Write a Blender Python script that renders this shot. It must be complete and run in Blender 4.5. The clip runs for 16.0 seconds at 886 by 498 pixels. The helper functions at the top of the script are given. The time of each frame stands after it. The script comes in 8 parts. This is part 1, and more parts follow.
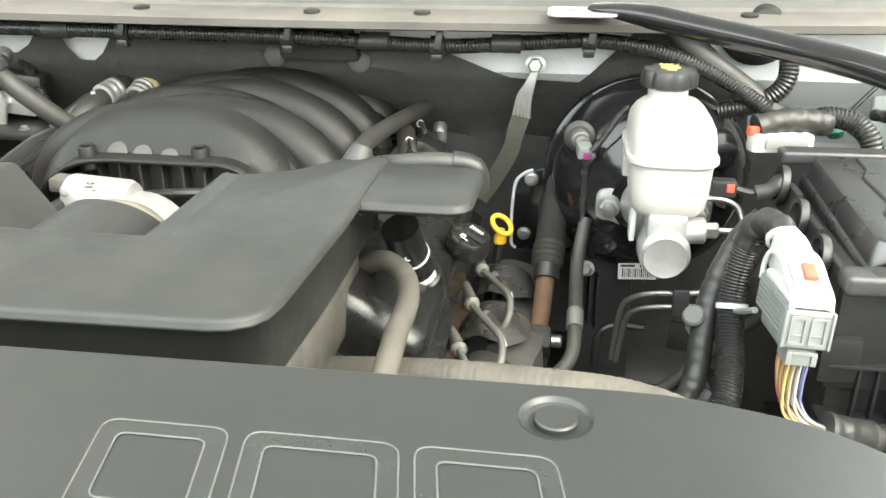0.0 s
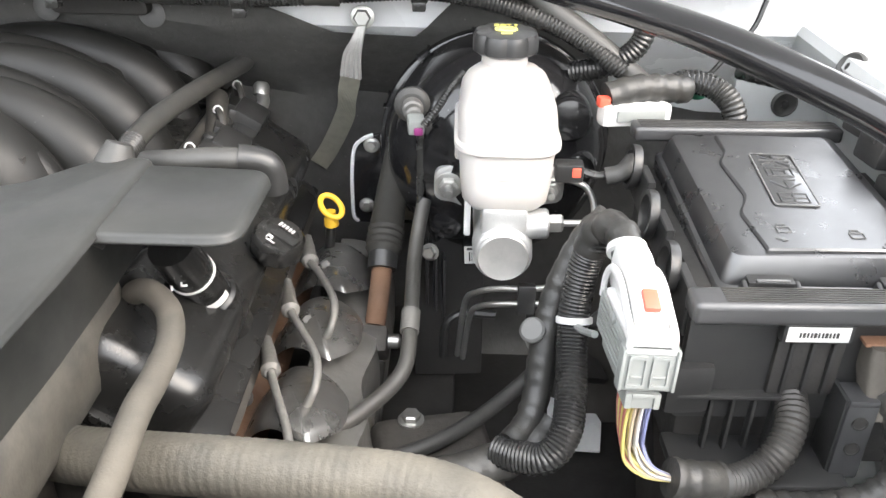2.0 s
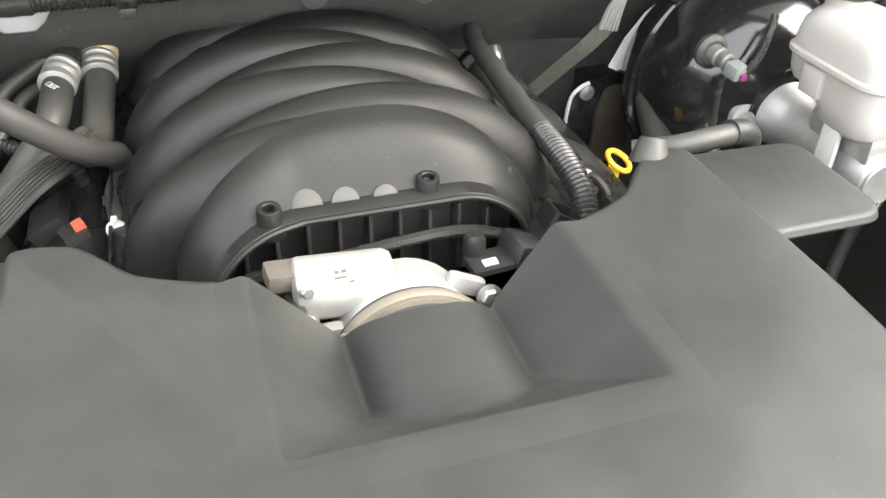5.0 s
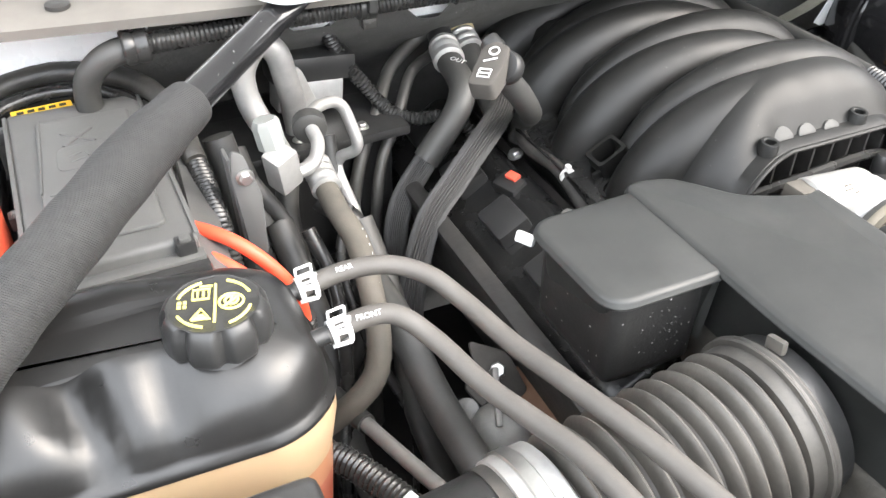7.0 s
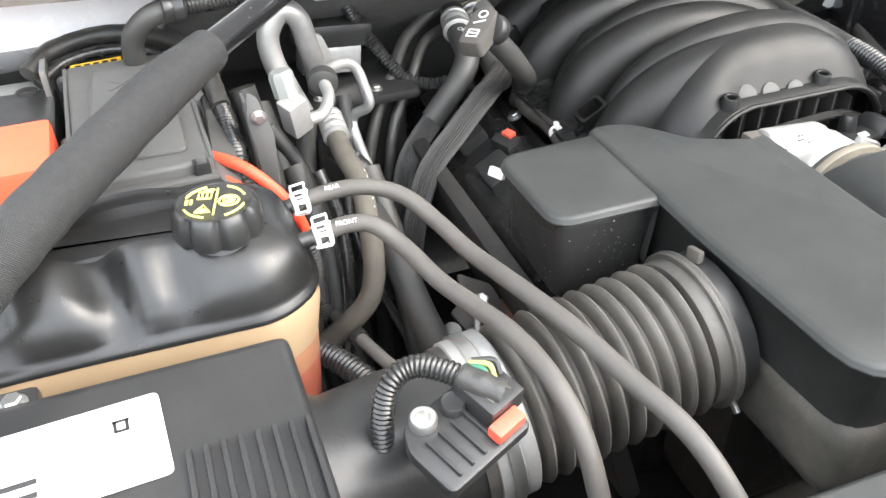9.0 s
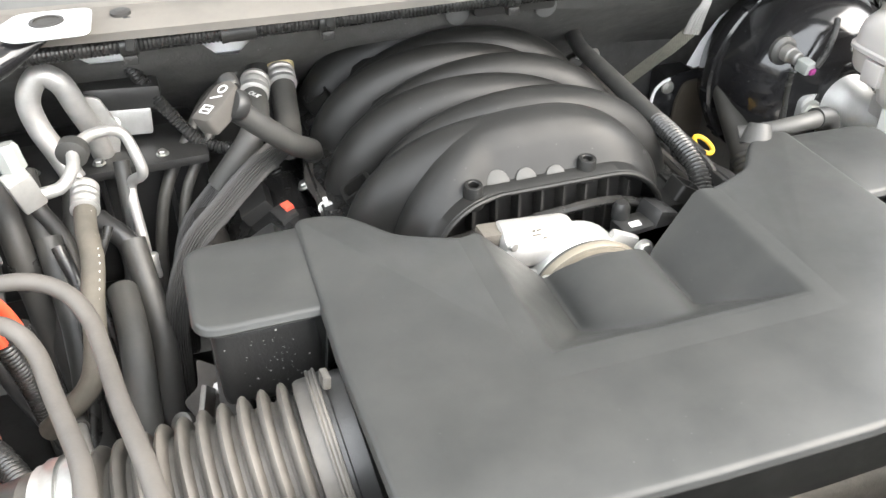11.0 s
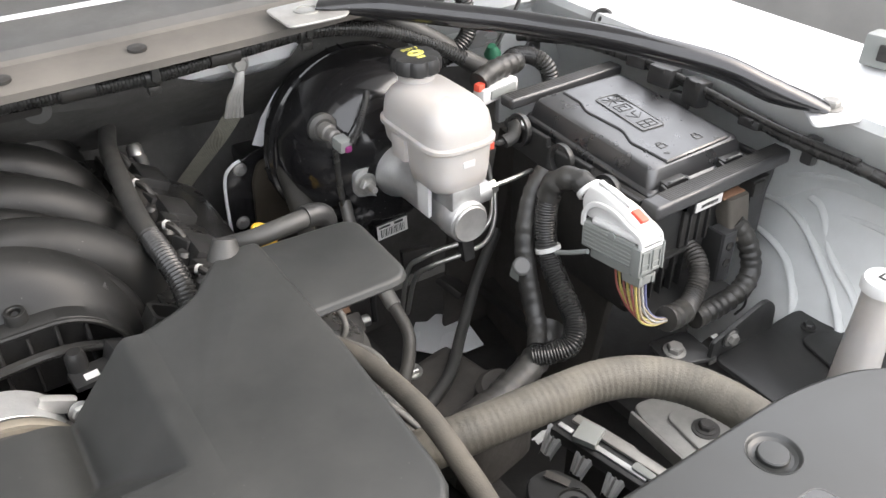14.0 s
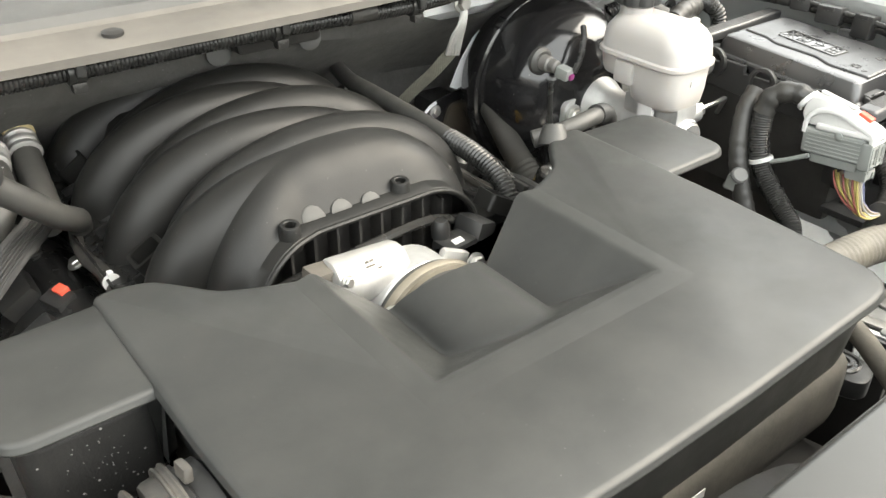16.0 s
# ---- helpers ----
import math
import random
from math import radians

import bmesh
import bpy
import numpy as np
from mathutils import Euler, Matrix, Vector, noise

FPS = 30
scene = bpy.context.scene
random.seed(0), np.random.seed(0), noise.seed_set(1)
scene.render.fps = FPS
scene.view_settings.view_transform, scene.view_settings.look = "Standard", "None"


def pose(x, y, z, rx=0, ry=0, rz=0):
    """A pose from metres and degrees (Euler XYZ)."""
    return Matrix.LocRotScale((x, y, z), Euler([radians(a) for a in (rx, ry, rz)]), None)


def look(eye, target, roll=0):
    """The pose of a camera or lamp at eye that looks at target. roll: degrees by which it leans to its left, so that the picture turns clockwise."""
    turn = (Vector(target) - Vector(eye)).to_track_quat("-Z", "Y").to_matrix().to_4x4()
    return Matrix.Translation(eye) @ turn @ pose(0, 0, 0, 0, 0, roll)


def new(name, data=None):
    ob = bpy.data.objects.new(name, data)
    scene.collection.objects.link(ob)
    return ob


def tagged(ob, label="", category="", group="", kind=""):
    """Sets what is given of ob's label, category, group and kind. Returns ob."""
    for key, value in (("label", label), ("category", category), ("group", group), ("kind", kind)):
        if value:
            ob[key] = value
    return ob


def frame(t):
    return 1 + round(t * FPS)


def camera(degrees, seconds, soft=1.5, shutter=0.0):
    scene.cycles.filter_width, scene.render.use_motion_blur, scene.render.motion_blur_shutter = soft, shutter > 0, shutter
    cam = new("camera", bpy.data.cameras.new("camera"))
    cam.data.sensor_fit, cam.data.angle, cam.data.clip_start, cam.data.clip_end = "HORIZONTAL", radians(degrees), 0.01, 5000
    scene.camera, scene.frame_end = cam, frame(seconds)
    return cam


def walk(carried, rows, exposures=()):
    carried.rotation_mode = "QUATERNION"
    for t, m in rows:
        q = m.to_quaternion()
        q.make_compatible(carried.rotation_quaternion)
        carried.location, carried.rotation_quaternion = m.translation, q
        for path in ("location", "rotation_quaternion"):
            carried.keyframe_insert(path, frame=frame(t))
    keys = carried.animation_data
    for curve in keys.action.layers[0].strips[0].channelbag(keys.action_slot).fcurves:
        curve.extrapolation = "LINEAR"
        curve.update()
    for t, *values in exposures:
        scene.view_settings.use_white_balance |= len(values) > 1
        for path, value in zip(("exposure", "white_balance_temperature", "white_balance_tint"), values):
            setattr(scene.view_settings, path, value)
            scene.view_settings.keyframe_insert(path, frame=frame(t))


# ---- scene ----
cam = camera(56.1, 16.0)
PATH = [
    (0, (0.407, -0.643, 1.339), (0.145, 1.175, 0.546), 0.1),
    (0.5, (0.421, -0.581, 1.34), (0.156, 1.233, 0.54), -0.2),
    (1, (0.436, -0.548, 1.34), (0.201, 1.258, 0.512), -0.2),
    (1.5, (0.452, -0.52, 1.351), (0.322, 1.267, 0.462), 0.6),
    (2, (0.478, -0.475, 1.358), (0.454, 1.27, 0.381), 1.2),
    (2.5, (0.497, -0.441, 1.378), (0.594, 1.262, 0.334), 0.8),
    (3, (0.454, -0.448, 1.4), (0.658, 1.219, 0.314), 0.7),
    (3.5, (0.301, -0.475, 1.432), (0.607, 1.155, 0.313), 1.0),
    (4, (0.152, -0.474, 1.431), (0.539, 1.128, 0.298), 0.9),
    (4.5, (0.007, -0.417, 1.403), (0.444, 1.163, 0.258), 0.5),
    (5, (-0.113, -0.373, 1.41), (0.391, 1.176, 0.25), 0.8),
    (5.2, (-0.167, -0.371, 1.42), (0.364, 1.161, 0.249), 0.7),
    (7.3, (-0.651, -0.326, 1.463), (0.048, 1.104, 0.252), 1.0),
    (7.5, (-0.66, -0.331, 1.458), (0.035, 1.102, 0.249), 0.8),
    (8, (-0.666, -0.37, 1.45), (-0.022, 1.089, 0.243), -0.2),
    (8.2, (-0.659, -0.396, 1.443), (-0.049, 1.08, 0.239), -0.9),
    (10.3, (-0.425, -0.489, 1.515), (0.083, 1.04, 0.33), -0.5),
    (10.5, (-0.39, -0.483, 1.504), (0.114, 1.056, 0.331), -0.6),
    (11, (-0.297, -0.483, 1.492), (0.181, 1.067, 0.322), -1.1),
    (11.5, (-0.217, -0.477, 1.486), (0.222, 1.089, 0.322), -1.7),
    (12, (-0.126, -0.478, 1.492), (0.299, 1.098, 0.337), -2.1),
    (12.5, (-0.027, -0.487, 1.502), (0.487, 1.068, 0.355), -0.5),
    (13, (0.041, -0.494, 1.509), (0.724, 1.0, 0.367), 0.4),
    (13.5, (0.058, -0.493, 1.513), (0.882, 0.934, 0.38), 0.5),
    (14, (0.04, -0.499, 1.518), (0.95, 0.879, 0.389), -0.5),
    (14.5, (-0.002, -0.489, 1.507), (0.957, 0.862, 0.387), -0.9),
    (15, (-0.114, -0.462, 1.481), (0.876, 0.872, 0.367), -0.7),
    (15.5, (-0.224, -0.435, 1.457), (0.802, 0.898, 0.373), -0.1),
    (16, (-0.343, -0.417, 1.446), (0.699, 0.917, 0.381), 0.4),
]
EXPOSURES = [(0.0, 1.75, 6500, 1), (0.5, 1.72, 6400, 4), (1.5, 1.75, 6300, 9), (2.0, 1.68, 6300, 10), (2.5, 1.6, 6300, 10), (3.0, 1.42, 6300, 10), (4.0, 1.42, 6350, 8), (5.0, 1.82, 6500, 7), (7.5, 1.92, 6150, 10), (8.0, 1.70, 6100, 10), (10.5, 1.88, 6300, 7), (12.0, 1.98, 6350, 12), (13.0, 1.56, 6300, 12), (14.5, 0.9, 6500, 11), (15.0, 0.94, 6650, 6), (15.5, 1.06, 6650, 5), (16.0, 1.52, 6700, 5)]
walk(cam, [(t, look(eye, target, roll)) for t, eye, target, roll in PATH], exposures=EXPOSURES)

# ---- light ----
world = bpy.data.worlds.new("sky")
scene.world = world
world.use_nodes = True
wn = world.node_tree
sky = wn.nodes.new("ShaderNodeTexSky")
sky.sky_type, sky.sun_disc = "NISHITA", False
sky.sun_elevation, sky.sun_rotation = radians(42), radians(121)
sky.air_density, sky.dust_density, sky.ozone_density = 1.0, 6.0, 1.0
wn.nodes["Background"].inputs["Strength"].default_value = 0.32
haze = wn.nodes.new("ShaderNodeMix")
haze.data_type = "RGBA"
haze.inputs[0].default_value = 0.7
haze.inputs[7].default_value = (7.5, 7.45, 7.3, 1.0)
wn.links.new(sky.outputs[0], haze.inputs[6])
wn.links.new(haze.outputs[2], wn.nodes["Background"].inputs["Color"])
sun_data = bpy.data.lights.new("sun", "SUN")
sun_data.energy, sun_data.angle, sun_data.color = 0.9, radians(60), (1.0, 0.97, 0.92)
sun = new("sun", sun_data)
sun.matrix_world = look((3.0, -1.8, 4.2), (0, 0, 1))


# ---- materials ----
def material(name, base, rough=0.5, metal=0.0, vary=0.15, scale=40.0, bump=0.0, bump_scale=400.0, dust=None, dust_amount=0.0,
             dust_scale=9.0, coat=0.0, trans=0.0, subsurface=0.0, emission=0.0, random_shade=0.0, speck=0.0, speck_size=0.03, ribs=None, ior=1.5):
    """A procedural surface: grain and stains at two scales, fine relief, optional dust, specks and a woven rib."""
    mat = bpy.data.materials.new(name)
    mat.use_nodes = True
    nt = mat.node_tree
    bsdf = nt.nodes["Principled BSDF"]
    coord = nt.nodes.new("ShaderNodeTexCoord")

    def noise_at(size, detail=5.0, roughness=0.6):
        n = nt.nodes.new("ShaderNodeTexNoise")
        n.inputs["Scale"].default_value, n.inputs["Detail"].default_value, n.inputs["Roughness"].default_value = size, detail, roughness
        nt.links.new(coord.outputs["Object"], n.inputs["Vector"])
        return n.outputs["Fac"]

    def spread(value, low, high, a=0.3, b=0.7):
        n = nt.nodes.new("ShaderNodeMapRange")
        n.inputs["From Min"].default_value, n.inputs["From Max"].default_value = a, b
        n.inputs["To Min"].default_value, n.inputs["To Max"].default_value = low, high
        nt.links.new(value, n.inputs["Value"])
        return n.outputs["Result"]

    def mix(fac, a, b, kind="MIX"):
        n = nt.nodes.new("ShaderNodeMix")
        n.data_type, n.blend_type = "RGBA", kind
        for key, value in ((0, fac), (6, a), (7, b)):
            if isinstance(value, (tuple, list, float, int)):
                n.inputs[key].default_value = value
            else:
                nt.links.new(value, n.inputs[key])
        return n.outputs[2]

    col = (*base, 1.0)
    dark = tuple(c * (1 - vary) for c in base) + (1.0,)
    light = tuple(min(1.0, c * (1 + vary)) for c in base) + (1.0,)
    colour = mix(spread(noise_at(scale), 0.0, 1.0), dark, light)
    colour = mix(0.5, colour, mix(spread(noise_at(scale / 7, 3.0), 0.0, 1.0), dark, light))
    if random_shade:
        info = nt.nodes.new("ShaderNodeObjectInfo")
        colour = mix(spread(info.outputs["Random"], 0.0, random_shade, 0.0, 1.0), colour, dark)
    dust_fac = None
    if dust:
        cloud = spread(noise_at(dust_scale, 6.0, 0.65), 0.0, 1.0, 0.35, 0.7)
        n = nt.nodes.new("ShaderNodeMath")
        n.operation = "MULTIPLY"
        nt.links.new(cloud, n.inputs[0])
        n.inputs[1].default_value = dust_amount
        dust_fac = n.outputs[0]
        colour = mix(dust_fac, colour, (*dust, 1.0))
    if speck:
        vor = nt.nodes.new("ShaderNodeTexVoronoi")
        vor.inputs["Scale"].default_value = 90.0
        nt.links.new(coord.outputs["Object"], vor.inputs["Vector"])
        dots = spread(vor.outputs["Distance"], speck, 0.0, speck_size, speck_size + 0.05)
        colour = mix(dots, colour, (0.5, 0.5, 0.47, 1.0))
    nt.links.new(colour, bsdf.inputs["Base Color"])
    nt.links.new(spread(noise_at(scale * 0.8), max(0.03, rough - 0.07), min(1.0, rough + 0.09)), bsdf.inputs["Roughness"])
    bsdf.inputs["Metallic"].default_value = metal
    bsdf.inputs["IOR"].default_value = ior
    bsdf.inputs["Coat Weight"].default_value = coat
    bsdf.inputs["Transmission Weight"].default_value = trans
    if subsurface:
        bsdf.inputs["Subsurface Weight"].default_value = subsurface
        bsdf.inputs["Subsurface Radius"].default_value = (0.012, 0.010, 0.008)
        bsdf.inputs["Subsurface Scale"].default_value = 1.0
    if emission:
        bsdf.inputs["Emission Color"].default_value = col
        bsdf.inputs["Emission Strength"].default_value = emission
    height = None
    if ribs:
        wave = nt.nodes.new("ShaderNodeTexWave")
        wave.bands_direction = "DIAGONAL"
        wave.inputs["Scale"].default_value = ribs
        nt.links.new(coord.outputs["Object"], wave.inputs["Vector"])
        height = wave.outputs["Fac"]
    if bump or ribs:
        b = nt.nodes.new("ShaderNodeBump")
        b.inputs["Strength"].default_value = bump or 0.4
        b.inputs["Distance"].default_value = 0.001
        nt.links.new(height if height is not None else noise_at(bump_scale, 3.0), b.inputs["Height"])
        nt.links.new(b.outputs["Normal"], bsdf.inputs["Normal"])
    return mat


TAN = (0.17, 0.152, 0.122)
COVER = material("cover_plastic", (0.024, 0.025, 0.024), 0.42, ior=1.43, vary=0.10, scale=25, bump=0.12, bump_scale=1400, dust=(0.10, 0.097, 0.09), dust_amount=0.16, dust_scale=14, speck=0.10, speck_size=0.012)
DIRTY = material("dusty_plastic", (0.040, 0.038, 0.034), 0.75, vary=0.35, bump=0.3, dust=(0.15, 0.135, 0.11), dust_amount=0.5, dust_scale=18)
SHIELD = material("shield_plastic", (0.020, 0.021, 0.020), 0.36, ior=1.55, vary=0.08, scale=20, bump=0.06, bump_scale=1100, dust=(0.06, 0.06, 0.058), dust_amount=0.08)
SHIELD_DARK = material("shield_recess", (0.022, 0.023, 0.022), 0.22, ior=1.7, vary=0.1, bump=0.08, bump_scale=900)
MANIFOLD = material("manifold_plastic", (0.0085, 0.0085, 0.008), 0.45, ior=1.38, vary=0.18, scale=30, bump=0.16, bump_scale=700, dust=(0.026, 0.025, 0.023), dust_amount=0.2, dust_scale=16, speck=0.2, speck_size=0.01)
MANIFOLD_SCUFF = material("manifold_scuffed", (0.052, 0.051, 0.048), 0.6, vary=0.2, scale=60, bump=0.2)
TANK_BLACK = material("tank_black_plastic", (0.010, 0.010, 0.010), 0.32, vary=0.2, dust=(0.07, 0.066, 0.062), dust_amount=0.12, bump=0.06, bump_scale=300)
BLACK = material("black_plastic", (0.0204, 0.0204, 0.0204), 0.36, vary=0.2, bump=0.15, dust=(0.06, 0.058, 0.052), dust_amount=0.14, dust_scale=20)
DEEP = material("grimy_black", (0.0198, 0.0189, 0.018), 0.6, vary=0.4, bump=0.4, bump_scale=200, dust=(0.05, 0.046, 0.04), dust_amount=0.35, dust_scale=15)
GLOSS = material("gloss_black_paint", (0.010, 0.010, 0.011), 0.15, vary=0.2, coat=0.3, dust=(0.09, 0.085, 0.075), dust_amount=0.06, dust_scale=25, speck=0.5, speck_size=0.02)
FELT = material("insulation_felt", (0.062, 0.061, 0.058), 0.85, vary=0.35, scale=60, bump=0.6, bump_scale=220, dust=(0.075, 0.07, 0.06), dust_amount=0.3, speck=0.3)
WHITE = material("white_body_paint", (0.78, 0.79, 0.80), 0.25, vary=0.04, scale=12, coat=0.3, dust=(0.5, 0.47, 0.42), dust_amount=0.25, dust_scale=7)
COWL = material("cowl_plastic", (0.066, 0.066, 0.064), 0.55, vary=0.12, bump=0.25, bump_scale=900, dust=(0.13, 0.122, 0.11), dust_amount=0.35, dust_scale=6)
COWL_LIP = material("cowl_lip_dusty", (0.105, 0.098, 0.088), 0.75, vary=0.15, scale=20, dust=(0.18, 0.165, 0.145), dust_amount=0.5, dust_scale=11)
RUBBER = material("rubber_hose", (0.0351, 0.0351, 0.0338), 0.5, vary=0.15, bump=0.2, dust=(0.13, 0.12, 0.10), dust_amount=0.2, dust_scale=13)
RUBBER_TAN = material("dusty_rubber_hose", (0.066, 0.060, 0.050), 0.75, vary=0.2, scale=50, bump=0.35, bump_scale=600, dust=(0.15, 0.132, 0.104), dust_amount=0.5, dust_scale=16)
RADHOSE = material("radiator_hose_rubber", (0.070, 0.065, 0.054), 0.65, vary=0.2, scale=70, bump=0.5, bump_scale=420, dust=(0.19, 0.17, 0.135), dust_amount=0.5, dust_scale=20)
HEATER = material("heater_hose_rubber", (0.060, 0.055, 0.050), 0.55, vary=0.12, bump=0.2, dust=(0.12, 0.108, 0.094), dust_amount=0.4, dust_scale=12)
BELLOWS = material("bellows_rubber", (0.038, 0.036, 0.033), 0.5, vary=0.2, bump=0.2, dust=(0.19, 0.172, 0.148), dust_amount=0.55, dust_scale=9)
LOOM = material("loom_plastic", (0.0192, 0.0192, 0.0192), 0.26, vary=0.2, dust=(0.09, 0.085, 0.072), dust_amount=0.18, dust_scale=18)
LOOM_DUSTY = material("dusty_loom", (0.022, 0.021, 0.020), 0.5, vary=0.3, bump=0.3, dust=(0.12, 0.11, 0.092), dust_amount=0.28, dust_scale=20)
TAPE = material("cloth_tape", (0.0224, 0.0224, 0.0217), 0.42, vary=0.35, scale=60, bump=0.8, bump_scale=130, dust=(0.12, 0.108, 0.088), dust_amount=0.25, dust_scale=22)
SLEEVE = material("woven_sleeve", (0.022, 0.022, 0.022), 0.8, vary=0.2, scale=200, bump=0.5, ribs=260)
BRAID = material("braided_sleeve", (0.017, 0.0165, 0.016), 0.5, vary=0.3, scale=200, bump=0.35, dust=(0.09, 0.083, 0.075), dust_amount=0.3)
ALU = material("cast_aluminium", (0.55, 0.55, 0.54), 0.42, metal=0.75, vary=0.12, scale=90, bump=0.3, bump_scale=500)
ALU_WHITE = material("pale_aluminium", (0.44, 0.435, 0.42), 0.45, metal=0.6, vary=0.22, scale=60, bump=0.15, dust=(0.32, 0.3, 0.26), dust_amount=0.25)
STEEL = material("zinc_steel", (0.5, 0.5, 0.48), 0.35, metal=0.9, vary=0.2, scale=60, dust=(0.25, 0.22, 0.18), dust_amount=0.25)
SHIELD_STEEL = material("heat_shield_steel", (0.31, 0.304, 0.292), 0.29, metal=0.85, vary=0.25, scale=30, bump=0.5, bump_scale=45, dust=(0.2, 0.185, 0.16), dust_amount=0.3, dust_scale=14)
RUST = material("rusty_iron", (0.15, 0.078, 0.042), 0.85, vary=0.5, scale=60, bump=0.5, bump_scale=200, dust=(0.06, 0.055, 0.05), dust_amount=0.5, dust_scale=30)
IRON = material("grimy_iron", (0.050, 0.046, 0.042), 0.7, metal=0.3, vary=0.45, scale=50, bump=0.6, bump_scale=150, dust=(0.10, 0.09, 0.075), dust_amount=0.4)
RESERVOIR = material("milky_plastic", (0.44, 0.422, 0.405), 0.33, vary=0.07, scale=15, subsurface=0.3, dust=(0.42, 0.38, 0.32), dust_amount=0.4, dust_scale=14)
AMBER = material("amber_tank_plastic", (0.40, 0.315, 0.19), 0.4, vary=0.15, scale=10, subsurface=0.3, dust=(0.50, 0.27, 0.18), dust_amount=0.4, dust_scale=5)
AMBER_ORANGE = material("level_band_plastic", (0.42, 0.20, 0.11), 0.4, vary=0.15, scale=10, subsurface=0.3, dust=(0.40, 0.28, 0.17), dust_amount=0.4, dust_scale=14)
COOLANT_RED = material("coolant_tinted_plastic", (0.38, 0.105, 0.065), 0.4, vary=0.15, scale=10, subsurface=0.3, dust=(0.40, 0.2, 0.13), dust_amount=0.4, dust_scale=9)
YELLOW = material("yellow_plastic", (0.80, 0.48, 0.03), 0.4, vary=0.08, dust=(0.4, 0.28, 0.08), dust_amount=0.25)
YELLOW_PRINT = material("yellow_print", (0.72, 0.66, 0.16), 0.5, vary=0.05)
# paler shield plastic, the thin highlight painted along the emblem edges
SHIELD_GLINT = material("shield_edge_glint", (0.085, 0.085, 0.082), 0.55, vary=0.25, scale=80)
WHITE_PRINT = material("white_print", (0.55, 0.55, 0.54), 0.5, vary=0.05)
GREY_PRINT = material("grey_raised_mark", (0.10, 0.10, 0.097), 0.45, vary=0.1)
PAPER = material("label_paper", (0.55, 0.545, 0.53), 0.55, vary=0.05)
RED = material("red_plastic", (0.72, 0.10, 0.06), 0.4, vary=0.1)
CONN_WHITE = material("white_connector_plastic", (0.62, 0.62, 0.61), 0.38, vary=0.06, dust=(0.40, 0.375, 0.34), dust_amount=0.25)
PIPE_GREY = material("worn_grey_pipe", (0.060, 0.058, 0.054), 0.42, metal=0.2, vary=0.35, scale=50, bump=0.2, dust=(0.12, 0.11, 0.095), dust_amount=0.3, dust_scale=16)
CONN_GREY = material("grey_connector_plastic", (0.215, 0.228, 0.22), 0.45, vary=0.08, dust=(0.24, 0.225, 0.2), dust_amount=0.3)
ORANGE = material("orange_cover", (0.90, 0.11, 0.05), 0.4, vary=0.1, scale=8, dust=(0.80, 0.22, 0.11), dust_amount=0.35, dust_scale=5)
ORANGE_CABLE = material("orange_cable", (0.78, 0.09, 0.04), 0.5, vary=0.08)
GREEN = material("green_plastic", (0.02, 0.11, 0.06), 0.4, vary=0.1)
WIRE_YELLOW = material("yellow_wire", (0.36, 0.30, 0.09), 0.45)
WIRE_BLUE = material("blue_wire", (0.10, 0.11, 0.20), 0.45)
WIRE_RED = material("red_wire", (0.26, 0.08, 0.07), 0.45)
WIRE_TAN = material("tan_wire", (0.27, 0.22, 0.155), 0.45)
WIRE_WHITE = material("white_wire", (0.33, 0.32, 0.30), 0.45)
UNSEEN_WALL = material("unseen_wall_grey", (0.20, 0.195, 0.185), 0.9, vary=0.2, scale=3, bump=0.3, bump_scale=60)
HOOD = material("hood_underside", (0.58, 0.58, 0.57), 0.5, vary=0.1, scale=6, bump=0.3, bump_scale=60)
DUSTY_METAL = material("dusty_band_steel", (0.19, 0.17, 0.135), 0.55, metal=0.4, vary=0.25, scale=60, dust=(0.17, 0.148, 0.11), dust_amount=0.5)
DIRTY_GREY = material("dusty_grey_panel", (0.048, 0.044, 0.039), 0.8, vary=0.25, bump=0.25, dust=(0.10, 0.09, 0.078), dust_amount=0.4)
FOAM = material("dusty_black_boot", (0.022, 0.021, 0.018), 0.7, vary=0.3, bump=0.3, dust=(0.09, 0.08, 0.065), dust_amount=0.25)
CONCRETE = material("concrete", (0.40, 0.40, 0.39), 0.85, vary=0.15, scale=3, bump=0.3, bump_scale=60, dust=(0.3, 0.3, 0.29), dust_amount=0.3, dust_scale=1.5)
SPECKED = material("specked_black_plastic", (0.013, 0.013, 0.013), 0.42, vary=0.2, bump=0.2, dust=(0.05, 0.048, 0.043), dust_amount=0.2, speck=0.7, speck_size=0.045)
LID_GREY = material("dusty_box_plastic", (0.066, 0.066, 0.064), 0.46, vary=0.2, bump=0.2, bump_scale=900, dust=(0.15, 0.147, 0.14), dust_amount=0.4, dust_scale=8)
IRON_PALE = material("dirty_cast_aluminium", (0.20, 0.195, 0.185), 0.55, metal=0.4, vary=0.35, scale=60, bump=0.5, bump_scale=160, dust=(0.11, 0.10, 0.085), dust_amount=0.5, dust_scale=14)
VALVE = material("satin_black_valve_cover", (0.011, 0.011, 0.011), 0.24, vary=0.2, scale=25, bump=0.08, bump_scale=300, dust=(0.05, 0.047, 0.04), dust_amount=0.15, speck=0.3, speck_size=0.015)
# white body paint with dust, its base greyed for the shaded inner wing
SHADED_WHITE = material("shaded_dusty_paint", (0.52, 0.535, 0.53), 0.4, vary=0.06, scale=10, coat=0.1, dust=(0.33, 0.32, 0.30), dust_amount=0.35, dust_scale=7)
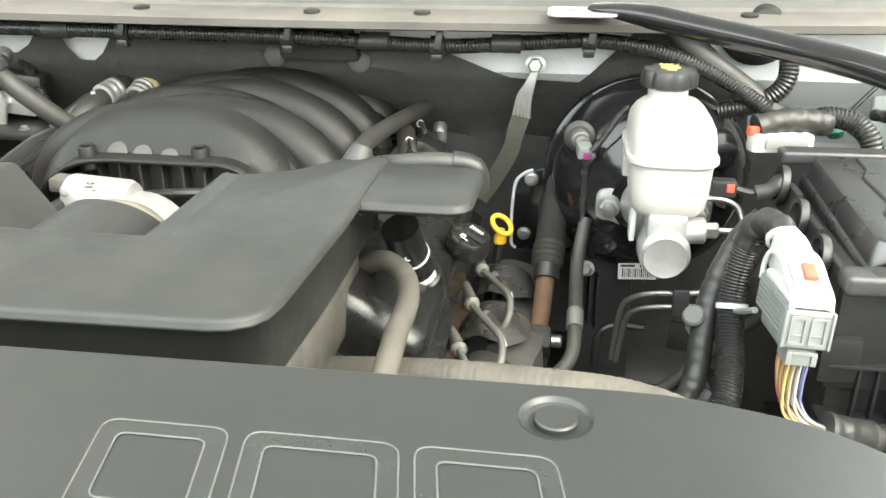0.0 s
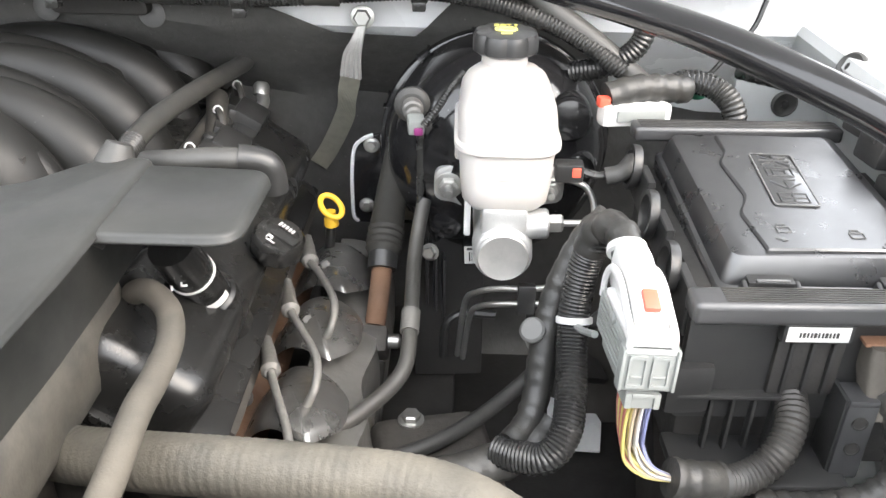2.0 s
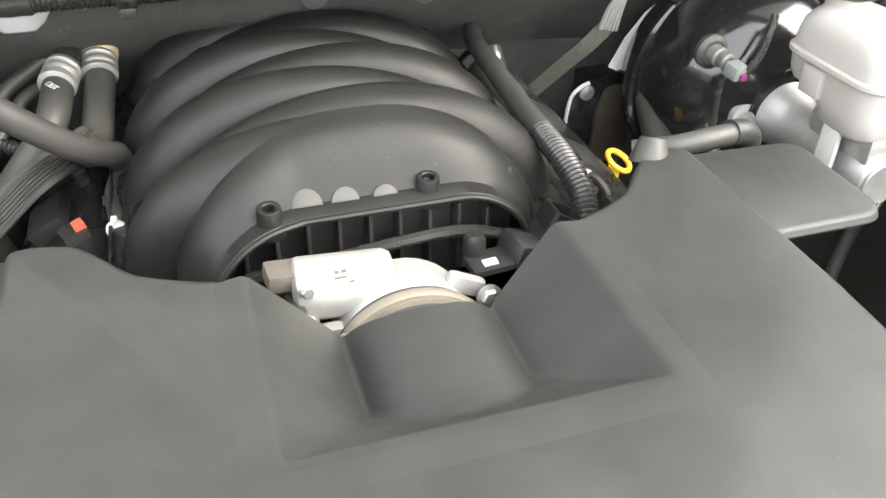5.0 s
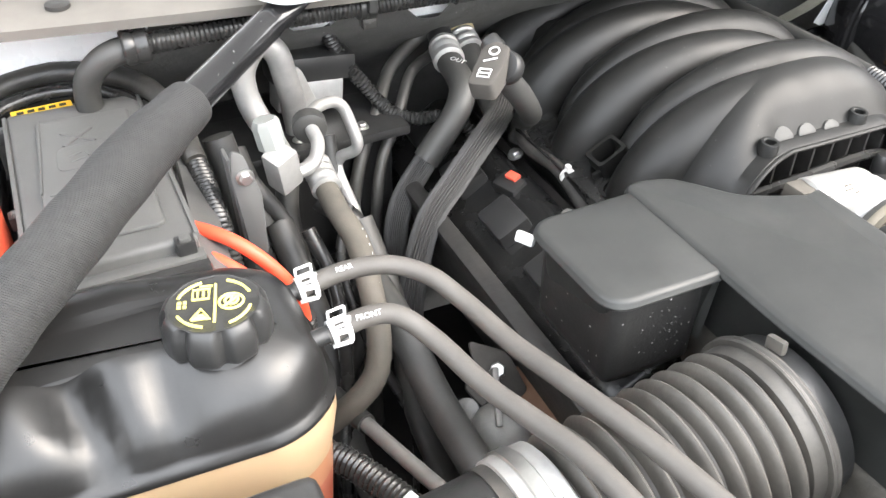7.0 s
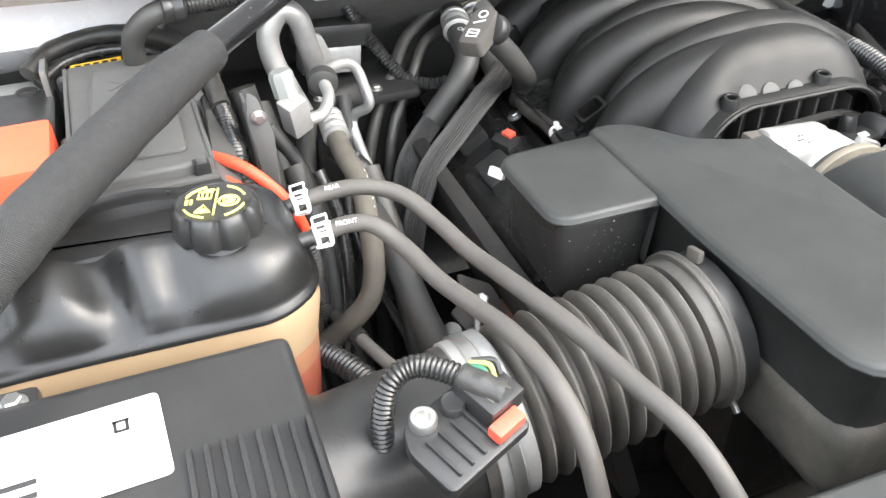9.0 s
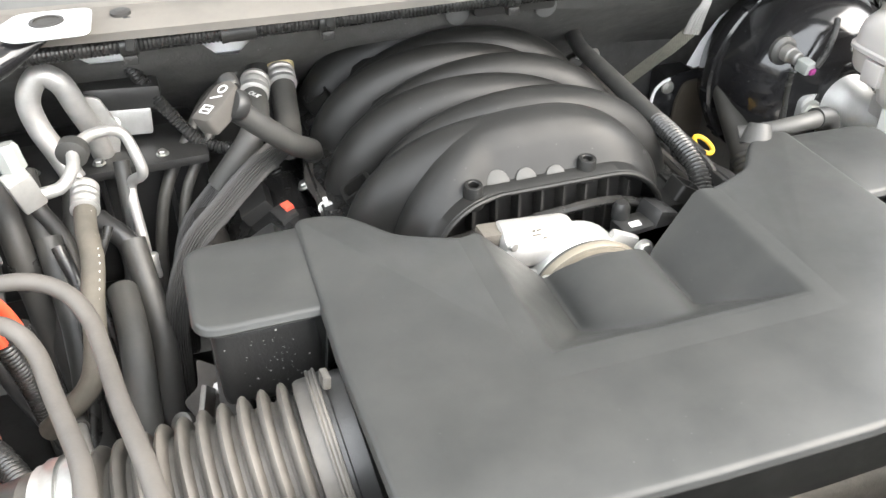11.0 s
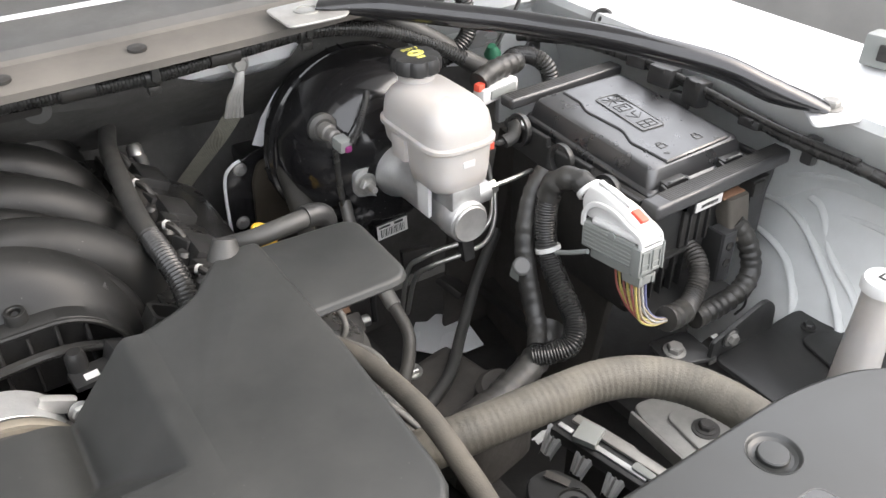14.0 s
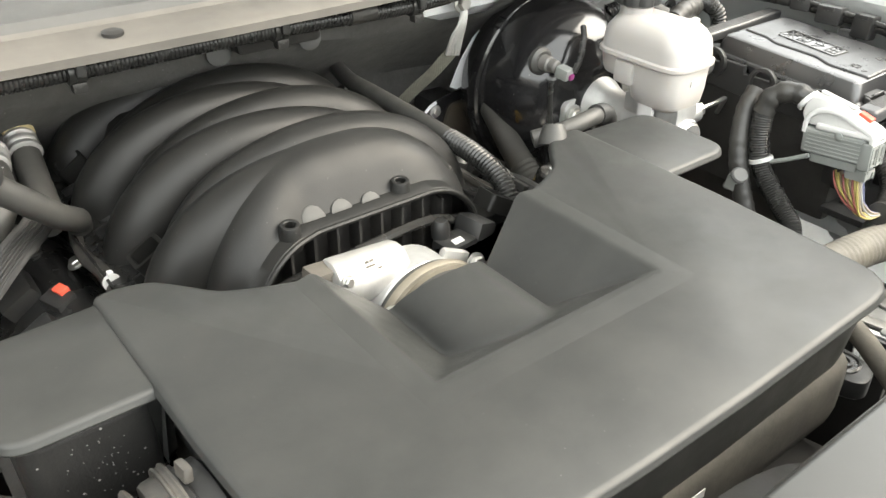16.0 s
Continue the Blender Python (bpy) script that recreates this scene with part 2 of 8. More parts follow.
DIRTY_STEEL = material("dusty_shield_steel", (0.17, 0.166, 0.157), 0.42, metal=0.5, vary=0.3, scale=40, bump=0.8, bump_scale=50, dust=(0.14, 0.13, 0.112), dust_amount=0.45, dust_scale=12)
BOOT_GREY = material("dusty_tan_boot", (0.075, 0.067, 0.056), 0.75, vary=0.25, scale=60, bump=0.5, bump_scale=300, dust=(0.12, 0.107, 0.09), dust_amount=0.4, dust_scale=18)
LID_PANEL = material("lid_panel_plastic", (0.020, 0.020, 0.021), 0.16, ior=1.9, vary=0.1, bump=0.04, bump_scale=1200)
LID_GREY_BLACK = material("box_rim_plastic", (0.0312, 0.0312, 0.0325), 0.38, ior=1.7, vary=0.12, bump=0.12, bump_scale=1100, dust=(0.06, 0.058, 0.055), dust_amount=0.2)
LID_SATIN = material("satin_black_lid", (0.016, 0.016, 0.017), 0.30, ior=1.9, vary=0.08, bump=0.06, bump_scale=1400, dust=(0.05, 0.048, 0.046), dust_amount=0.05, dust_scale=10)
OILY = material("oily_brown_panel", (0.050, 0.042, 0.032), 0.38, vary=0.4, scale=30, bump=0.2, bump_scale=120)
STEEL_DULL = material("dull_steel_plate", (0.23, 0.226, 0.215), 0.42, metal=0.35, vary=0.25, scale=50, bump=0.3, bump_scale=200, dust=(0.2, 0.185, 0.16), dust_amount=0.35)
WEBBING = material("dusty_webbing", (0.22, 0.212, 0.172), 0.85, vary=0.2, scale=120, bump=0.5, ribs=320, dust=(0.12, 0.112, 0.09), dust_amount=0.4)
BRASS = material("yellowed_fitting", (0.52, 0.44, 0.24), 0.5, vary=0.15, dust=TAN, dust_amount=0.3)


# ---- mesh helpers ----
LOC = {}


def finish(name, bm, mat, at=(0, 0, 0), angle=38):
    bmesh.ops.remove_doubles(bm, verts=bm.verts, dist=0.00002)
    bmesh.ops.recalc_face_normals(bm, faces=bm.faces)
    bmesh.ops.translate(bm, verts=bm.verts, vec=-Vector(at))
    mesh = bpy.data.meshes.new(name)
    bm.to_mesh(mesh)
    bm.free()
    mesh.materials.append(mat)
    mesh.polygons.foreach_set("use_smooth", [True] * len(mesh.polygons))
    mesh.set_sharp_from_angle(angle=radians(angle))
    return new(name, mesh)


def thing(name, label, category, at, group="", kind=""):
    """An empty at the base of a thing, to which its parts are added in world places."""
    ob = new(name)
    ob.empty_display_size = 0.02
    ob.location = at
    LOC[ob.name] = Vector(at)
    return tagged(ob, label, category, group, kind)


def part(name, bm, mat, parent, label="", angle=38):
    """One mesh under a thing or a part, built in world places."""
    at = LOC[parent.name]
    ob = finish(name, bm, mat, at, angle)
    ob.parent = parent
    LOC[ob.name] = at
    return tagged(ob, label)


def solid(name, bm, mat, label, category="", group="", kind="", angle=38):
    """A thing of one mesh, its origin under its middle."""
    xs = [v.co for v in bm.verts]
    at = (sum(v.x for v in xs) / len(xs), sum(v.y for v in xs) / len(xs), min(v.z for v in xs))
    ob = finish(name, bm, mat, at, angle)
    ob.location = at
    LOC[ob.name] = Vector(at)
    return tagged(ob, label, category, group, kind)


def smooth_path(points, steps=8):
    """Points on a curve through the given ones."""
    p = [Vector(q) for q in points]
    if len(p) == 2:
        return [p[0].lerp(p[1], k / steps) for k in range(steps + 1)]
    p = [2 * p[0] - p[1]] + p + [2 * p[-1] - p[-2]]
    out = []
    for a, b, c, d in zip(p, p[1:], p[2:], p[3:]):
        for k in range(steps):
            t = k / steps
            out.append(0.5 * (2 * b + (c - a) * t + (2 * a - 5 * b + 4 * c - d) * t * t + (3 * b - a - 3 * c + d) * t ** 3))
    return out + [p[-2]]


def even(path, gap):
    """The path again with points at even steps."""
    out, left = [path[0].copy()], gap
    for a, b in zip(path, path[1:]):
        length, gone = (b - a).length, 0.0
        while length - gone >= left:
            gone += left
            out.append(a.lerp(b, gone / length))
            left = gap
        left -= length - gone
    return out + [path[-1].copy()]


def sweep(bm, path, radius, seg=12, squash=1.0, side=None):
    """A closed tube along the path; radius: a number, or one for each point."""
    n = len(path)
    radii = radius if isinstance(radius, (list, tuple)) else [radius] * n
    ahead = (path[1] - path[0]).normalized()
    up = Vector(side) if side else (Vector((0, 0, 1)) if abs(ahead.z) < 0.9 else Vector((0, 1, 0)))
    rings = []
    for k in range(n):
        ahead = (path[min(k + 1, n - 1)] - path[max(k - 1, 0)]).normalized()
        across = ahead.cross(up).normalized()
        up = across.cross(ahead).normalized()
        rings.append([bm.verts.new(path[k] + radii[k] * (math.cos(a) * across + squash * math.sin(a) * up)) for a in (2 * math.pi * j / seg for j in range(seg))])
    for a, b in zip(rings, rings[1:]):
        for j in range(seg):
            bm.faces.new((a[j], a[(j + 1) % seg], b[(j + 1) % seg], b[j]))
    bm.faces.new(rings[0][::-1])
    bm.faces.new(rings[-1])


def tube(points, radius, seg=12, steps=8):
    bm = bmesh.new()
    sweep(bm, smooth_path(points, steps), radius, seg)
    return bm


def ribbed(points, radius, pitch=0.0045, depth=0.0014, seg=12):
    """A corrugated tube."""
    bm = bmesh.new()
    path = even(smooth_path(points, 10), pitch / 4)
    sweep(bm, path, [radius - depth * (0, 0.35, 1, 0.35)[k % 4] for k in range(len(path))], seg)
    return bm


def braided(points, radius, strands=26, depth=0.0011):
    """A tube of loose strands that run along it."""
    bm = bmesh.new()
    path = even(smooth_path(points, 10), 0.006)
    seg = strands * 3
    sweep(bm, path, radius, seg)
    for k, v in enumerate(list(bm.verts)):
        ring, j = divmod(k, seg)
        v.co += (v.co - path[ring]).normalized() * depth * (math.cos(2 * math.pi * j / 3) + 0.25 * math.sin(ring * 0.35 + (j // 3) * 2.3))
    return bm


def wrapped(points, radius, seg=14, pitch=0.0045, wrinkle=0.05, seed=1):
    """A tube wound with tape: uneven turns with small steps."""
    rnd = random.Random(seed)
    path = even(smooth_path(points, 10), pitch / 2)
    radii = [radius * (1 + wrinkle * (rnd.uniform(-0.5, 0.5) + (0.7 if k % 4 < 2 else -0.3))) for k in range(len(path))]
    bm = bmesh.new()
    sweep(bm, path, radii, seg)
    return bm


def add_box(bm, centre, size, bevel=0.003, turn=(0, 0, 0), segments=2, taper=1.0):
    """A bevelled box; taper: the width of its top against its foot."""
    made = bmesh.ops.create_cube(bm, size=1.0)["verts"]
    m = Matrix.Translation(centre) @ Euler([radians(a) for a in turn]).to_matrix().to_4x4() @ Matrix.Diagonal((*size, 1))
    for v in made:
        if v.co.z > 0 and taper != 1.0:
            v.co.x *= taper
            v.co.y *= taper
        v.co = m @ v.co
    if bevel:
        edges = list({e for v in made for e in v.link_edges})
        bmesh.ops.bevel(bm, geom=edges, offset=bevel, segments=segments, profile=0.6, affect="EDGES")
    return bm


def box(centre, size, bevel=0.003, turn=(0, 0, 0), segments=2, taper=1.0):
    return add_box(bmesh.new(), centre, size, bevel, turn, segments, taper)


def hoop(profile, origin, axis=(0, 0, 1), seg=40):
    """A ring with an open middle, from a closed profile of (radius, height)."""
    bm = bmesh.new()
    turn = Vector((0, 0, 1)).rotation_difference(Vector(axis)).to_matrix()
    rings = [[bm.verts.new(Vector(origin) + turn @ Vector((r * math.cos(2 * math.pi * k / seg), r * math.sin(2 * math.pi * k / seg), h))) for k in range(seg)] for r, h in profile]
    for a, b in zip(rings, rings[1:] + rings[:1]):
        for j in range(seg):
            bm.faces.new((a[j], a[(j + 1) % seg], b[(j + 1) % seg], b[j]))
    return bm


def add_lathe(bm, profile, origin, axis=(0, 0, 1), seg=32, lobes=0, lobe_depth=0.0):
    """Turn a profile of (radius, height) round an axis; lobes: grip bulges round the rim."""
    turn = Vector((0, 0, 1)).rotation_difference(Vector(axis)).to_matrix()
    rings = []
    for r, h in profile:
        ring = []
        for k in range(seg):
            a = 2 * math.pi * k / seg
            q = r * (1 - lobe_depth * max(0.0, math.cos(lobes * a)) ** 2) if lobes and r > 0.5 * max(p[0] for p in profile) else r
            ring.append(bm.verts.new(Vector(origin) + turn @ Vector((q * math.cos(a), q * math.sin(a), h))))
        rings.append(ring)
    for a, b in zip(rings, rings[1:]):
        for j in range(seg):
            bm.faces.new((a[j], a[(j + 1) % seg], b[(j + 1) % seg], b[j]))
    bm.faces.new(rings[0][::-1])
    bm.faces.new(rings[-1])
    return bm


def lathe(profile, origin, axis=(0, 0, 1), seg=32, lobes=0, lobe_depth=0.0):
    return add_lathe(bmesh.new(), profile, origin, axis, seg, lobes, lobe_depth)


def hexbolt(origin, axis, r=0.008, flange=1.5):
    """A flanged hexagon bolt head."""
    bm = lathe([(r * flange, 0), (r * flange, r * 0.2), (r * 1.15, r * 0.3)], origin, axis, 20)
    add_lathe(bm, [(r * 1.1, r * 0.25), (r * 1.1, r * 0.9), (r * 0.9, r * 1.1)], origin, axis, 6)
    return bm


def offset(outline, d):
    """The outline (counter-clockwise) moved inwards by d."""
    out, n = [], len(outline)
    for k in range(n):
        a, b, c = (Vector(outline[j % n]) for j in (k - 1, k, k + 1))
        n1, n2 = Vector((-(b - a).y, (b - a).x)), Vector((-(c - b).y, (c - b).x))
        v = n1.normalized() + n2.normalized()
        v = v / max(0.4, v.length_squared / 2)
        out.append(tuple(b + v * d))
    return out


def rounded(corners, radius=0.01, n=5):
    """An outline with its corners rounded; a corner may give its own radius as a third number."""
    out, m = [], len(corners)
    for k in range(m):
        a, b, c = (Vector(corners[j % m][:2]) for j in (k - 1, k, k + 1))
        r = corners[k][2] if len(corners[k]) > 2 else radius
        r = min(r, 0.48 * (a - b).length, 0.48 * (c - b).length)
        p, q = b + (a - b).normalized() * r, b + (c - b).normalized() * r
        for j in range(n + 1):
            t = j / n
            out.append(tuple((1 - t) ** 2 * p + 2 * t * (1 - t) * b + t * t * q))
    return out


def add_rings(bm, rings):
    """A closed body through rings of equal count."""
    made = [[bm.verts.new(v) for v in ring] for ring in rings]
    n = len(made[0])
    for a, b in zip(made, made[1:]):
        for j in range(n):
            bm.faces.new((a[j], a[(j + 1) % n], b[(j + 1) % n], b[j]))
    bm.faces.new(made[0][::-1])
    bm.faces.new(made[-1])
    return bm


def loop_plate(outer, inner, low, high, place=None):
    """A flat ring between two outlines with the same number of corners."""
    bm = bmesh.new()
    rings = [[bm.verts.new((x, y, z)) for x, y in pts] for pts, z in ((outer, low), (outer, high), (inner, high), (inner, low))]
    n = len(outer)
    for p, q in zip(rings, rings[1:] + rings[:1]):
        for j in range(n):
            bm.faces.new((p[j], p[(j + 1) % n], q[(j + 1) % n], q[j]))
    if place:
        bmesh.ops.transform(bm, matrix=place, verts=bm.verts)
    return bm


def plate(outline, low, high, edge=0.002, place=None):
    """A plate with eased edges, from an outline in x and y and its heights; place: a matrix that lays it elsewhere."""
    m = place or Matrix()
    ring = lambda d, z: [m @ Vector((x, y, z)) for x, y in offset(outline, d)]  # noqa: E731
    return add_rings(bmesh.new(), [ring(edge, low), ring(0, low + edge), ring(0, high - edge), ring(edge * 0.3, high - edge * 0.3), ring(edge, high)])


def on_wall(y):
    """Lays x, y of an outline on x, z of an upright plane at y, its height towards -y."""
    return Matrix(((1, 0, 0, 0), (0, 0, -1, y), (0, 1, 0, 0), (0, 0, 0, 1)))


def grid(rows):
    """A sheet through rows of points."""
    bm = bmesh.new()
    made = [[bm.verts.new(p) for p in row] for row in rows]
    for a, b in zip(made, made[1:]):
        for j in range(len(a) - 1):
            bm.faces.new((a[j], a[j + 1], b[j + 1], b[j]))
    return bm


def thicken(bm, d):
    geom = bmesh.ops.solidify(bm, geom=bm.faces[:], thickness=d)
    return bm


def bars(name, rows, place, mat, parent, label=""):
    """Print: bars of (x, y, width, height) laid on a surface by the matrix."""
    bm = bmesh.new()
    for x, y, w, h in rows:
        vs = [bm.verts.new(place @ Vector((x + a * w / 2, y + b * h / 2, c))) for c in (0, 0.0006) for a, b in ((-1, -1), (1, -1), (1, 1), (-1, 1))]
        for f in ((4, 5, 6, 7), (0, 1, 5, 4), (1, 2, 6, 5), (2, 3, 7, 6), (3, 0, 4, 7), (3, 2, 1, 0)):
            bm.faces.new([vs[k] for k in f])
    return part(name, bm, mat, parent, label)


def writing(name, text, place, size, mat, parent, label=""):
    """Printed words as a flat mesh, from the built-in font."""
    curve = bpy.data.curves.new(name, "FONT")
    curve.body, curve.size, curve.align_x, curve.align_y, curve.extrude = text, size, "CENTER", "CENTER", 0.0003
    holder = bpy.data.objects.new(name, curve)
    scene.collection.objects.link(holder)
    mesh = bpy.data.meshes.new_from_object(holder.evaluated_get(bpy.context.evaluated_depsgraph_get()))
    bpy.data.objects.remove(holder)
    bm = bmesh.new()
    bm.from_mesh(mesh)
    bpy.data.meshes.remove(mesh)
    bmesh.ops.transform(bm, matrix=place, verts=bm.verts)
    return part(name, bm, mat, parent, label)


# ---- ground and car body ----
bm = grid([[(x, y, 0.0) for x in (-400, -20, -4, 0, 4, 20, 400)] for y in (-400, -20, -4, 0, 4, 20, 400)])
solid("ground", bm, CONCRETE, "pale grey concrete ground under the truck", kind="structure")

def wall_y(z):
    """The bulkhead leans back below the cowl."""
    return 0.472 + min(0.135, 1.15 * max(0.0, 1.115 - z))


# white painted bulkhead behind the engine
heights = [1.23, 1.15, 1.115, 1.09, 1.06, 1.03, 1.0, 0.95, 0.85, 0.70, 0.50]
bm = thicken(grid([[(-0.95 + 0.095 * k, wall_y(z) + 0.002, z) for z in heights] for k in range(21)]), 0.004)
tagged(solid("wall_bulkhead", bm, WHITE, "white painted steel bulkhead behind the engine"), kind="structure")

PAD_EDGE = [(-0.90, 1.06), (-0.60, 1.10), (-0.52, 1.180), (-0.45, 1.170), (-0.43, 1.142), (-0.41, 1.126), (-0.37, 1.124), (-0.35, 1.136), (-0.335, 1.155), (-0.30, 1.155), (-0.287, 1.132), (-0.272, 1.118), (-0.25, 1.117), (-0.236, 1.128), (-0.222, 1.15),
            (-0.20, 1.157), (0.03, 1.157), (0.134, 1.157), (0.150, 1.154), (0.26, 1.138), (0.337, 1.110), (0.428, 1.104), (0.475, 1.152), (0.508, 1.19), (0.575, 1.172), (0.60, 1.15), (0.63, 1.10), (0.66, 1.06), (0.68, 1.0), (0.80, 0.98), (0.94, 0.98)]


def pad_top(x):
    for (x0, z0), (x1, z1) in zip(PAD_EDGE, PAD_EDGE[1:]):
        if x <= x1:
            return z0 + (z1 - z0) * (x - x0) / (x1 - x0)
    return PAD_EDGE[-1][1]


insulation = thing("firewall_insulation", "black felt insulation pad with scalloped upper edge on the bulkhead", "insulation", (0, 0.46, 0.66))
columns = sorted({round(-0.90 + 0.02 * k, 4) for k in range(92)} | {p[0] for p in PAD_EDGE})
rows = []
for x in columns:
    top = pad_top(x)
    levels = [top - (top - 0.48) * (k / 22) ** 1.5 for k in range(23)]
    rows.append([(x, wall_y(z) - 0.010 - 0.003 * math.sin(x * 31) * math.sin(z * 27), z) for z in levels])
part("pad", thicken(grid(rows), 0.008), FELT, insulation)
for x, z in ((0.134, 1.127), (0.017, 1.132)):
    part("push_pin", lathe([(0.015, 0), (0.015, 0.002), (0.011, 0.0045), (0.005, 0.006)], (x, 0.458, z), (0, -1, 0), 24), GREY_PRINT, insulation, "round grey push pin")



def cowl_y(x):
    return 0.343 + 0.10 * x * x


def cowl_strip(profile, n=60, x0=-0.93, x1=0.93):
    return grid([[(x, cowl_y(x) + dy, z) for dy, z in profile] for x in (x0 + (x1 - x0) * k / n for k in range(n + 1))])


cowl = thing("cowl_panel", "dusty grey plastic cowl panel below the windscreen", "cowl", (0, 0.36, 1.18), kind="structure")
part("front_lip", thicken(cowl_strip([(0.012, 1.184), (0.0, 1.187), (-0.002, 1.196), (0.006, 1.201), (0.05, 1.205), (0.056, 1.211)]), 0.003), COWL_LIP, cowl, "tan dusty front lip of the cowl")
part("top_panel", thicken(cowl_strip([(0.054, 1.209), (0.060, 1.217), (0.075, 1.220), (0.17, 1.228), (0.178, 1.234), (0.30, 1.262), (0.42, 1.30)]), 0.003), COWL, cowl)
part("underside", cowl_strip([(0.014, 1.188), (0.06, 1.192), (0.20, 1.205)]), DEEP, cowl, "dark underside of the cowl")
for x, y, z in ((0.235, 0.371, 1.204), (0.101, 0.362, 1.204), (-0.36, 0.385, 1.204), (0.62, 0.405, 1.204), (-0.62, 0.405, 1.204), (-0.12, 0.366, 1.204)):
    part("retainer", lathe([(0.010, -0.001), (0.010, 0.002), (0.006, 0.0035), (0.003, 0.0035)], (x, y, z), (0, -0.05, 1), 20), DEEP, cowl, "dark push-in retainer")
bm = bmesh.new()
for k in range(34):
    for j in range(7):
        add_box(bm, (-0.30 + 0.018 * k, cowl_y(-0.30 + 0.018 * k) + 0.205 + 0.017 * j, 1.2455 + 0.0042 * j), (0.012, 0.011, 0.003), 0)
part("louvre_mesh", bm, DEEP, cowl, "black air intake mesh")

for side, tail in ((1, "right"), (-1, "left")):
    profile = [(1.06, 0.55), (1.06, 0.95), (1.052, 1.09), (1.03, 1.135), (0.99, 1.155), (0.945, 1.15), (0.905, 1.136), (0.865, 1.128), (0.860, 1.118), (0.868, 1.09), (0.915, 1.05),
               (0.938, 1.0), (0.942, 0.90), (0.935, 0.82), (0.90, 0.78), (0.84, 0.77)]
    rows = []
    low = []
    for k in range(37):
        y = -0.40 + 0.025 * k
        low.append([(side * (x - (0.012 * max(0, math.sin(y * 16 + 0.6)) ** 4 if 9 < j < 14 else 0)), y, z) for j, (x, z) in enumerate(profile) if j > 6])
        rows.append([(side * (x - (0.012 * max(0, math.sin(y * 16 + 0.6)) ** 4 if 9 < j < 14 else 0)), y, z) for j, (x, z) in enumerate(profile) if j < 8])
    ob = solid("wall_fender_" + tail, thicken(grid(rows), 0.002), WHITE, "white painted fender and inner wing of the truck", kind="structure")
    solid("wall_inner_wing_" + tail, thicken(grid(low), 0.002), SHADED_WHITE, "dusty white inner wing below the fender ledge, greyed for shade", kind="structure")

# the open hood stands over the bay
rows = []
for k in range(9):
    s = k / 8
    y, z = 0.60 - 0.62 * s - 0.06 * s * s, 1.32 + 0.95 * s
    rows.append([(x, y - 0.05 * (x / 0.85) ** 2, z - 0.06 * (x / 0.85) ** 2) for x in (-0.92, -0.7, -0.4, 0.0, 0.4, 0.7, 0.92)])
solid("wall_hood", thicken(grid(rows), 0.03), HOOD, "open hood with pale grey underside standing over the bay", kind="structure")

# unseen walls added round the truck, to cut light from near the horizon
for tail, at, size in (("front", (0, -3.4, 0.7), (7.2, 0.2, 1.4)), ("left", (-3.5, 0.4, 1.1), (0.2, 7.4, 2.2)), ("right", (3.5, 0.4, 1.1), (0.2, 7.4, 2.2)), ("back", (0, 4.2, 1.1), (7.2, 0.2, 2.2))):
    solid("wall_yard_" + tail, box(at, size, 0.01), UNSEEN_WALL, "unseen grey wall added to cut low sky light", kind="structure")

# curved pressed ridges of the driver side wheel house
house = thing("wheel_house", "white painted wheel house with curved pressed ridges", "wheel house", (0.86, -0.1, 0.7), kind="structure")
rows = []
for i in range(25):
    a = math.pi * (0.08 + 0.84 * i / 24)
    rows.append([(0.945 - 0.012 * j - 0.006 * (math.cos(j * 2.2) > 0.2), -0.08 + (0.30 - 0.017 * j) * math.cos(a), 0.70 + (0.30 - 0.017 * j) * math.sin(a)) for j in range(11)])
for k in range(3):
    r = 0.30 - 0.045 * k
    part("ridge", tube([(0.934 - 0.004 * k, -0.10 + r * math.cos(radians(a)), 0.72 + r * math.sin(radians(a))) for a in range(15, 150, 9)], 0.0045, 8, 3), SHADED_WHITE, house, "curved pressed ridge")
part("dome", thicken(grid(rows), 0.002), SHADED_WHITE, house)
for pts in ([(0.905, 0.075, 0.902), (0.902, 0.042, 0.913), (0.888, -0.008, 0.907), (0.867, -0.041, 0.893), (0.852, -0.060, 0.871), (0.846, -0.068, 0.850)],
            [(0.932, 0.060, 0.946), (0.923, 0.022, 0.949), (0.905, -0.022, 0.943), (0.882, -0.077, 0.912), (0.865, -0.108, 0.890), (0.855, -0.125, 0.868)],
            [(0.932, 0.000, 0.972), (0.925, -0.024, 0.966), (0.898, -0.066, 0.932), (0.883, -0.108, 0.911), (0.872, -0.138, 0.886)]):
    bm = bmesh.new()
    sweep(bm, smooth_path(pts, 8), 0.0062, 12, 0.55)
    part("pressed_ridge", bm, SHADED_WHITE, house, "raised pressed ridge")

# dark floor of the bay: frame and crossmember
chassis = thing("chassis_frame", "grimy black frame rails and crossmember under the engine", "frame", (0, 0, 0.45), kind="structure")
for x in (-0.44, 0.44):
    part("rail", box((x, 0.05, 0.62), (0.09, 1.0, 0.14), 0.008), DEEP, chassis)
part("crossmember", box((0, -0.20, 0.58), (0.90, 0.12, 0.08), 0.01), DEEP, chassis)
for x in (-0.70, 0.70):
    part("splash_liner", box((x * 1.18, 0.20, 0.66), (0.22, 0.55, 0.02), 0.004), DEEP, chassis)

# added sheet: keeps the depths of the bay dark over the bright ground
part("undertray", box((0, 0.08, 0.585), (1.80, 0.98, 0.012), 0.004), DEEP, chassis, "dark sheet added to close the bay from below")

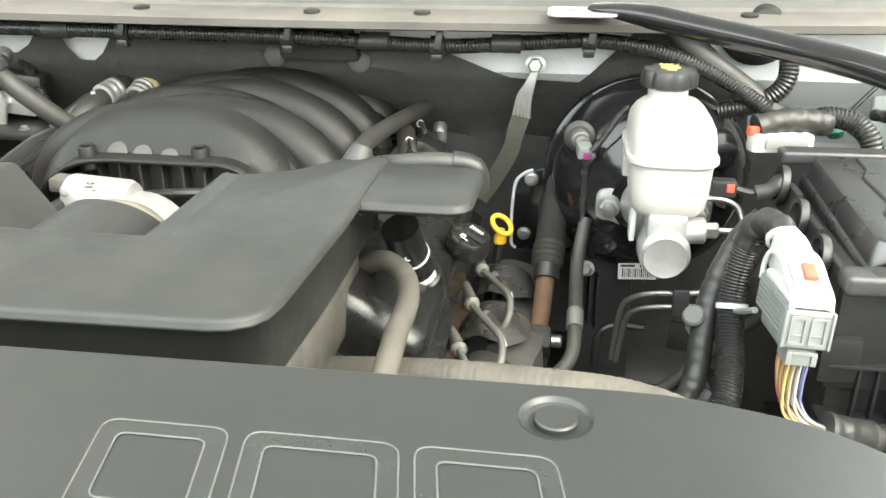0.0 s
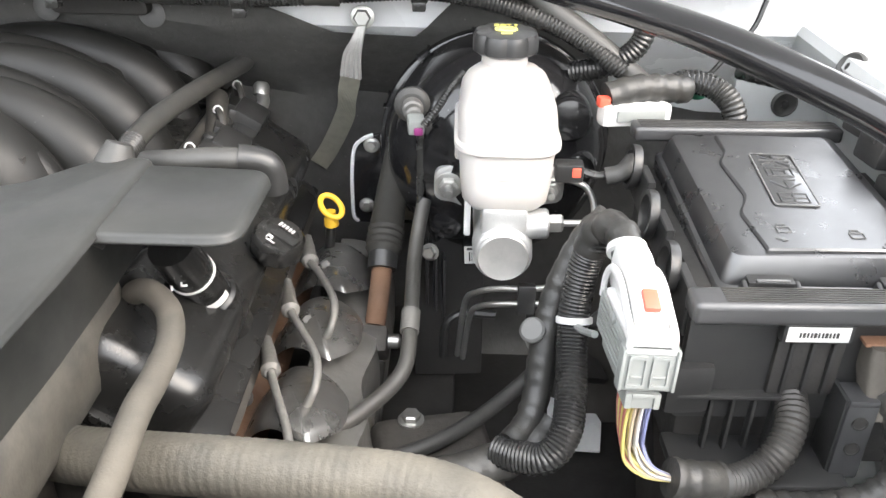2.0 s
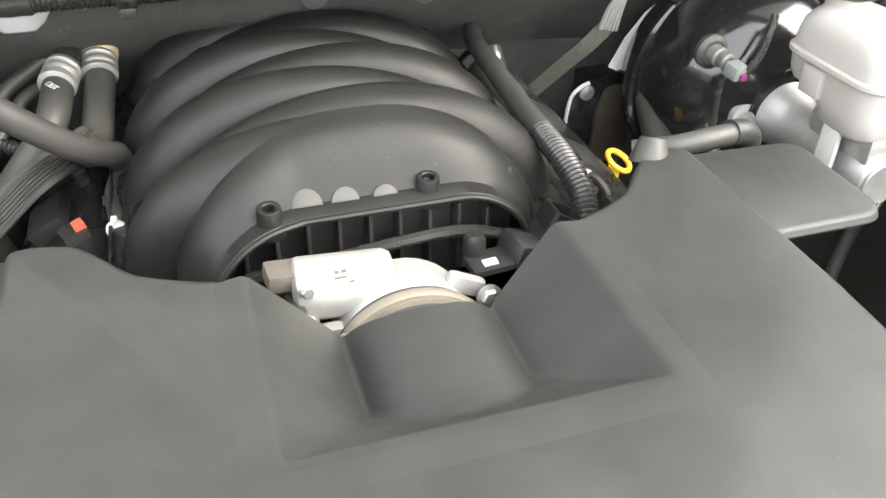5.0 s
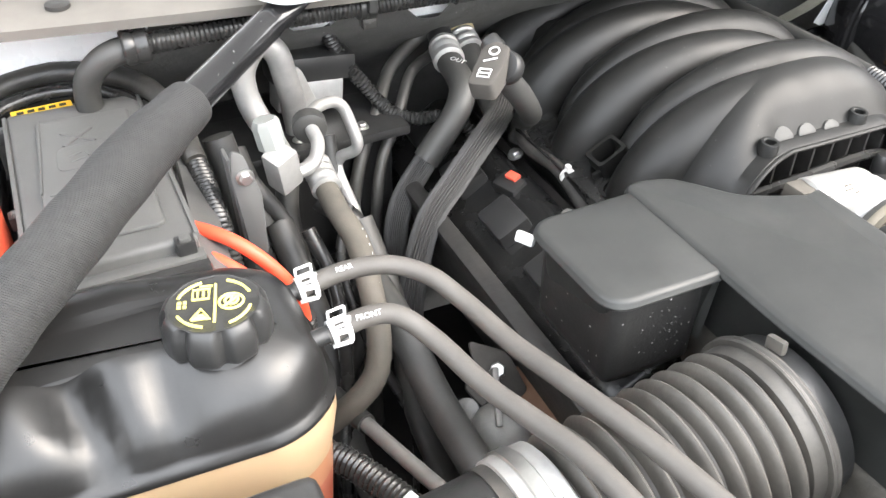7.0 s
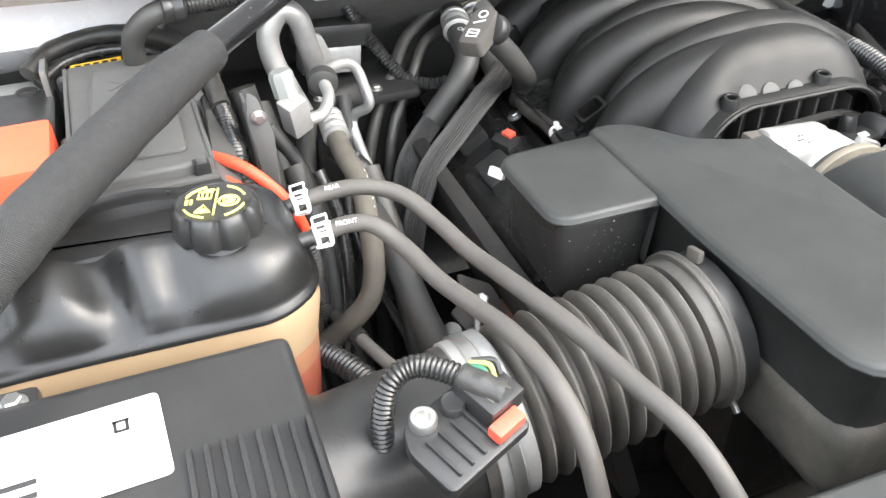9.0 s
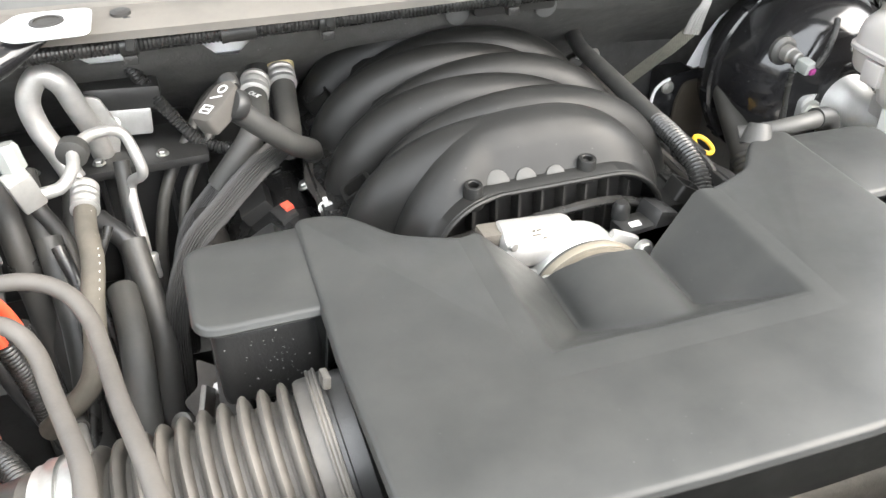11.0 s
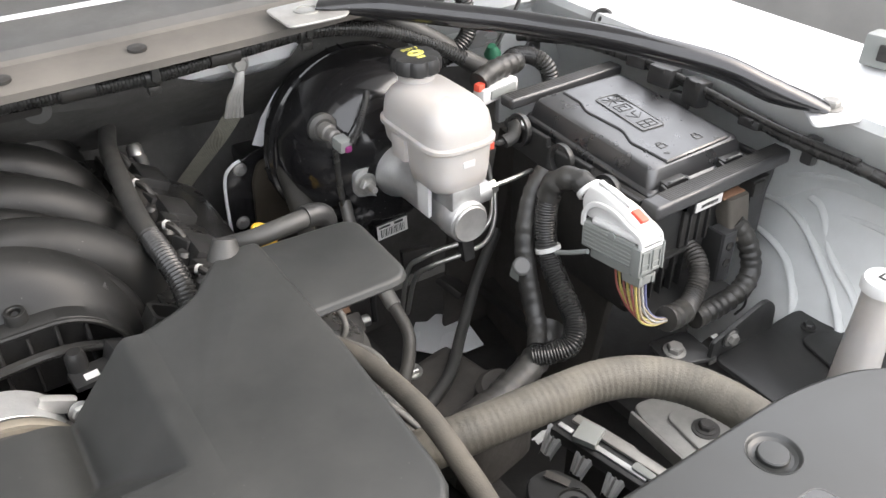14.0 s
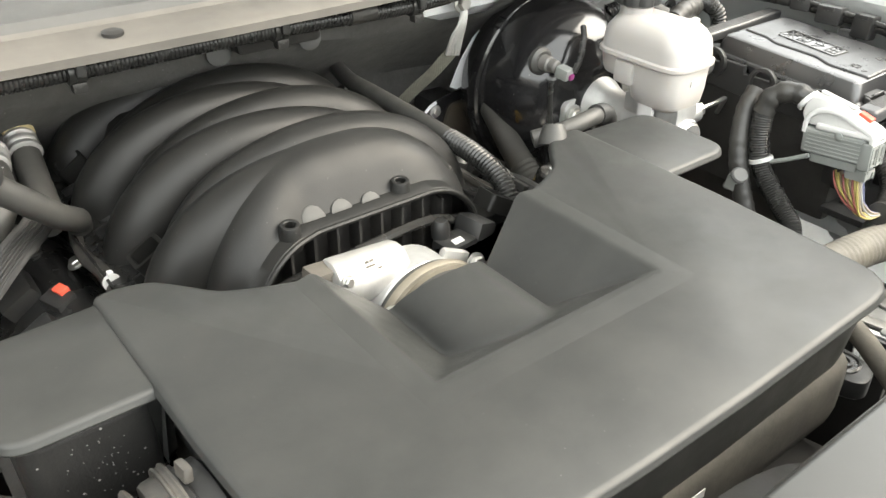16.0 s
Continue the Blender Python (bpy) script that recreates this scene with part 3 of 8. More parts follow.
# ---- engine: block, heads, valve covers ----
engine = thing("engine", "V8 engine with grimy block and black valve covers", "engine", (0, 0.25, 0.55))
part("block", box((0, 0.30, 0.80), (0.30, 0.46, 0.38), 0.02), DEEP, engine)
for side in (-1, 1):
    part("cylinder_head", box((side * 0.20, 0.30, 0.87), (0.16, 0.47, 0.12), 0.012, (0, side * 40, 0)), IRON, engine, "grimy cast cylinder head")
    cover = part("valve_cover", box((side * 0.240, 0.245 + 0.03 * (side < 0), 0.957 - 0.022 * (side < 0)), (0.112, 0.50, 0.080), 0.030, (0, side * 34, 0), 6), VALVE, engine, "satin black valve cover")
    part("flange", box((side * 0.246, 0.245 + 0.03 * (side < 0), 0.926), (0.128, 0.515, 0.012), 0.004, (0, side * 34, 0)), VALVE, cover)
    for k in range(4):
        part("cover_bolt", hexbolt((side * (0.205 + 0.01 * (k % 2)), 0.10 + 0.125 * k, 0.992), (side * 0.4, 0, 1), 0.006), STEEL, cover)
for k in range(4):
    # coil packs along the driver side valve cover
    part("ignition_coil", box((0.232, 0.17 + 0.095 * k, 1.008), (0.038, 0.052, 0.026), 0.006, (0, 30, 0)), BLACK, engine, "black ignition coil")
    part("ignition_coil", box((-0.262, 0.17 + 0.095 * k, 0.972), (0.038, 0.052, 0.026), 0.006, (0, -30, 0)), BLACK, engine, "black ignition coil")
part("front_cover", box((0, 0.02, 0.80), (0.26, 0.10, 0.30), 0.02), IRON, engine, "grimy front engine cover")
pulley = part("pulley", lathe([(0.085, 0), (0.085, 0.02), (0.08, 0.024), (0.078, 0.03), (0.085, 0.036), (0.085, 0.05), (0.04, 0.05), (0.03, 0.06)], (0.0, -0.02, 0.80), (0, -1, 0)), DEEP, engine)

# oil filler
filler = thing("oil_filler", "black oil filler neck with printed screw cap on the valve cover", "oil filler", (0.262, 0.09, 0.96))
part("neck", tube([(0.282, 0.142, 0.930), (0.275, 0.121, 0.968), (0.266, 0.088, 1.022), (0.262, 0.076, 1.045)], 0.0185, 24, 4), VALVE, filler)
part("collar", lathe([(0.021, -0.006), (0.0225, -0.004), (0.0225, 0.006), (0.020, 0.009)], (0.2745, 0.119, 0.972), (-0.16, -0.46, 0.87), 28), VALVE, filler)
part("white_ring", hoop([(0.0185, -0.0015), (0.0194, -0.0012), (0.0194, 0.0012), (0.0185, 0.0015)], (0.2682, 0.096, 1.009), (-0.16, -0.50, 0.85), 32), WHITE_PRINT, filler, "white painted ring")
ring = [Vector((0.2722, 0.1105, 0.986)) + Matrix.Rotation(radians(a), 3, Vector((-0.16, -0.48, 0.86)).normalized()) @ Vector((0.0200, 0.0, 0.0036)) for a in range(-80, -10, 7)]
rows = [[p + Vector((-0.16, -0.48, 0.86)) * h for h in (-0.004, 0.004)] for p in ring]
part("tape_piece", thicken(grid(rows), 0.0008), WHITE_PRINT, filler, "piece of white tape")
bars("print", [(0, 0, 0.005, 0.0016), (-0.0017, 0.002, 0.0016, 0.005), (-0.009, -0.001, 0.0016, 0.004)], Matrix.Translation((0.2700, 0.0695, 1.0140)) @ Euler((radians(58), 0, radians(14))).to_matrix().to_4x4(), WHITE_PRINT, filler)
oil_cap = part("cap", lathe([(0.022, -0.012), (0.025, -0.008), (0.025, 0.008), (0.022, 0.012), (0.006, 0.012)], (0.313, 0.206, 0.978), (0.30, -0.22, 1), 40, 8, 0.05), VALVE, filler, "black oil cap with worn white print")
part("grip", box((0.3164, 0.2035, 0.9890), (0.040, 0.012, 0.005), 0.002, (10, 17, -28)), VALVE, oil_cap)
place = Matrix.Translation((0.3168, 0.2032, 0.9905)) @ Vector((0, 0, 1)).rotation_difference(Vector((0.30, -0.22, 1))).to_matrix().to_4x4() @ Matrix.Rotation(radians(-28), 4, "Z") @ Matrix.Scale(0.75, 4)
bars("print", [(-0.010, 0.014, 0.003, 0.007), (-0.005, 0.014, 0.003, 0.006), (0.0, 0.014, 0.003, 0.006), (0.005, 0.014, 0.003, 0.006), (0.010, 0.014, 0.003, 0.006), (-0.004, -0.013, 0.006, 0.004), (-0.007, -0.015, 0.002, 0.007), (-0.001, -0.015, 0.002, 0.005), (0.001, -0.020, 0.012, 0.002)], place, WHITE_PRINT, oil_cap)

# ---- intake manifold ----
manifold = thing("intake_manifold", "matte black plastic intake manifold with eight arched runners", "manifold", (0, 0.33, 1.0))
PITCH, FIRST = 0.0517, 0.185
for k in range(8):
    left = k % 2 == 0
    path, radii = [], []
    for j in range(41):
        u = j / 40
        a = math.pi * (0.02 + 0.965 * u)
        far = u if left else 1 - u
        r = 0.012 + 0.027 * far ** 0.85
        sink = 0.039 - r
        x = math.cos(a) * (0.150 - 0.4 * sink) - 0.004
        z = 0.998 + (0.112 - 0.55 * sink) * math.sin(a) ** 0.85 - 0.0025 * k
        y = FIRST + PITCH * k + (0.016 if left else -0.016) * (far - 0.5)
        path.append(Vector((x, y, z)))
        radii.append(r)
    bm = bmesh.new()
    sweep(bm, path, radii, 22, 0.92, (0, 1, 0))
    part("runner", bm, MANIFOLD, manifold)
part("plenum", box((-0.004, 0.37, 1.025), (0.24, 0.40, 0.12), 0.04, (0, 0, 0), 4), MANIFOLD, manifold)
for side in (-1, 1):
    part("port_flange", box((side * 0.150 - 0.004, 0.36, 1.004), (0.05, 0.44, 0.03), 0.008), MANIFOLD, manifold)
    for k in range(4):
        y = FIRST + PITCH * (2 * k + (0 if side < 0 else 1))
        part("port_foot", lathe([(0.030, 0), (0.030, 0.008), (0.026, 0.014), (0.024, 0.014)], (side * 0.150 - 0.004, y, 1.012), (side * 0.5, 0, 1), 24), MANIFOLD, manifold)
        part("eyelet", lathe([(0.013, 0), (0.013, 0.006), (0.009, 0.006), (0.009, 0.001)], (side * 0.172 - 0.004, y + 0.026, 1.019), (side * 0.4, 0, 1), 20), MANIFOLD, manifold)

for side in (-1, 1):
    part("side_rail", box((side * 0.180 - 0.004, 0.325, 1.012), (0.030, 0.42, 0.014), 0.003, (0, side * 14, 0)), VALVE, manifold, "black side rail")
    part("rail_edge", box((side * 0.194 - 0.004, 0.325, 1.012), (0.003, 0.42, 0.016), 0.001, (0, side * 14, 0)), VALVE, manifold)
    for y in (0.475, 0.245 if side < 0 else 0.135):
        square = lambda d: rounded([(-0.017 + d, -0.014 + d), (0.017 - d, -0.014 + d), (0.017 - d, 0.014 - d), (-0.017 + d, 0.014 - d)], 0.005, 4)  # noqa: E731
        part("square_loop", loop_plate(square(0), square(0.0035), -0.006, 0.012, Matrix.Translation((side * 0.156 - 0.004, y, 1.035)) @ Euler((0, radians(side * 30), 0)).to_matrix().to_4x4()), MANIFOLD, manifold, "square moulded loop")
    for k in range(3):
        y = FIRST + PITCH * (2 * k + (1 if side < 0 else 2))
        part("pocket_web", box((side * 0.166 - 0.004, y, 1.020), (0.022, 0.004, 0.022), 0.001, (0, side * 20, 0)), MANIFOLD, manifold)


def arch(t, wide, low, high, flat):
    """A point on the front arch, t from -1 to 1: upright flanks, round shoulders and a level crown."""
    x = wide * t
    s = max(0.0, (abs(t) - flat) / (1 - flat))
    return x, low + (high - low) * math.sqrt(max(0.0, 1 - s ** 2.1))


rows = []
for dy, wide, low, high, flat in ((0.190, 0.150, 1.00, 1.134, 0.05), (0.178, 0.150, 1.00, 1.133, 0.08), (0.165, 0.147, 1.00, 1.125, 0.20), (0.153, 0.141, 1.003, 1.109, 0.34), (0.145, 0.135, 1.008, 1.094, 0.44), (0.140, 0.132, 1.010, 1.0865, 0.48), (0.126, 0.130, 1.012, 1.0845, 0.50), (0.1235, 0.128, 1.012, 1.082, 0.50), (0.127, 0.126, 1.012, 1.078, 0.50)):
    row = []
    for j in range(49):
        x, z = arch(-1 + j / 24, wide, low, high, flat)
        row.append((x - 0.004, dy - 0.030 * max(0, -(x + 0.05)) / 0.1, z))
    rows.append(row)
part("front_cowling", grid(rows), MANIFOLD, manifold)
for x, y in ((-0.078, 0.129), (0.041, 0.139)):
    nub = part("boss", lathe([(0.0105, -0.020), (0.0086, 0.003), (0.0080, 0.0038), (0.0056, 0.0038), (0.0048, 0.003), (0.0046, -0.003)], (x, y, 1.0920), (0, -0.1, 1), 28), MANIFOLD, manifold)
for k, x in enumerate((-0.050, -0.022, 0.008)):
    w = 0.0115 - 0.001 * k
    mound = [(w * math.cos(math.pi * j / 10), 0.017 * (0.8 - 0.15 * k) * math.sin(math.pi * j / 10) - 0.004) for j in range(11)]
    part("gusset", plate(mound, -0.003, 0.0016, 0.001, Matrix.Translation((x, 0.1405 - 0.00012 * k, 1.0885)) @ Euler((radians(52), 0, 0)).to_matrix().to_4x4()), MANIFOLD_SCUFF, manifold, "scuffed paler gusset")
lip = [arch(-1 + j / 20, 0.128, 1.012, 1.082, 0.50) for j in range(41)]
part("front_lip", tube([(x - 0.004, 0.1235 - 0.030 * max(0, -(x + 0.05)) / 0.1, z) for x, z in lip], 0.0026, 8, 2), MANIFOLD, manifold)
part("throat_wall", box((-0.004, 0.166, 1.030), (0.245, 0.02, 0.10), 0.006), DEEP, manifold)
for k in range(9):
    x = -0.098 + 0.0235 * k
    part("rib", box((x, 0.150, 1.036), (0.003, 0.024, 0.084 - 0.0022 * abs(k - 4) ** 2), 0.001), DEEP, manifold)
part("wiring_channel", tube([(-0.10, 0.132, 1.035), (-0.02, 0.128, 1.045), (0.06, 0.128, 1.05), (0.115, 0.135, 1.03)], 0.005, 8), LOOM, manifold)

# throttle body and the sensor behind the intake neck
throttle = thing("throttle_body", "silver aluminium electronic throttle body with motor housing", "throttle body", (-0.01, 0.07, 0.98))
part("motor_housing", lathe([(0.016, -0.006), (0.0215, -0.003), (0.0225, 0.0), (0.0225, 0.058), (0.020, 0.063), (0.008, 0.065)], (-0.068, 0.080, 1.058), (1, -0.04, -0.05), 32), ALU_WHITE, throttle, "bright aluminium motor housing")
part("bore", lathe([(0.052, 0), (0.052, 0.035), (0.049, 0.038), (0.046, 0.038), (0.046, 0.02)], (0.0, 0.085, 1.012), (0, -1, 0.05), 40), ALU, throttle)
part("gear_cover", box((-0.073, 0.055, 1.030), (0.012, 0.05, 0.062), 0.004), BLACK, throttle)
part("plug", box((-0.078, 0.082, 1.070), (0.024, 0.022, 0.014), 0.003, (0, 6, 4)), BOOT_GREY, throttle, "tan dusty electrical plug")
part("ear", box((0.046, 0.066, 1.048), (0.030, 0.010, 0.015), 0.005, (0, 24, -5)), ALU_WHITE, throttle)
part("ear", box((-0.056, 0.056, 1.022), (0.030, 0.012, 0.040), 0.006), ALU_WHITE, throttle)
for x, z in ((0.060, 1.043), (-0.054, 1.012)):
    part("flange_bolt", hexbolt((x, 0.052, z), (0, -1, 0.3), 0.0065), STEEL, throttle)
for z, y in ((1.069, 0.062), (1.046, 0.058)):
    part("cover_screw", hexbolt((-0.0655, y, z), (0.2, -1, 0.2), 0.0042), STEEL, throttle)
bars("housing_print", [(-0.004, 0.004, 0.003, 0.002), (0.001, 0.004, 0.004, 0.002), (-0.002, 0.000, 0.009, 0.0018), (0.005, -0.004, 0.004, 0.0018)], Matrix.Translation((-0.040, 0.0635, 1.0745)) @ Euler((radians(38), 0, 0)).to_matrix().to_4x4(), BOOT_GREY, throttle)
clamp = thing("intake_clamp", "tan dusty worm clamp round the intake neck", "clamp", (0, 0.01, 1.0))
part("band", hoop([(0.0555, 0), (0.0590, 0.001), (0.0590, 0.006), (0.0575, 0.008), (0.0590, 0.010), (0.0590, 0.014), (0.0555, 0.015)], (0.0, 0.038, 1.014), (0, -1, 0.05), 56), DUSTY_METAL, clamp)
part("cuff_lip", hoop([(0.050, 0), (0.0555, 0.001), (0.0555, 0.03), (0.050, 0.031)], (0.0, 0.045, 1.014), (0, -1, 0.05), 56), RUBBER, clamp, "black rubber cuff lip")
part("screw_head", lathe([(0.005, 0), (0.006, 0.002), (0.006, 0.012), (0.004, 0.014)], (-0.050, 0.028, 1.050), (0.6, -0.5, 0.3), 12), STEEL, clamp)
mapsens = thing("pressure_sensor", "small black pressure sensor with pale label on the manifold", "sensor", (0.080, 0.105, 1.01))
part("body", box((0.080, 0.106, 1.022), (0.036, 0.028, 0.026), 0.004, (0, 0, 5)), BLACK, mapsens)
part("stud", lathe([(0.009, 0), (0.009, 0.012), (0.006, 0.018)], (0.072, 0.118, 1.034), (0, 0, 1), 20), BLACK, mapsens)
bars("label", [(0, 0, 0.012, 0.007)], Matrix.Translation((0.079, 0.1005, 1.0353)) @ Euler((0.25, 0, 0.09)).to_matrix().to_4x4(), PAPER, mapsens)
part("plug", box((0.108, 0.112, 1.030), (0.026, 0.034, 0.030), 0.006, (0, 20, 10)), BLACK, mapsens)

# ---- intake resonator cover ----
resonator = thing("engine_cover", "large charcoal grey plastic air intake cover over the engine", "engine cover", (0, -0.05, 1.0))
HALF = [(0.1005, -0.1065), (0.104, 0.020), (0.112, 0.046), (0.140, 0.056), (0.168, 0.070), (0.186, 0.094), (0.203, 0.113), (0.228, 0.119), (0.245, 0.117), (0.2445, -0.06), (0.2365, -0.2265, 0.036), (0.10, -0.2285), (0.0, -0.2295)]
right_half = rounded(HALF[:-1], 0.010, 4)[3:]
right_half = [p for p in right_half if not (p[1] < -0.2 and p[0] < 0.112)] + [(0.05, -0.2307)]
outline = [(x, y) for x, y in right_half] + [(-x, y) for x, y in reversed(right_half)]
# counter-clockwise: the notch side first, then the back, the flank and the front
outline = outline[::-1]


def lipped(outline, top, low, lip=0.0085, inset=0.009, round_=0.0055):
    """A moulded cover: a level top, a round shoulder, a thin overhanging lip and a wall set back below it."""
    ring = lambda d, z: [(x, y, z) for x, y in offset(outline, d)]  # noqa: E731
    return add_rings(bmesh.new(), [ring(inset + 0.006, low), ring(inset, top - lip - 0.003), ring(inset * 0.6, top - lip - 0.001), ring(0.0004, top - lip), ring(-0.0006, top - lip + 0.0012), ring(-0.0004, top - lip + 0.0026), ring(0.0, top - round_), ring(round_ * 0.1, top - round_ * 0.55),
                                   ring(round_ * 0.34, top - round_ * 0.22), ring(round_, top)])


part("shell", lipped(outline, 1.1015, 1.030), COVER, resonator, angle=60)
for s in (-1, 1):
    tab = rounded([(s * 0.230, -0.003, 0.004), (s * 0.337, -0.003, 0.022), (s * 0.340, 0.108, 0.022), (s * 0.230, 0.112, 0.004)], 0.01, 6)
    if s < 0:
        tab = tab[::-1]
    part("tab", lipped(tab, 1.0985, 1.083 if s > 0 else 1.03), COVER, resonator, angle=60)


def neck_height(x, y):
    """The recess in the cover: two flat flanks, a sloping front and the round neck."""
    def blend(a, b, soft):
        h = max(0.0, soft - abs(a - b)) / soft
        return max(a, b) + h * h * soft * 0.25

    top = 1.1017
    flank = top - 0.86 * (0.1045 - abs(x))
    front = top - 0.74 * (y + 0.1075)
    neck = 1.0285 + math.sqrt(max(0.0, 0.0565 ** 2 - x * x))
    low = blend(blend(neck, flank, 0.006), front, 0.004)
    low = -blend(-top, -low, 0.0024)
    edge = min(1.0, max(abs(x) - 0.110, -0.1165 - y, 0.0) / 0.028)
    return low - 0.0005 * edge * edge * (3 - 2 * edge)


rows = []
for j in range(121):
    x = -0.138 + 0.276 * j / 120
    rim = 0.006 + 0.024 * min(1.0, abs(x) / 0.055) ** 2 + 0.018 * max(0.0, min(0.1, abs(x)) - 0.055) / 0.045 - 0.2 * max(0.0, abs(x) - 0.1)
    rows.append([(x, -0.1445 + (rim + 0.1445) * i / 70, neck_height(x, -0.1445 + (rim + 0.1445) * i / 70)) for i in range(71)])
part("intake_neck", thicken(grid(rows), -0.003), COVER, resonator, "recess with rounded intake neck", 70)
part("side_box", box((-0.2860, 0.054, 1.050), (0.082, 0.100, 0.084), 0.012, (0, 0, 0), 3), SPECKED, resonator, "black box below the tab with dust specks")
random.seed(31)
bm = bmesh.new()
for k in range(46):
    x = -0.284 + random.gauss(0, 0.013)
    r = random.uniform(0.0002, 0.0006)
    bmesh.ops.create_icosphere(bm, subdivisions=1, radius=r, matrix=Matrix.Translation((x, 0.0, random.triangular(1.016, 1.080, 1.06))))
part("splash_specks", bm, GREY_PRINT, resonator, "scattered white dried splashes")
part("clip", box((-0.3325, 0.117, 1.074), (0.006, 0.016, 0.009), 0.0015, (0, 20, 30)), CONN_WHITE, resonator, "small white clip at the box corner")
part("underbody", box((0.0, -0.075, 0.998), (0.455, 0.285, 0.075), 0.02, (0, 0, 0), 3), DIRTY, resonator, "dusty brown underside of the cover")
bars("sticker", [(0, 0, 0.026, 0.008)], Matrix.Translation((0.024, -0.2195, 1.008)) @ Euler((radians(90), 0, 0)).to_matrix().to_4x4(), PAPER, resonator, "small white sticker")

# intake duct: cuff, bellows, meter housing, filter box
duct = thing("intake_bellows", "dusty grey-brown ribbed rubber intake bellows", "bellows", (-0.35, -0.12, 0.95))
A, B = Vector((-0.2395, -0.080, 1.0283)), Vector((-0.4377, -0.0862, 1.0027))
axis = (B - A).normalized()
part("cuff", lathe([(0.052, -0.008), (0.058, -0.004), (0.058, 0.008), (0.0605, 0.009), (0.0605, 0.012), (0.0585, 0.0125)], A, axis, 48), BLACK, duct, "smooth black cuff")
band = part("clamp_band", lathe([(0.0600, 0.0120), (0.0640, 0.0125), (0.0646, 0.0140), (0.0632, 0.0155), (0.0632, 0.0170), (0.0644, 0.0182), (0.0638, 0.0196), (0.0600, 0.0200)], A, axis, 64), BELLOWS, duct, "dusty steel clamp band")
part("worm_housing", box(A + axis * 0.016 + Vector((0, 0.010, 0.066)), (0.006, 0.014, 0.010), 0.002, (-10, 7, 3)), BELLOWS, band)
part("tail", box(A + axis * 0.016 + Vector((0.004, -0.060, -0.026)), (0.004, 0.014, 0.004), 0.001, (30, 7, 3)), STEEL, band)
profile = [(0.056, 0.010), (0.0600, 0.0125), (0.0598, 0.0270), (0.0585, 0.0300)]
for k in range(10):
    s = 0.0315 + 0.0142 * k
    profile += [(0.0500, s), (0.0510, s + 0.0024), (0.0578, s + 0.0036), (0.0610, s + 0.0050), (0.0621, s + 0.0068), (0.0610, s + 0.0088), (0.0578, s + 0.0104), (0.0510, s + 0.0120)]
profile += [(0.0500, 0.1738), (0.0605, 0.1765), (0.0605, 0.215)]
part("folds", lathe(profile, A, axis, 64), BELLOWS, duct)
meter = thing("airflow_meter", "black plastic airflow meter housing with sensor plug", "airflow meter", (-0.50, -0.16, 0.95))
part("housing", lathe([(0.056, 0.195), (0.0595, 0.202), (0.0595, 0.30), (0.066, 0.31), (0.066, 0.33)], A, axis, 48), BLACK, meter)
part("end_cuff", lathe([(0.0590, 0.1755), (0.0625, 0.1775), (0.0628, 0.186), (0.0618, 0.1875), (0.0628, 0.189), (0.0625, 0.206), (0.058, 0.208)], A, axis, 56), ALU_WHITE, meter, "pale dusty cuff")
part("clamp_ring", lathe([(0.0625, 0.1885), (0.0648, 0.1892), (0.0640, 0.1935), (0.0648, 0.1978), (0.0625, 0.1985)], A, axis, 56), STEEL, meter, "bright steel clamp")
place = Matrix.Translation((-0.472, -0.143, 1.0640)) @ Euler((radians(9), radians(-4), radians(24))).to_matrix().to_4x4()
base = part("sensor_base", plate(rounded([(-0.036, -0.030), (0.034, -0.030), (0.036, 0.010), (0.020, 0.024), (-0.026, 0.024), (-0.036, 0.008)], 0.006), 0, 0.010, 0.002, place), BLACK, meter, "ribbed black sensor base")
for k in range(5):
    part("rib", box(place @ Vector((-0.024 + 0.0105 * k, -0.010, 0.0110)), (0.0022, 0.030, 0.0045), 0.0008, (9, -4, 24)), BLACK, base)
part("stud", lathe([(0.0085, 0), (0.0090, 0.002), (0.0090, 0.007), (0.0078, 0.0086), (0.0048, 0.0086), (0.0044, 0.0020)], place @ Vector((-0.016, 0.016, 0.009)), (0, -0.12, 1), 22), STEEL, base, "bright steel stud with a hole")
part("boss", lathe([(0.0085, 0), (0.0085, 0.006), (0.0075, 0.0074), (0.0060, 0.0066), (0.001, 0.0066)], place @ Vector((0.006, 0.012, 0.009)), (0, -0.12, 1), 22), BLACK, base)
plug = part("sensor_plug", box(place @ Vector((0.026, 0.002, 0.017)), (0.030, 0.036, 0.018), 0.003, (9, -4, 24)), BLACK, meter)
part("lock_tab", box(place @ Vector((0.018, -0.022, 0.016)), (0.024, 0.011, 0.010), 0.002, (9, -4, 24)), RED, plug, "red lock tab")
part("label", box(place @ Vector((0.018, 0.016, 0.0265)), (0.010, 0.005, 0.0015), 0.0004, (9, -4, 24)), PAPER, plug)
for k in range(4):
    part("contact", box(place @ Vector((0.018 + 0.005 * k, -0.006, 0.0262)), (0.0022, 0.007, 0.0012), 0.0003, (9, -4, 24)), DIRTY_GREY, plug)
for k, mat in enumerate((WIRE_WHITE, GREEN, WIRE_YELLOW, BLACK)):
    part("wire", tube([place @ Vector((0.022 + 0.005 * k, 0.002, 0.026)), place @ Vector((0.024 + 0.005 * k, 0.010, 0.031)), place @ Vector((0.020 + 0.003 * k, 0.020, 0.030))], 0.0019, 8), mat, meter)
sensor_run = thing("sensor_loom", "black corrugated loom running to the airflow sensor", "wiring loom", (-0.50, -0.1, 1.05))
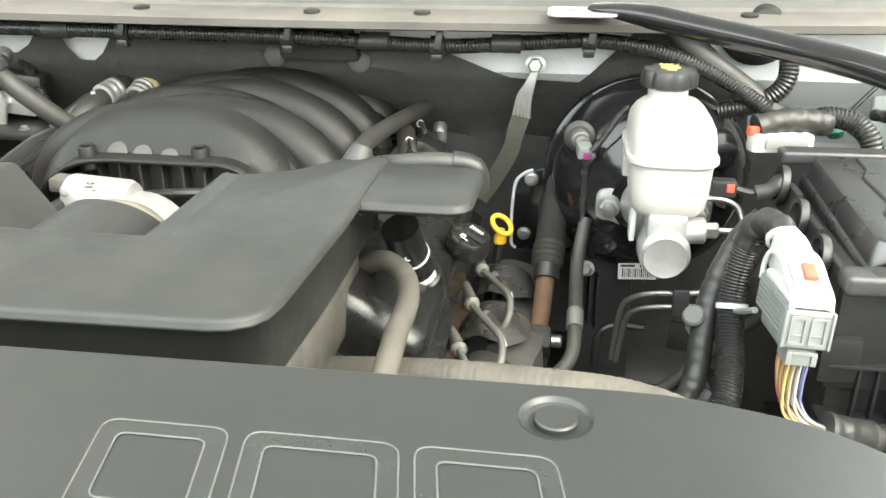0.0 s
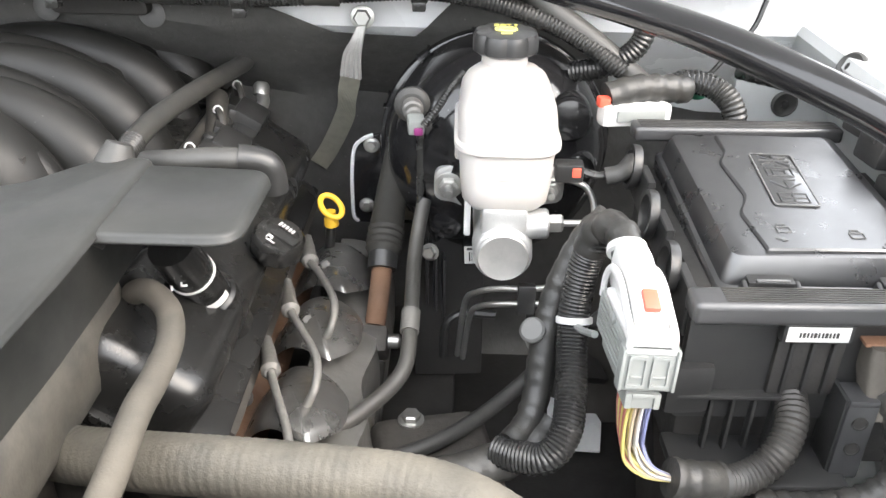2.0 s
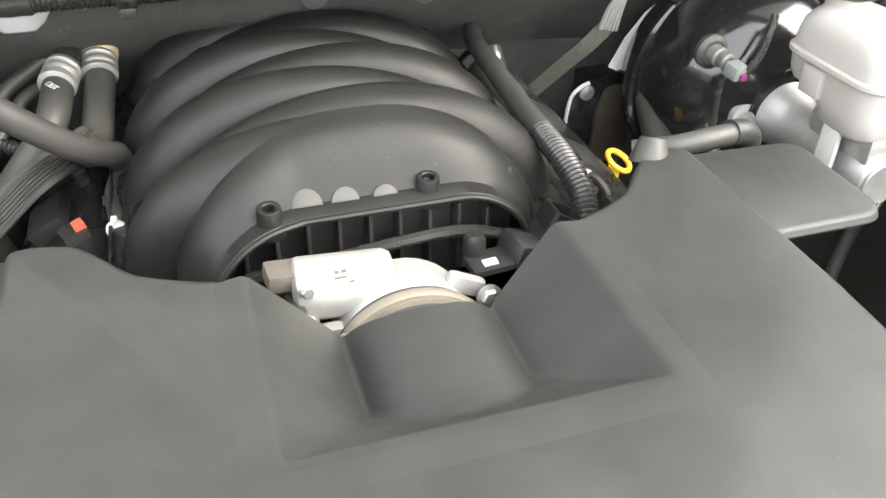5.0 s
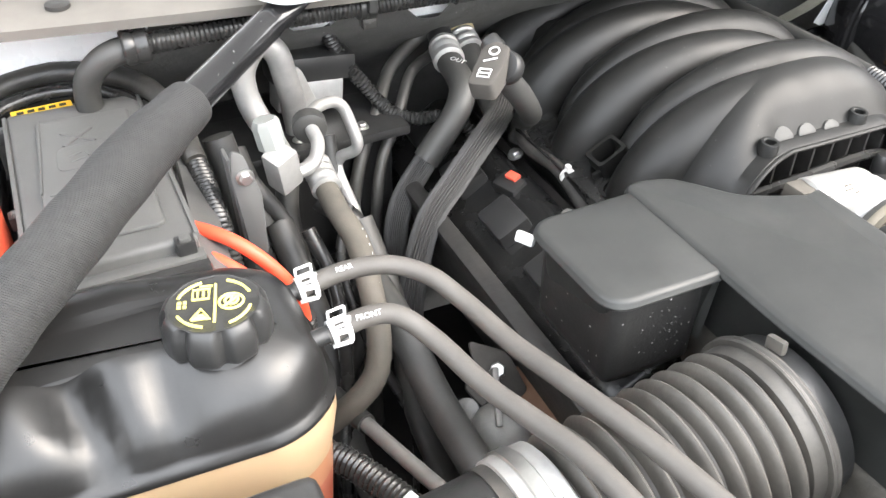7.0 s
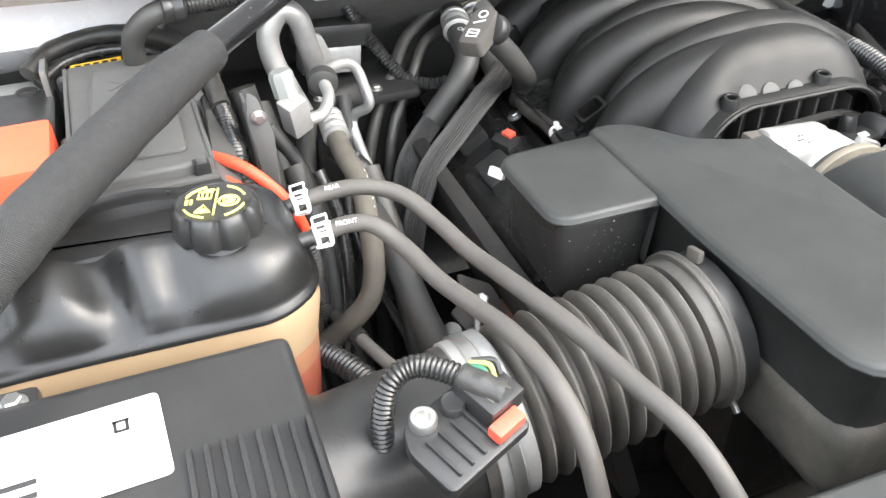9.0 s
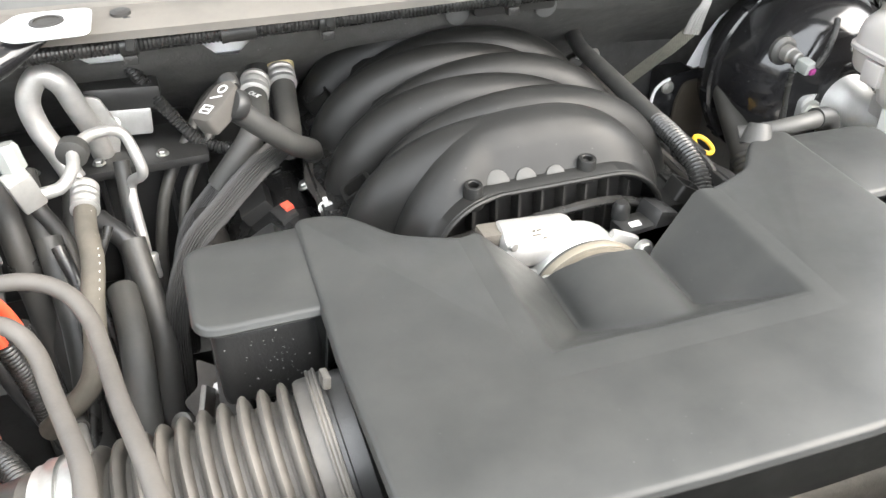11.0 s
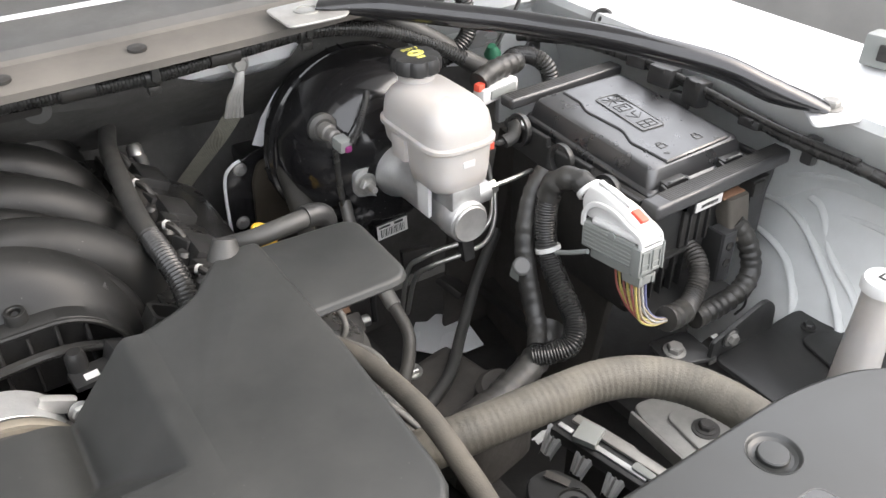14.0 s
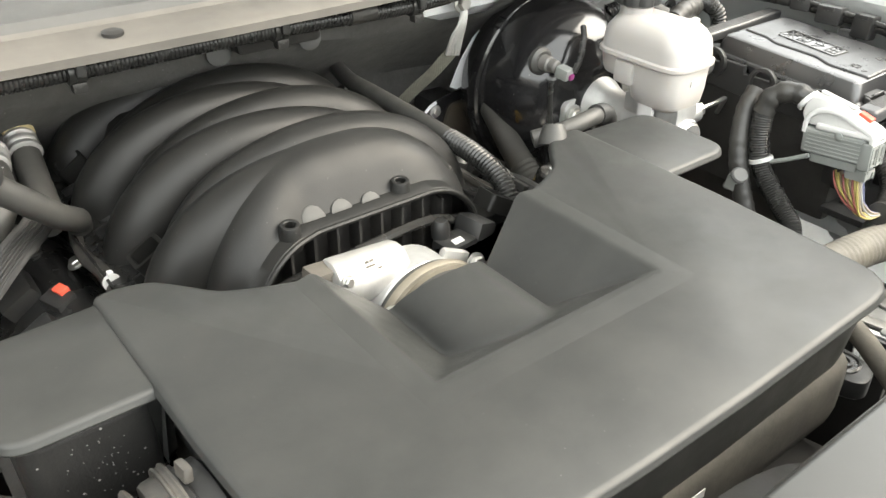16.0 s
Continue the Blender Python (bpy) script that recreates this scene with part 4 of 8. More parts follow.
part("tube", ribbed([(-0.455, -0.133, 1.090), (-0.470, -0.116, 1.093), (-0.487, -0.104, 1.092), (-0.504, -0.104, 1.082), (-0.513, -0.112, 1.055), (-0.515, -0.12, 1.02)], 0.0082, 0.0034, 0.0012), LOOM, sensor_run)
part("tape_end", wrapped([(-0.443, -0.143, 1.088), (-0.452, -0.135, 1.091), (-0.463, -0.123, 1.093)], 0.0088, 14, 0.006, 0.06, 6), TAPE, sensor_run, "crumpled tape end")
airbox = thing("air_filter_box", "black plastic air filter box with ribbed corner and white label", "air filter box", (-0.70, -0.20, 0.85))
part("lid", box((-0.7135, -0.183, 1.055), (0.322, 0.300, 0.064), 0.010, (0, 0, 0), 3, 0.985), BLACK, airbox)
part("lower_case", box((-0.7135, -0.183, 0.94), (0.31, 0.29, 0.17), 0.012, (0, 0, 0), 3), BLACK, airbox)
for k in range(8):
    part("rib", box((-0.6295 + 0.010 * k, -0.190, 1.0885), (0.0035, 0.145, 0.005), 0.001), BLACK, airbox)
place = Matrix.Translation((-0.712, -0.100, 1.0876)) @ Euler((0, 0, radians(3))).to_matrix().to_4x4()
label = part("label", plate(rounded([(-0.072, -0.034), (0.072, -0.034), (0.072, 0.034), (-0.072, 0.034)], 0.005), 0, 0.0008, 0.0002, place), PAPER, airbox, "white paper label")
bars("print", [(0.048, 0.018, 0.010, 0.002), (0.0445, 0.014, 0.002, 0.010), (0.0515, 0.014, 0.002, 0.010), (0.048, 0.010, 0.006, 0.002), (-0.03, -0.008, 0.06, 0.004), (-0.03, -0.018, 0.06, 0.004)], place @ Matrix.Translation((0, 0, 0.0005)), BLACK, label)
part("screw_ear", box((-0.728, -0.034, 1.072), (0.030, 0.030, 0.020), 0.006), BLACK, airbox)
part("screw", hexbolt((-0.728, -0.034, 1.081), (0, 0, 1), 0.006), STEEL, airbox)

# coolant tank with its cap and two return hoses
tank = thing("coolant_tank", "black-topped amber plastic coolant tank with screw cap", "coolant tank", (-0.66, 0.02, 0.85))
TANK = []
corners = rounded([(-0.905, 0.014, 0.05), (-0.70, 0.016), (-0.550, 0.012, 0.04), (-0.516, 0.040, 0.03), (-0.516, 0.124, 0.04), (-0.553, 0.152, 0.04), (-0.65, 0.150), (-0.905, 0.145, 0.05)], 0.03, 10)
for (x0, y0), (x1, y1) in zip(corners, corners[1:] + corners[:1]):
    n = max(1, int(math.hypot(x1 - x0, y1 - y0) / 0.008))
    TANK += [(x0 + (x1 - x0) * k / n, y0 + (y1 - y0) * k / n) for k in range(n)]


def swell(x, y):
    """Height of the moulded bulges of the tank's top over its shoulder, from 0 to 1."""
    w = x + 0.30 * (y - 0.08)
    dip = 0.95 * math.exp(-((w + 0.678) / 0.017) ** 2) + 0.75 * math.exp(-((w + 0.762) / 0.020) ** 2) + 0.7 * math.exp(-((w + 0.84) / 0.020) ** 2)
    front = 0.55 * math.exp(-((x + 0.618) / 0.015) ** 2) * max(0.0, min(1.0, (0.085 - y) / 0.05))
    return (dip + front) * max(0.25, min(1.0, (0.125 - y) / 0.06)) - 0.85 * max(0.0, min(1.0, (y - 0.04) / 0.08)) * max(0.35, min(1.0, -(x + 0.55) / 0.08))


def tank_ring(d, z, lift=0.0):
    """One level of the tank, with its moulded waists and swells."""
    out = []
    for x, y in offset(TANK, d):
        dip = swell(x, y)
        inward = 0.008 * dip * min(1.0, lift * 2) if y < 0.08 else 0.0
        out.append((x, y + inward, z - 0.020 * lift * dip - 0.05 * lift * max(0.0, -(x + 0.70))))
    return out


bm = add_rings(bmesh.new(), [tank_ring(0, 1.057), tank_ring(-0.003, 1.0575), tank_ring(-0.003, 1.062), tank_ring(0.001, 1.064), tank_ring(0.002, 1.070, 0.2), tank_ring(0.0040, 1.081, 0.4), tank_ring(0.0075, 1.091, 0.65), tank_ring(0.013, 1.099, 0.85), tank_ring(0.021, 1.1052, 0.95), tank_ring(0.031, 1.1100, 1), tank_ring(0.042, 1.1135, 0.95), tank_ring(0.050, 1.1148, 0.9)])
part("top_shell", bm, TANK_BLACK, tank, "bulging satin black top shell", 70)
bm = add_rings(bmesh.new(), [tank_ring(0.003, 1.008), tank_ring(-0.002, 1.04), tank_ring(-0.002, 1.0562)])
part("upper_band", bm, AMBER, tank, "stained amber translucent upper band", 60)
bm = add_rings(bmesh.new(), [tank_ring(0.004, 0.985), tank_ring(0.003, 1.008)])
part("level_band", bm, AMBER_ORANGE, tank, "orange band at the coolant level", 60)
bm = add_rings(bmesh.new(), [tank_ring(0.014, 0.88), tank_ring(0.008, 0.92), tank_ring(0.004, 0.985)])
part("lower_shell", bm, COOLANT_RED, tank, "translucent lower half tinted red by the coolant", 60)
part("filler_neck", lathe([(0.036, -0.004), (0.030, 0.002), (0.027, 0.012)], (-0.580, 0.067, 1.103), (0, 0, 1)), BLACK, tank)
bm = bmesh.new()
rings = []
for r, z in ((0.0275, -0.002), (0.0322, 0.000), (0.0336, 0.003), (0.0334, 0.013), (0.0324, 0.0190), (0.0306, 0.0228), (0.0286, 0.0249), (0.0272, 0.0252), (0.0262, 0.0246), (0.0130, 0.0246), (0.0015, 0.0246)):
    lobe = 0.115 if r > 0.0300 and z < 0.023 else (0.03 if z > 0.024 and r > 0.027 else 0.0)
    rings.append([(-0.580 + math.cos(a) * r * (1 - lobe * max(0.0, math.cos(8 * a + 0.6)) ** 2 * 1.1), 0.067 + math.sin(a) * r * (1 - lobe * max(0.0, math.cos(8 * a + 0.6)) ** 2 * 1.1), 1.1105 + z - 0.04 * math.sin(a) * r) for a in (2 * math.pi * k / 96 for k in range(96))])
tank_cap = part("cap", add_rings(bm, rings), BLACK, tank, "black lobed screw cap with yellow symbols", 35)
place = Matrix.Translation((-0.580, 0.0665, 1.1353)) @ Euler((radians(-2), 0, radians(-14))).to_matrix().to_4x4() @ Matrix.Scale(0.95, 4)


def strokes(name, lines, w, mat, parent):
    """Printed lines on a flat top."""
    bm = bmesh.new()
    for pts in lines:
        sweep(bm, [place @ Vector((x, y, 0.0003)) for x, y in pts], w, 6)
    return part(name, bm, mat, parent)


def arc(x, y, r, a0, a1):
    return [(x + r * math.cos(radians(a)), y + r * math.sin(radians(a))) for a in range(a0, a1 + 1, 10)]
strokes("can_symbol", [[(-0.013, 0.005), (-0.013, 0.015), (-0.002, 0.015)], [(-0.013, 0.005), (-0.003, 0.005), (-0.003, 0.013)], [(-0.010, 0.007), (-0.010, 0.013)], [(-0.0065, 0.007), (-0.0065, 0.013)], [(-0.009, 0.018), (-0.001, 0.018)]], 0.0008, YELLOW_PRINT, tank_cap)
strokes("triangle_symbol", [[(-0.013, -0.015), (-0.002, -0.015), (-0.0075, -0.005), (-0.013, -0.015)], [(-0.011, -0.0135), (-0.004, -0.0135)], [(-0.0095, -0.0115), (-0.0055, -0.0115)]], 0.0010, YELLOW_PRINT, tank_cap)
strokes("round_symbol", [arc(0.011, 0.0, 0.0075, 0, 360), arc(0.011, 0.001, 0.0040, 0, 360), [(0.006, -0.005), (0.016, 0.005)], [(0.011, -0.004), (0.011, 0.004)]], 0.0009, YELLOW_PRINT, tank_cap)
strokes("centre_line", [[(0.001, -0.019), (0.001, 0.019)]], 0.0009, YELLOW_PRINT, tank_cap)
strokes("ring_print", [arc(0, 0, 0.0235, 20, 70), arc(0, 0, 0.0235, 110, 160), arc(0, 0, 0.0235, 205, 255), arc(0, 0, 0.0235, 295, 345)], 0.0010, YELLOW_PRINT, tank_cap)
bars("print", [(-0.021, -0.001, 0.0025, 0.003), (-0.0175, -0.001, 0.002, 0.003), (-0.021, 0.003, 0.0025, 0.003), (-0.0175, 0.003, 0.002, 0.003)], place, YELLOW_PRINT, tank_cap)
for y in (0.113, 0.062):
    part("nipple", lathe([(0.0062, 0), (0.0062, 0.022), (0.0056, 0.024), (0.0056, 0.030)], (-0.535, y - 0.002, 1.087), (1, 0.05, 0.1), 20), BLACK, tank)


def hose_clamp(at, axis, r, label, mat=STEEL):
    """A spring band clamp with its two ears."""
    ob = thing("hose_clamp", label, "clamp", at, "spring hose clamps")
    u = Vector(axis).normalized()
    for s in (-0.0068, 0.0034):
        part("rail", hoop([(r, s), (r + 0.0012, s + 0.0004), (r + 0.0012, s + 0.0036), (r, s + 0.0040)], at, axis, 24), mat, ob)
    for k in range(5):
        a = radians(72 * k + 20)
        part("bridge", box(Vector(at) + Vector((0, math.sin(a) * (r + 0.0006), math.cos(a) * (r + 0.0006))), (0.0125, 0.0038, 0.0014), 0.0004, (-math.degrees(a), 0, 0)), mat, ob)
    for y, lean in ((0.0032, 14), (-0.0055, -10)):
        c = Vector(at) + Vector((0, y, r + 0.001))
        t = math.tan(radians(lean))
        loop = [c - u * 0.0058, c - u * 0.0058 + Vector((0, t * 0.006, 0.006)), c + u * 0.0058 + Vector((0, t * 0.006, 0.006)), c + u * 0.0058]
        bm = bmesh.new()
        for p, q in zip(loop, loop[1:] + loop[:1]):
            sweep(bm, [p, p.lerp(q, 0.5), q], 0.0010, 6)
        part("ear", bm, mat, ob)
    return ob


hose_clamp((-0.512, 0.112, 1.089), (1, 0.05, 0.1), 0.0083, "white spring clamp on the rear coolant hose", CONN_WHITE)
hose_clamp((-0.506, 0.061, 1.089), (1, 0.05, 0.1), 0.0083, "white spring clamp on the front coolant hose", CONN_WHITE)
for pts, word, at, yaw in (
        ([(-0.520, 0.112, 1.088), (-0.484, 0.114, 1.093), (-0.453, 0.107, 1.094), (-0.428, 0.091, 1.088), (-0.412, 0.062, 1.079), (-0.401, 0.014, 1.077), (-0.390, -0.040, 1.084), (-0.375, -0.100, 1.0875), (-0.362, -0.158, 1.086), (-0.345, -0.215, 1.075), (-0.33, -0.28, 1.03)], "REAR", (-0.4845, 0.1095, 1.0995), 3),
        ([(-0.514, 0.061, 1.088), (-0.487, 0.062, 1.0935), (-0.466, 0.056, 1.092), (-0.449, 0.034, 1.082), (-0.436, -0.010, 1.077), (-0.424, -0.050, 1.080), (-0.413, -0.090, 1.084), (-0.406, -0.140, 1.083), (-0.401, -0.18, 1.058), (-0.398, -0.22, 0.99)], "FRONT", (-0.4865, 0.0568, 1.0992), -2)):
    hose = thing("coolant_hose", "grey-brown rubber coolant hose with white printed word", "hose", pts[0], "coolant return hoses")
    part("hose", tube(pts, 0.0071, 16, 10), HEATER, hose)
    writing("print", word, Matrix.Translation(at) @ Euler((radians(34), 0, radians(yaw))).to_matrix().to_4x4(), 0.0054, WHITE_PRINT, hose)

# ---- passenger side: battery block, air conditioning lines, heater hoses ----
fusebox = thing("battery_junction_box", "black plastic battery junction box with yellow warning strip", "junction box", (-0.64, 0.22, 1.02))
part("lid", box((-0.628, 0.295, 1.096), (0.114, 0.252, 0.030), 0.005, (0, 0, 1), 3, 0.97), LID_GREY, fusebox)
part("body", box((-0.628, 0.295, 1.043), (0.128, 0.262, 0.080), 0.006, (0, 0, 1)), BLACK, fusebox)
panel = part("raised_panel", plate(rounded([(-0.668, 0.196), (-0.588, 0.194), (-0.586, 0.385), (-0.663, 0.385)], 0.007), 1.109, 1.1150, 0.0025), LID_GREY, fusebox, "raised panel with worn moulded marks")
part("panel_step", box((-0.627, 0.262, 1.1150), (0.066, 0.0022, 0.002), 0.0007, (0, 0, 3)), LID_GREY, panel)
part("panel_step", box((-0.6625, 0.325, 1.1148), (0.002, 0.12, 0.002), 0.0007, (0, 0, -3)), LID_GREY, panel)
for yaw in (40, -48):
    part("cross_mark", box((-0.632, 0.345, 1.1152), (0.034, 0.0035, 0.0018), 0.0006, (0, 0, yaw + 6)), LID_GREY, panel)
part("moulded_pad", plate(rounded([(-0.652, 0.292), (-0.612, 0.295), (-0.612, 0.334), (-0.650, 0.331)], 0.010), 1.1147, 1.1158, 0.0006), LID_GREY, panel)
bars("worn_print", [(-0.004, 0.003, 0.010, 0.002), (0.004, -0.002, 0.002, 0.008), (-0.006, -0.006, 0.012, 0.002)], Matrix.Translation((-0.632, 0.314, 1.1157)) @ Euler((0, 0, 0.4)).to_matrix().to_4x4(), GREY_PRINT, panel)
for s, x in ((-1, -0.6835), (1, -0.5735)):
    part("side_ridge", box((x, 0.295, 1.106), (0.004, 0.236, 0.012), 0.0015, (0, 12 * s, 1)), LID_GREY, fusebox)
strip = part("warning_strip", box((-0.656, 0.4315, 1.1030), (0.052, 0.010, 0.003), 0.001, (18, 0, 5)), YELLOW, fusebox, "yellow warning strip with unreadable print")
bars("strip_print", [(-0.018 + 0.009 * k, 0, 0.006, 0.003) for k in range(5)], Matrix.Translation((-0.656, 0.4312, 1.1046)) @ Euler((radians(18), 0, radians(5))).to_matrix().to_4x4(), BLACK, strip)
part("hinge_rail", box((-0.630, 0.4290, 1.098), (0.108, 0.016, 0.010), 0.003, (0, 0, 2)), LID_GREY, fusebox)
for x, y, z in ((-0.580, 0.172, 1.106), (-0.685, 0.262, 1.100), (-0.688, 0.400, 1.100)):
    latch = part("latch", box((x, y, z), (0.014, 0.012, 0.012), 0.002, (0, 0, 2)), BLACK, fusebox)
    part("latch_tongue", box((x, y - 0.002, z + 0.007), (0.008, 0.006, 0.004), 0.001, (0, 0, 2)), LID_GREY, latch)
part("side_flap", box((-0.556, 0.250, 1.082), (0.026, 0.25, 0.005), 0.002, (0, 34, -4)), LID_GREY, fusebox)
part("front_wall", box((-0.622, 0.156, 1.068), (0.112, 0.018, 0.060), 0.004, (-8, 0, 2)), BLACK, fusebox)
part("front_lip", box((-0.622, 0.166, 1.0985), (0.108, 0.012, 0.005), 0.002, (0, 0, 2)), LID_GREY, fusebox)
battery = thing("battery", "black battery with orange terminal cover", "battery", (-0.76, 0.25, 0.90))
part("case", box((-0.735, 0.27, 0.965), (0.26, 0.30, 0.17), 0.008), BLACK, battery)
part("terminal_cover", box((-0.765, 0.238, 1.068), (0.140, 0.095, 0.105), 0.005, (0, 0, 1), 2, 0.98), ORANGE, battery, "bright orange plastic terminal cover")
part("top_tray", box((-0.765, 0.36, 1.070), (0.13, 0.13, 0.04), 0.006), BLACK, battery)
for pts in ([(-0.590, 0.250, 1.080), (-0.566, 0.215, 1.088), (-0.545, 0.192, 1.086), (-0.527, 0.178, 1.072), (-0.513, 0.172, 1.052), (-0.502, 0.178, 1.020), (-0.497, 0.185, 0.985)], [(-0.600, 0.240, 1.066), (-0.580, 0.205, 1.078), (-0.560, 0.180, 1.080), (-0.541, 0.164, 1.068), (-0.526, 0.158, 1.046), (-0.515, 0.164, 1.012), (-0.510, 0.170, 0.98)]):
    lead = thing("battery_cable", "thick orange-red battery cable beside the junction box", "cable", pts[0], "battery cables")
    part("insulation", tube(pts, 0.0056, 12), ORANGE_CABLE, lead)
    end = Vector(pts[-1])
    part("lower_sleeve", ribbed([end + Vector((-0.0008, 0, 0.012)), end, end + Vector((0.004, 0.004, -0.04)), end + Vector((0.006, 0.01, -0.12))], 0.0095), LOOM, lead, "black corrugated sleeve")
solid("wiring_loom", ribbed([(-0.560, 0.390, 1.10), (-0.548, 0.335, 1.090), (-0.545, 0.28, 1.078), (-0.545, 0.23, 1.06), (-0.545, 0.19, 1.0)], 0.010), LOOM, "black corrugated loom beside the junction box", "wiring loom")
solid("wiring_loom", wrapped([(-0.722, 0.425, 1.106), (-0.700, 0.452, 1.116), (-0.660, 0.468, 1.120), (-0.620, 0.464, 1.120), (-0.575, 0.430, 1.118), (-0.552, 0.372, 1.112), (-0.546, 0.31, 1.09)], 0.0095, 14, 0.010, 0.04, 5), TAPE, "taped black loom arching behind the junction box", "wiring loom")
solid("wiring_loom", tube([(-0.715, 0.415, 1.098), (-0.685, 0.440, 1.108), (-0.640, 0.450, 1.110), (-0.596, 0.432, 1.108), (-0.566, 0.385, 1.102), (-0.556, 0.33, 1.08)], 0.006, 12), LOOM, "thin black loom arching behind the junction box", "wiring loom")
solid("rubber_hose", tube([(-0.563, 0.389, 1.166), (-0.588, 0.388, 1.163), (-0.606, 0.392, 1.150), (-0.615, 0.400, 1.130), (-0.616, 0.406, 1.10)], 0.0115, 16), RUBBER, "black rubber elbow at the junction box", "hose")
solid("hose_coupling", lathe([(0.0135, -0.012), (0.0155, -0.010), (0.0155, -0.003), (0.0140, -0.001), (0.0155, 0.002), (0.0155, 0.009), (0.0135, 0.011)], (-0.568, 0.388, 1.167), (1, 0, 0.03), 22), LOOM, "black coupling between loom and rubber elbow", "coupling")
bracket = thing("ground_bracket", "bare steel bracket with hole beside the battery", "bracket", (-0.76, 0.42, 1.08))
part("tab", plate(rounded([(-0.762, 0.395), (-0.704, 0.395), (-0.704, 0.45), (-0.762, 0.45)], 0.008), 1.085, 1.089, 0.001), STEEL, bracket)
part("upright", box((-0.706, 0.425, 1.097), (0.006, 0.05, 0.04), 0.001), STEEL, bracket)
part("hole_rim", lathe([(0.011, 0), (0.011, 0.002), (0.007, 0.002), (0.007, 0.0005)], (-0.728, 0.420, 1.089), (0, 0, 1), 20), DEEP, bracket)

ac = thing("air_conditioning_line", "pale aluminium air conditioning pipe with service port and rubber hose", "pipe", (-0.44, 0.33, 0.9))
part("looped_pipe", tube([(-0.450, 0.400, 1.020), (-0.462, 0.412, 1.050), (-0.473, 0.418, 1.080), (-0.475, 0.420, 1.112), (-0.458, 0.422, 1.136), (-0.440, 0.424, 1.124), (-0.431, 0.43, 1.09), (-0.423, 0.44, 1.054), (-0.42, 0.45, 1.01)], 0.0125, 16, 10), ALU_WHITE, ac)
part("service_port", box((-0.478, 0.288, 1.078), (0.024, 0.022, 0.040), 0.003, (10, -14, 25)), ALU_WHITE, ac, "square aluminium service port")
part("port_cap", lathe([(0.0125, 0), (0.0125, 0.022), (0.010, 0.026)], (-0.482, 0.298, 1.096), (-0.15, 0.15, 1), 8), CONN_GREY, ac, "grey port cap")
part("port_arm", tube([(-0.468, 0.292, 1.068), (-0.448, 0.300, 1.068), (-0.436, 0.318, 1.076), (-0.435, 0.338, 1.082)], 0.0065, 12), ALU_WHITE, ac)
part("grommet", lathe([(0.012, -0.008), (0.016, -0.006), (0.016, 0.006), (0.012, 0.008)], (-0.435, 0.345, 1.082), (0.2, 0.9, 0.1), 20), RUBBER, ac)
part("square_loop", tube([(-0.434, 0.352, 1.083), (-0.420, 0.372, 1.084), (-0.400, 0.386, 1.080), (-0.387, 0.389, 1.070), (-0.380, 0.383, 1.048), (-0.377, 0.379, 1.032), (-0.380, 0.382, 1.022), (-0.392, 0.394, 1.010), (-0.396, 0.390, 0.995), (-0.392, 0.35, 0.965), (-0.39, 0.315, 0.93)], 0.0062, 12, 10), ALU_WHITE, ac)
ferrule = part("ferrule", lathe([(0.0109, -0.002), (0.013, 0.0), (0.0144, 0.002), (0.0144, 0.007), (0.0128, 0.0085), (0.0124, 0.0105), (0.0143, 0.0125), (0.0143, 0.0165), (0.0126, 0.018), (0.0124, 0.02), (0.0143, 0.022), (0.0143, 0.027), (0.0128, 0.0285), (0.0126, 0.031), (0.0146, 0.0325), (0.0146, 0.0355), (0.0118, 0.037)], (-0.4335, 0.342, 1.0420), (-0.02, -0.95, -0.22), 32), ALU_WHITE, ac, "ribbed crimp ferrule", 50)
line_path = smooth_path([(-0.4335, 0.332, 1.0385), (-0.4345, 0.305, 1.0330), (-0.434, 0.278, 1.0270), (-0.430, 0.240, 1.0155), (-0.434, 0.200, 0.995), (-0.439, 0.170, 0.962), (-0.450, 0.154, 0.936), (-0.472, 0.150, 0.915), (-0.500, 0.160, 0.885)], 10)
hose = part("hose", tube([(-0.4335, 0.332, 1.0385), (-0.4345, 0.305, 1.0330), (-0.434, 0.278, 1.0270), (-0.430, 0.240, 1.0155), (-0.434, 0.200, 0.995), (-0.439, 0.170, 0.962), (-0.450, 0.154, 0.936), (-0.472, 0.150, 0.915), (-0.500, 0.160, 0.885)], 0.0112, 16), RUBBER_TAN, ac, "dusty brown rubber hose with printed line")
line_bm = bmesh.new()
for k in range(26):
    u = k / 25
    c = line_path[12 + 2 * k] + Vector((0.0076, -0.0036, 0.0072))
    if k % 9 != 7:
        bmesh.ops.create_cube(line_bm, size=1, matrix=Matrix.Translation(c) @ Euler((radians(10 + 40 * u), radians(42), radians(8))).to_matrix().to_4x4() @ Matrix.Diagonal((0.0011, 0.0024, 0.0004, 1)))
part("print_line", line_bm, WHITE_PRINT, hose, "white line of small unreadable print")
part("small_ferrule", lathe([(0.010, 0), (0.011, 0.002), (0.010, 0.009), (0.011, 0.011), (0.010, 0.018), (0.011, 0.020), (0.011, 0.027)], (-0.389, 0.325, 0.955), (0, -0.35, -1), 20), ALU, ac)
part("small_hose", tube([(-0.390, 0.317, 0.93), (-0.392, 0.30, 0.89), (-0.395, 0.28, 0.82)], 0.0105, 14), RUBBER, ac)
block = thing("expansion_valve", "aluminium expansion valve block with black cover", "valve block", (-0.385, 0.45, 1.02))
part("block", box((-0.398, 0.478, 1.050), (0.075, 0.03, 0.034), 0.004, (0, 6, 4)), ALU, block)
part("cover", box((-0.392, 0.480, 1.080), (0.095, 0.04, 0.030), 0.008, (0, 6, 4)), BLACK, block)
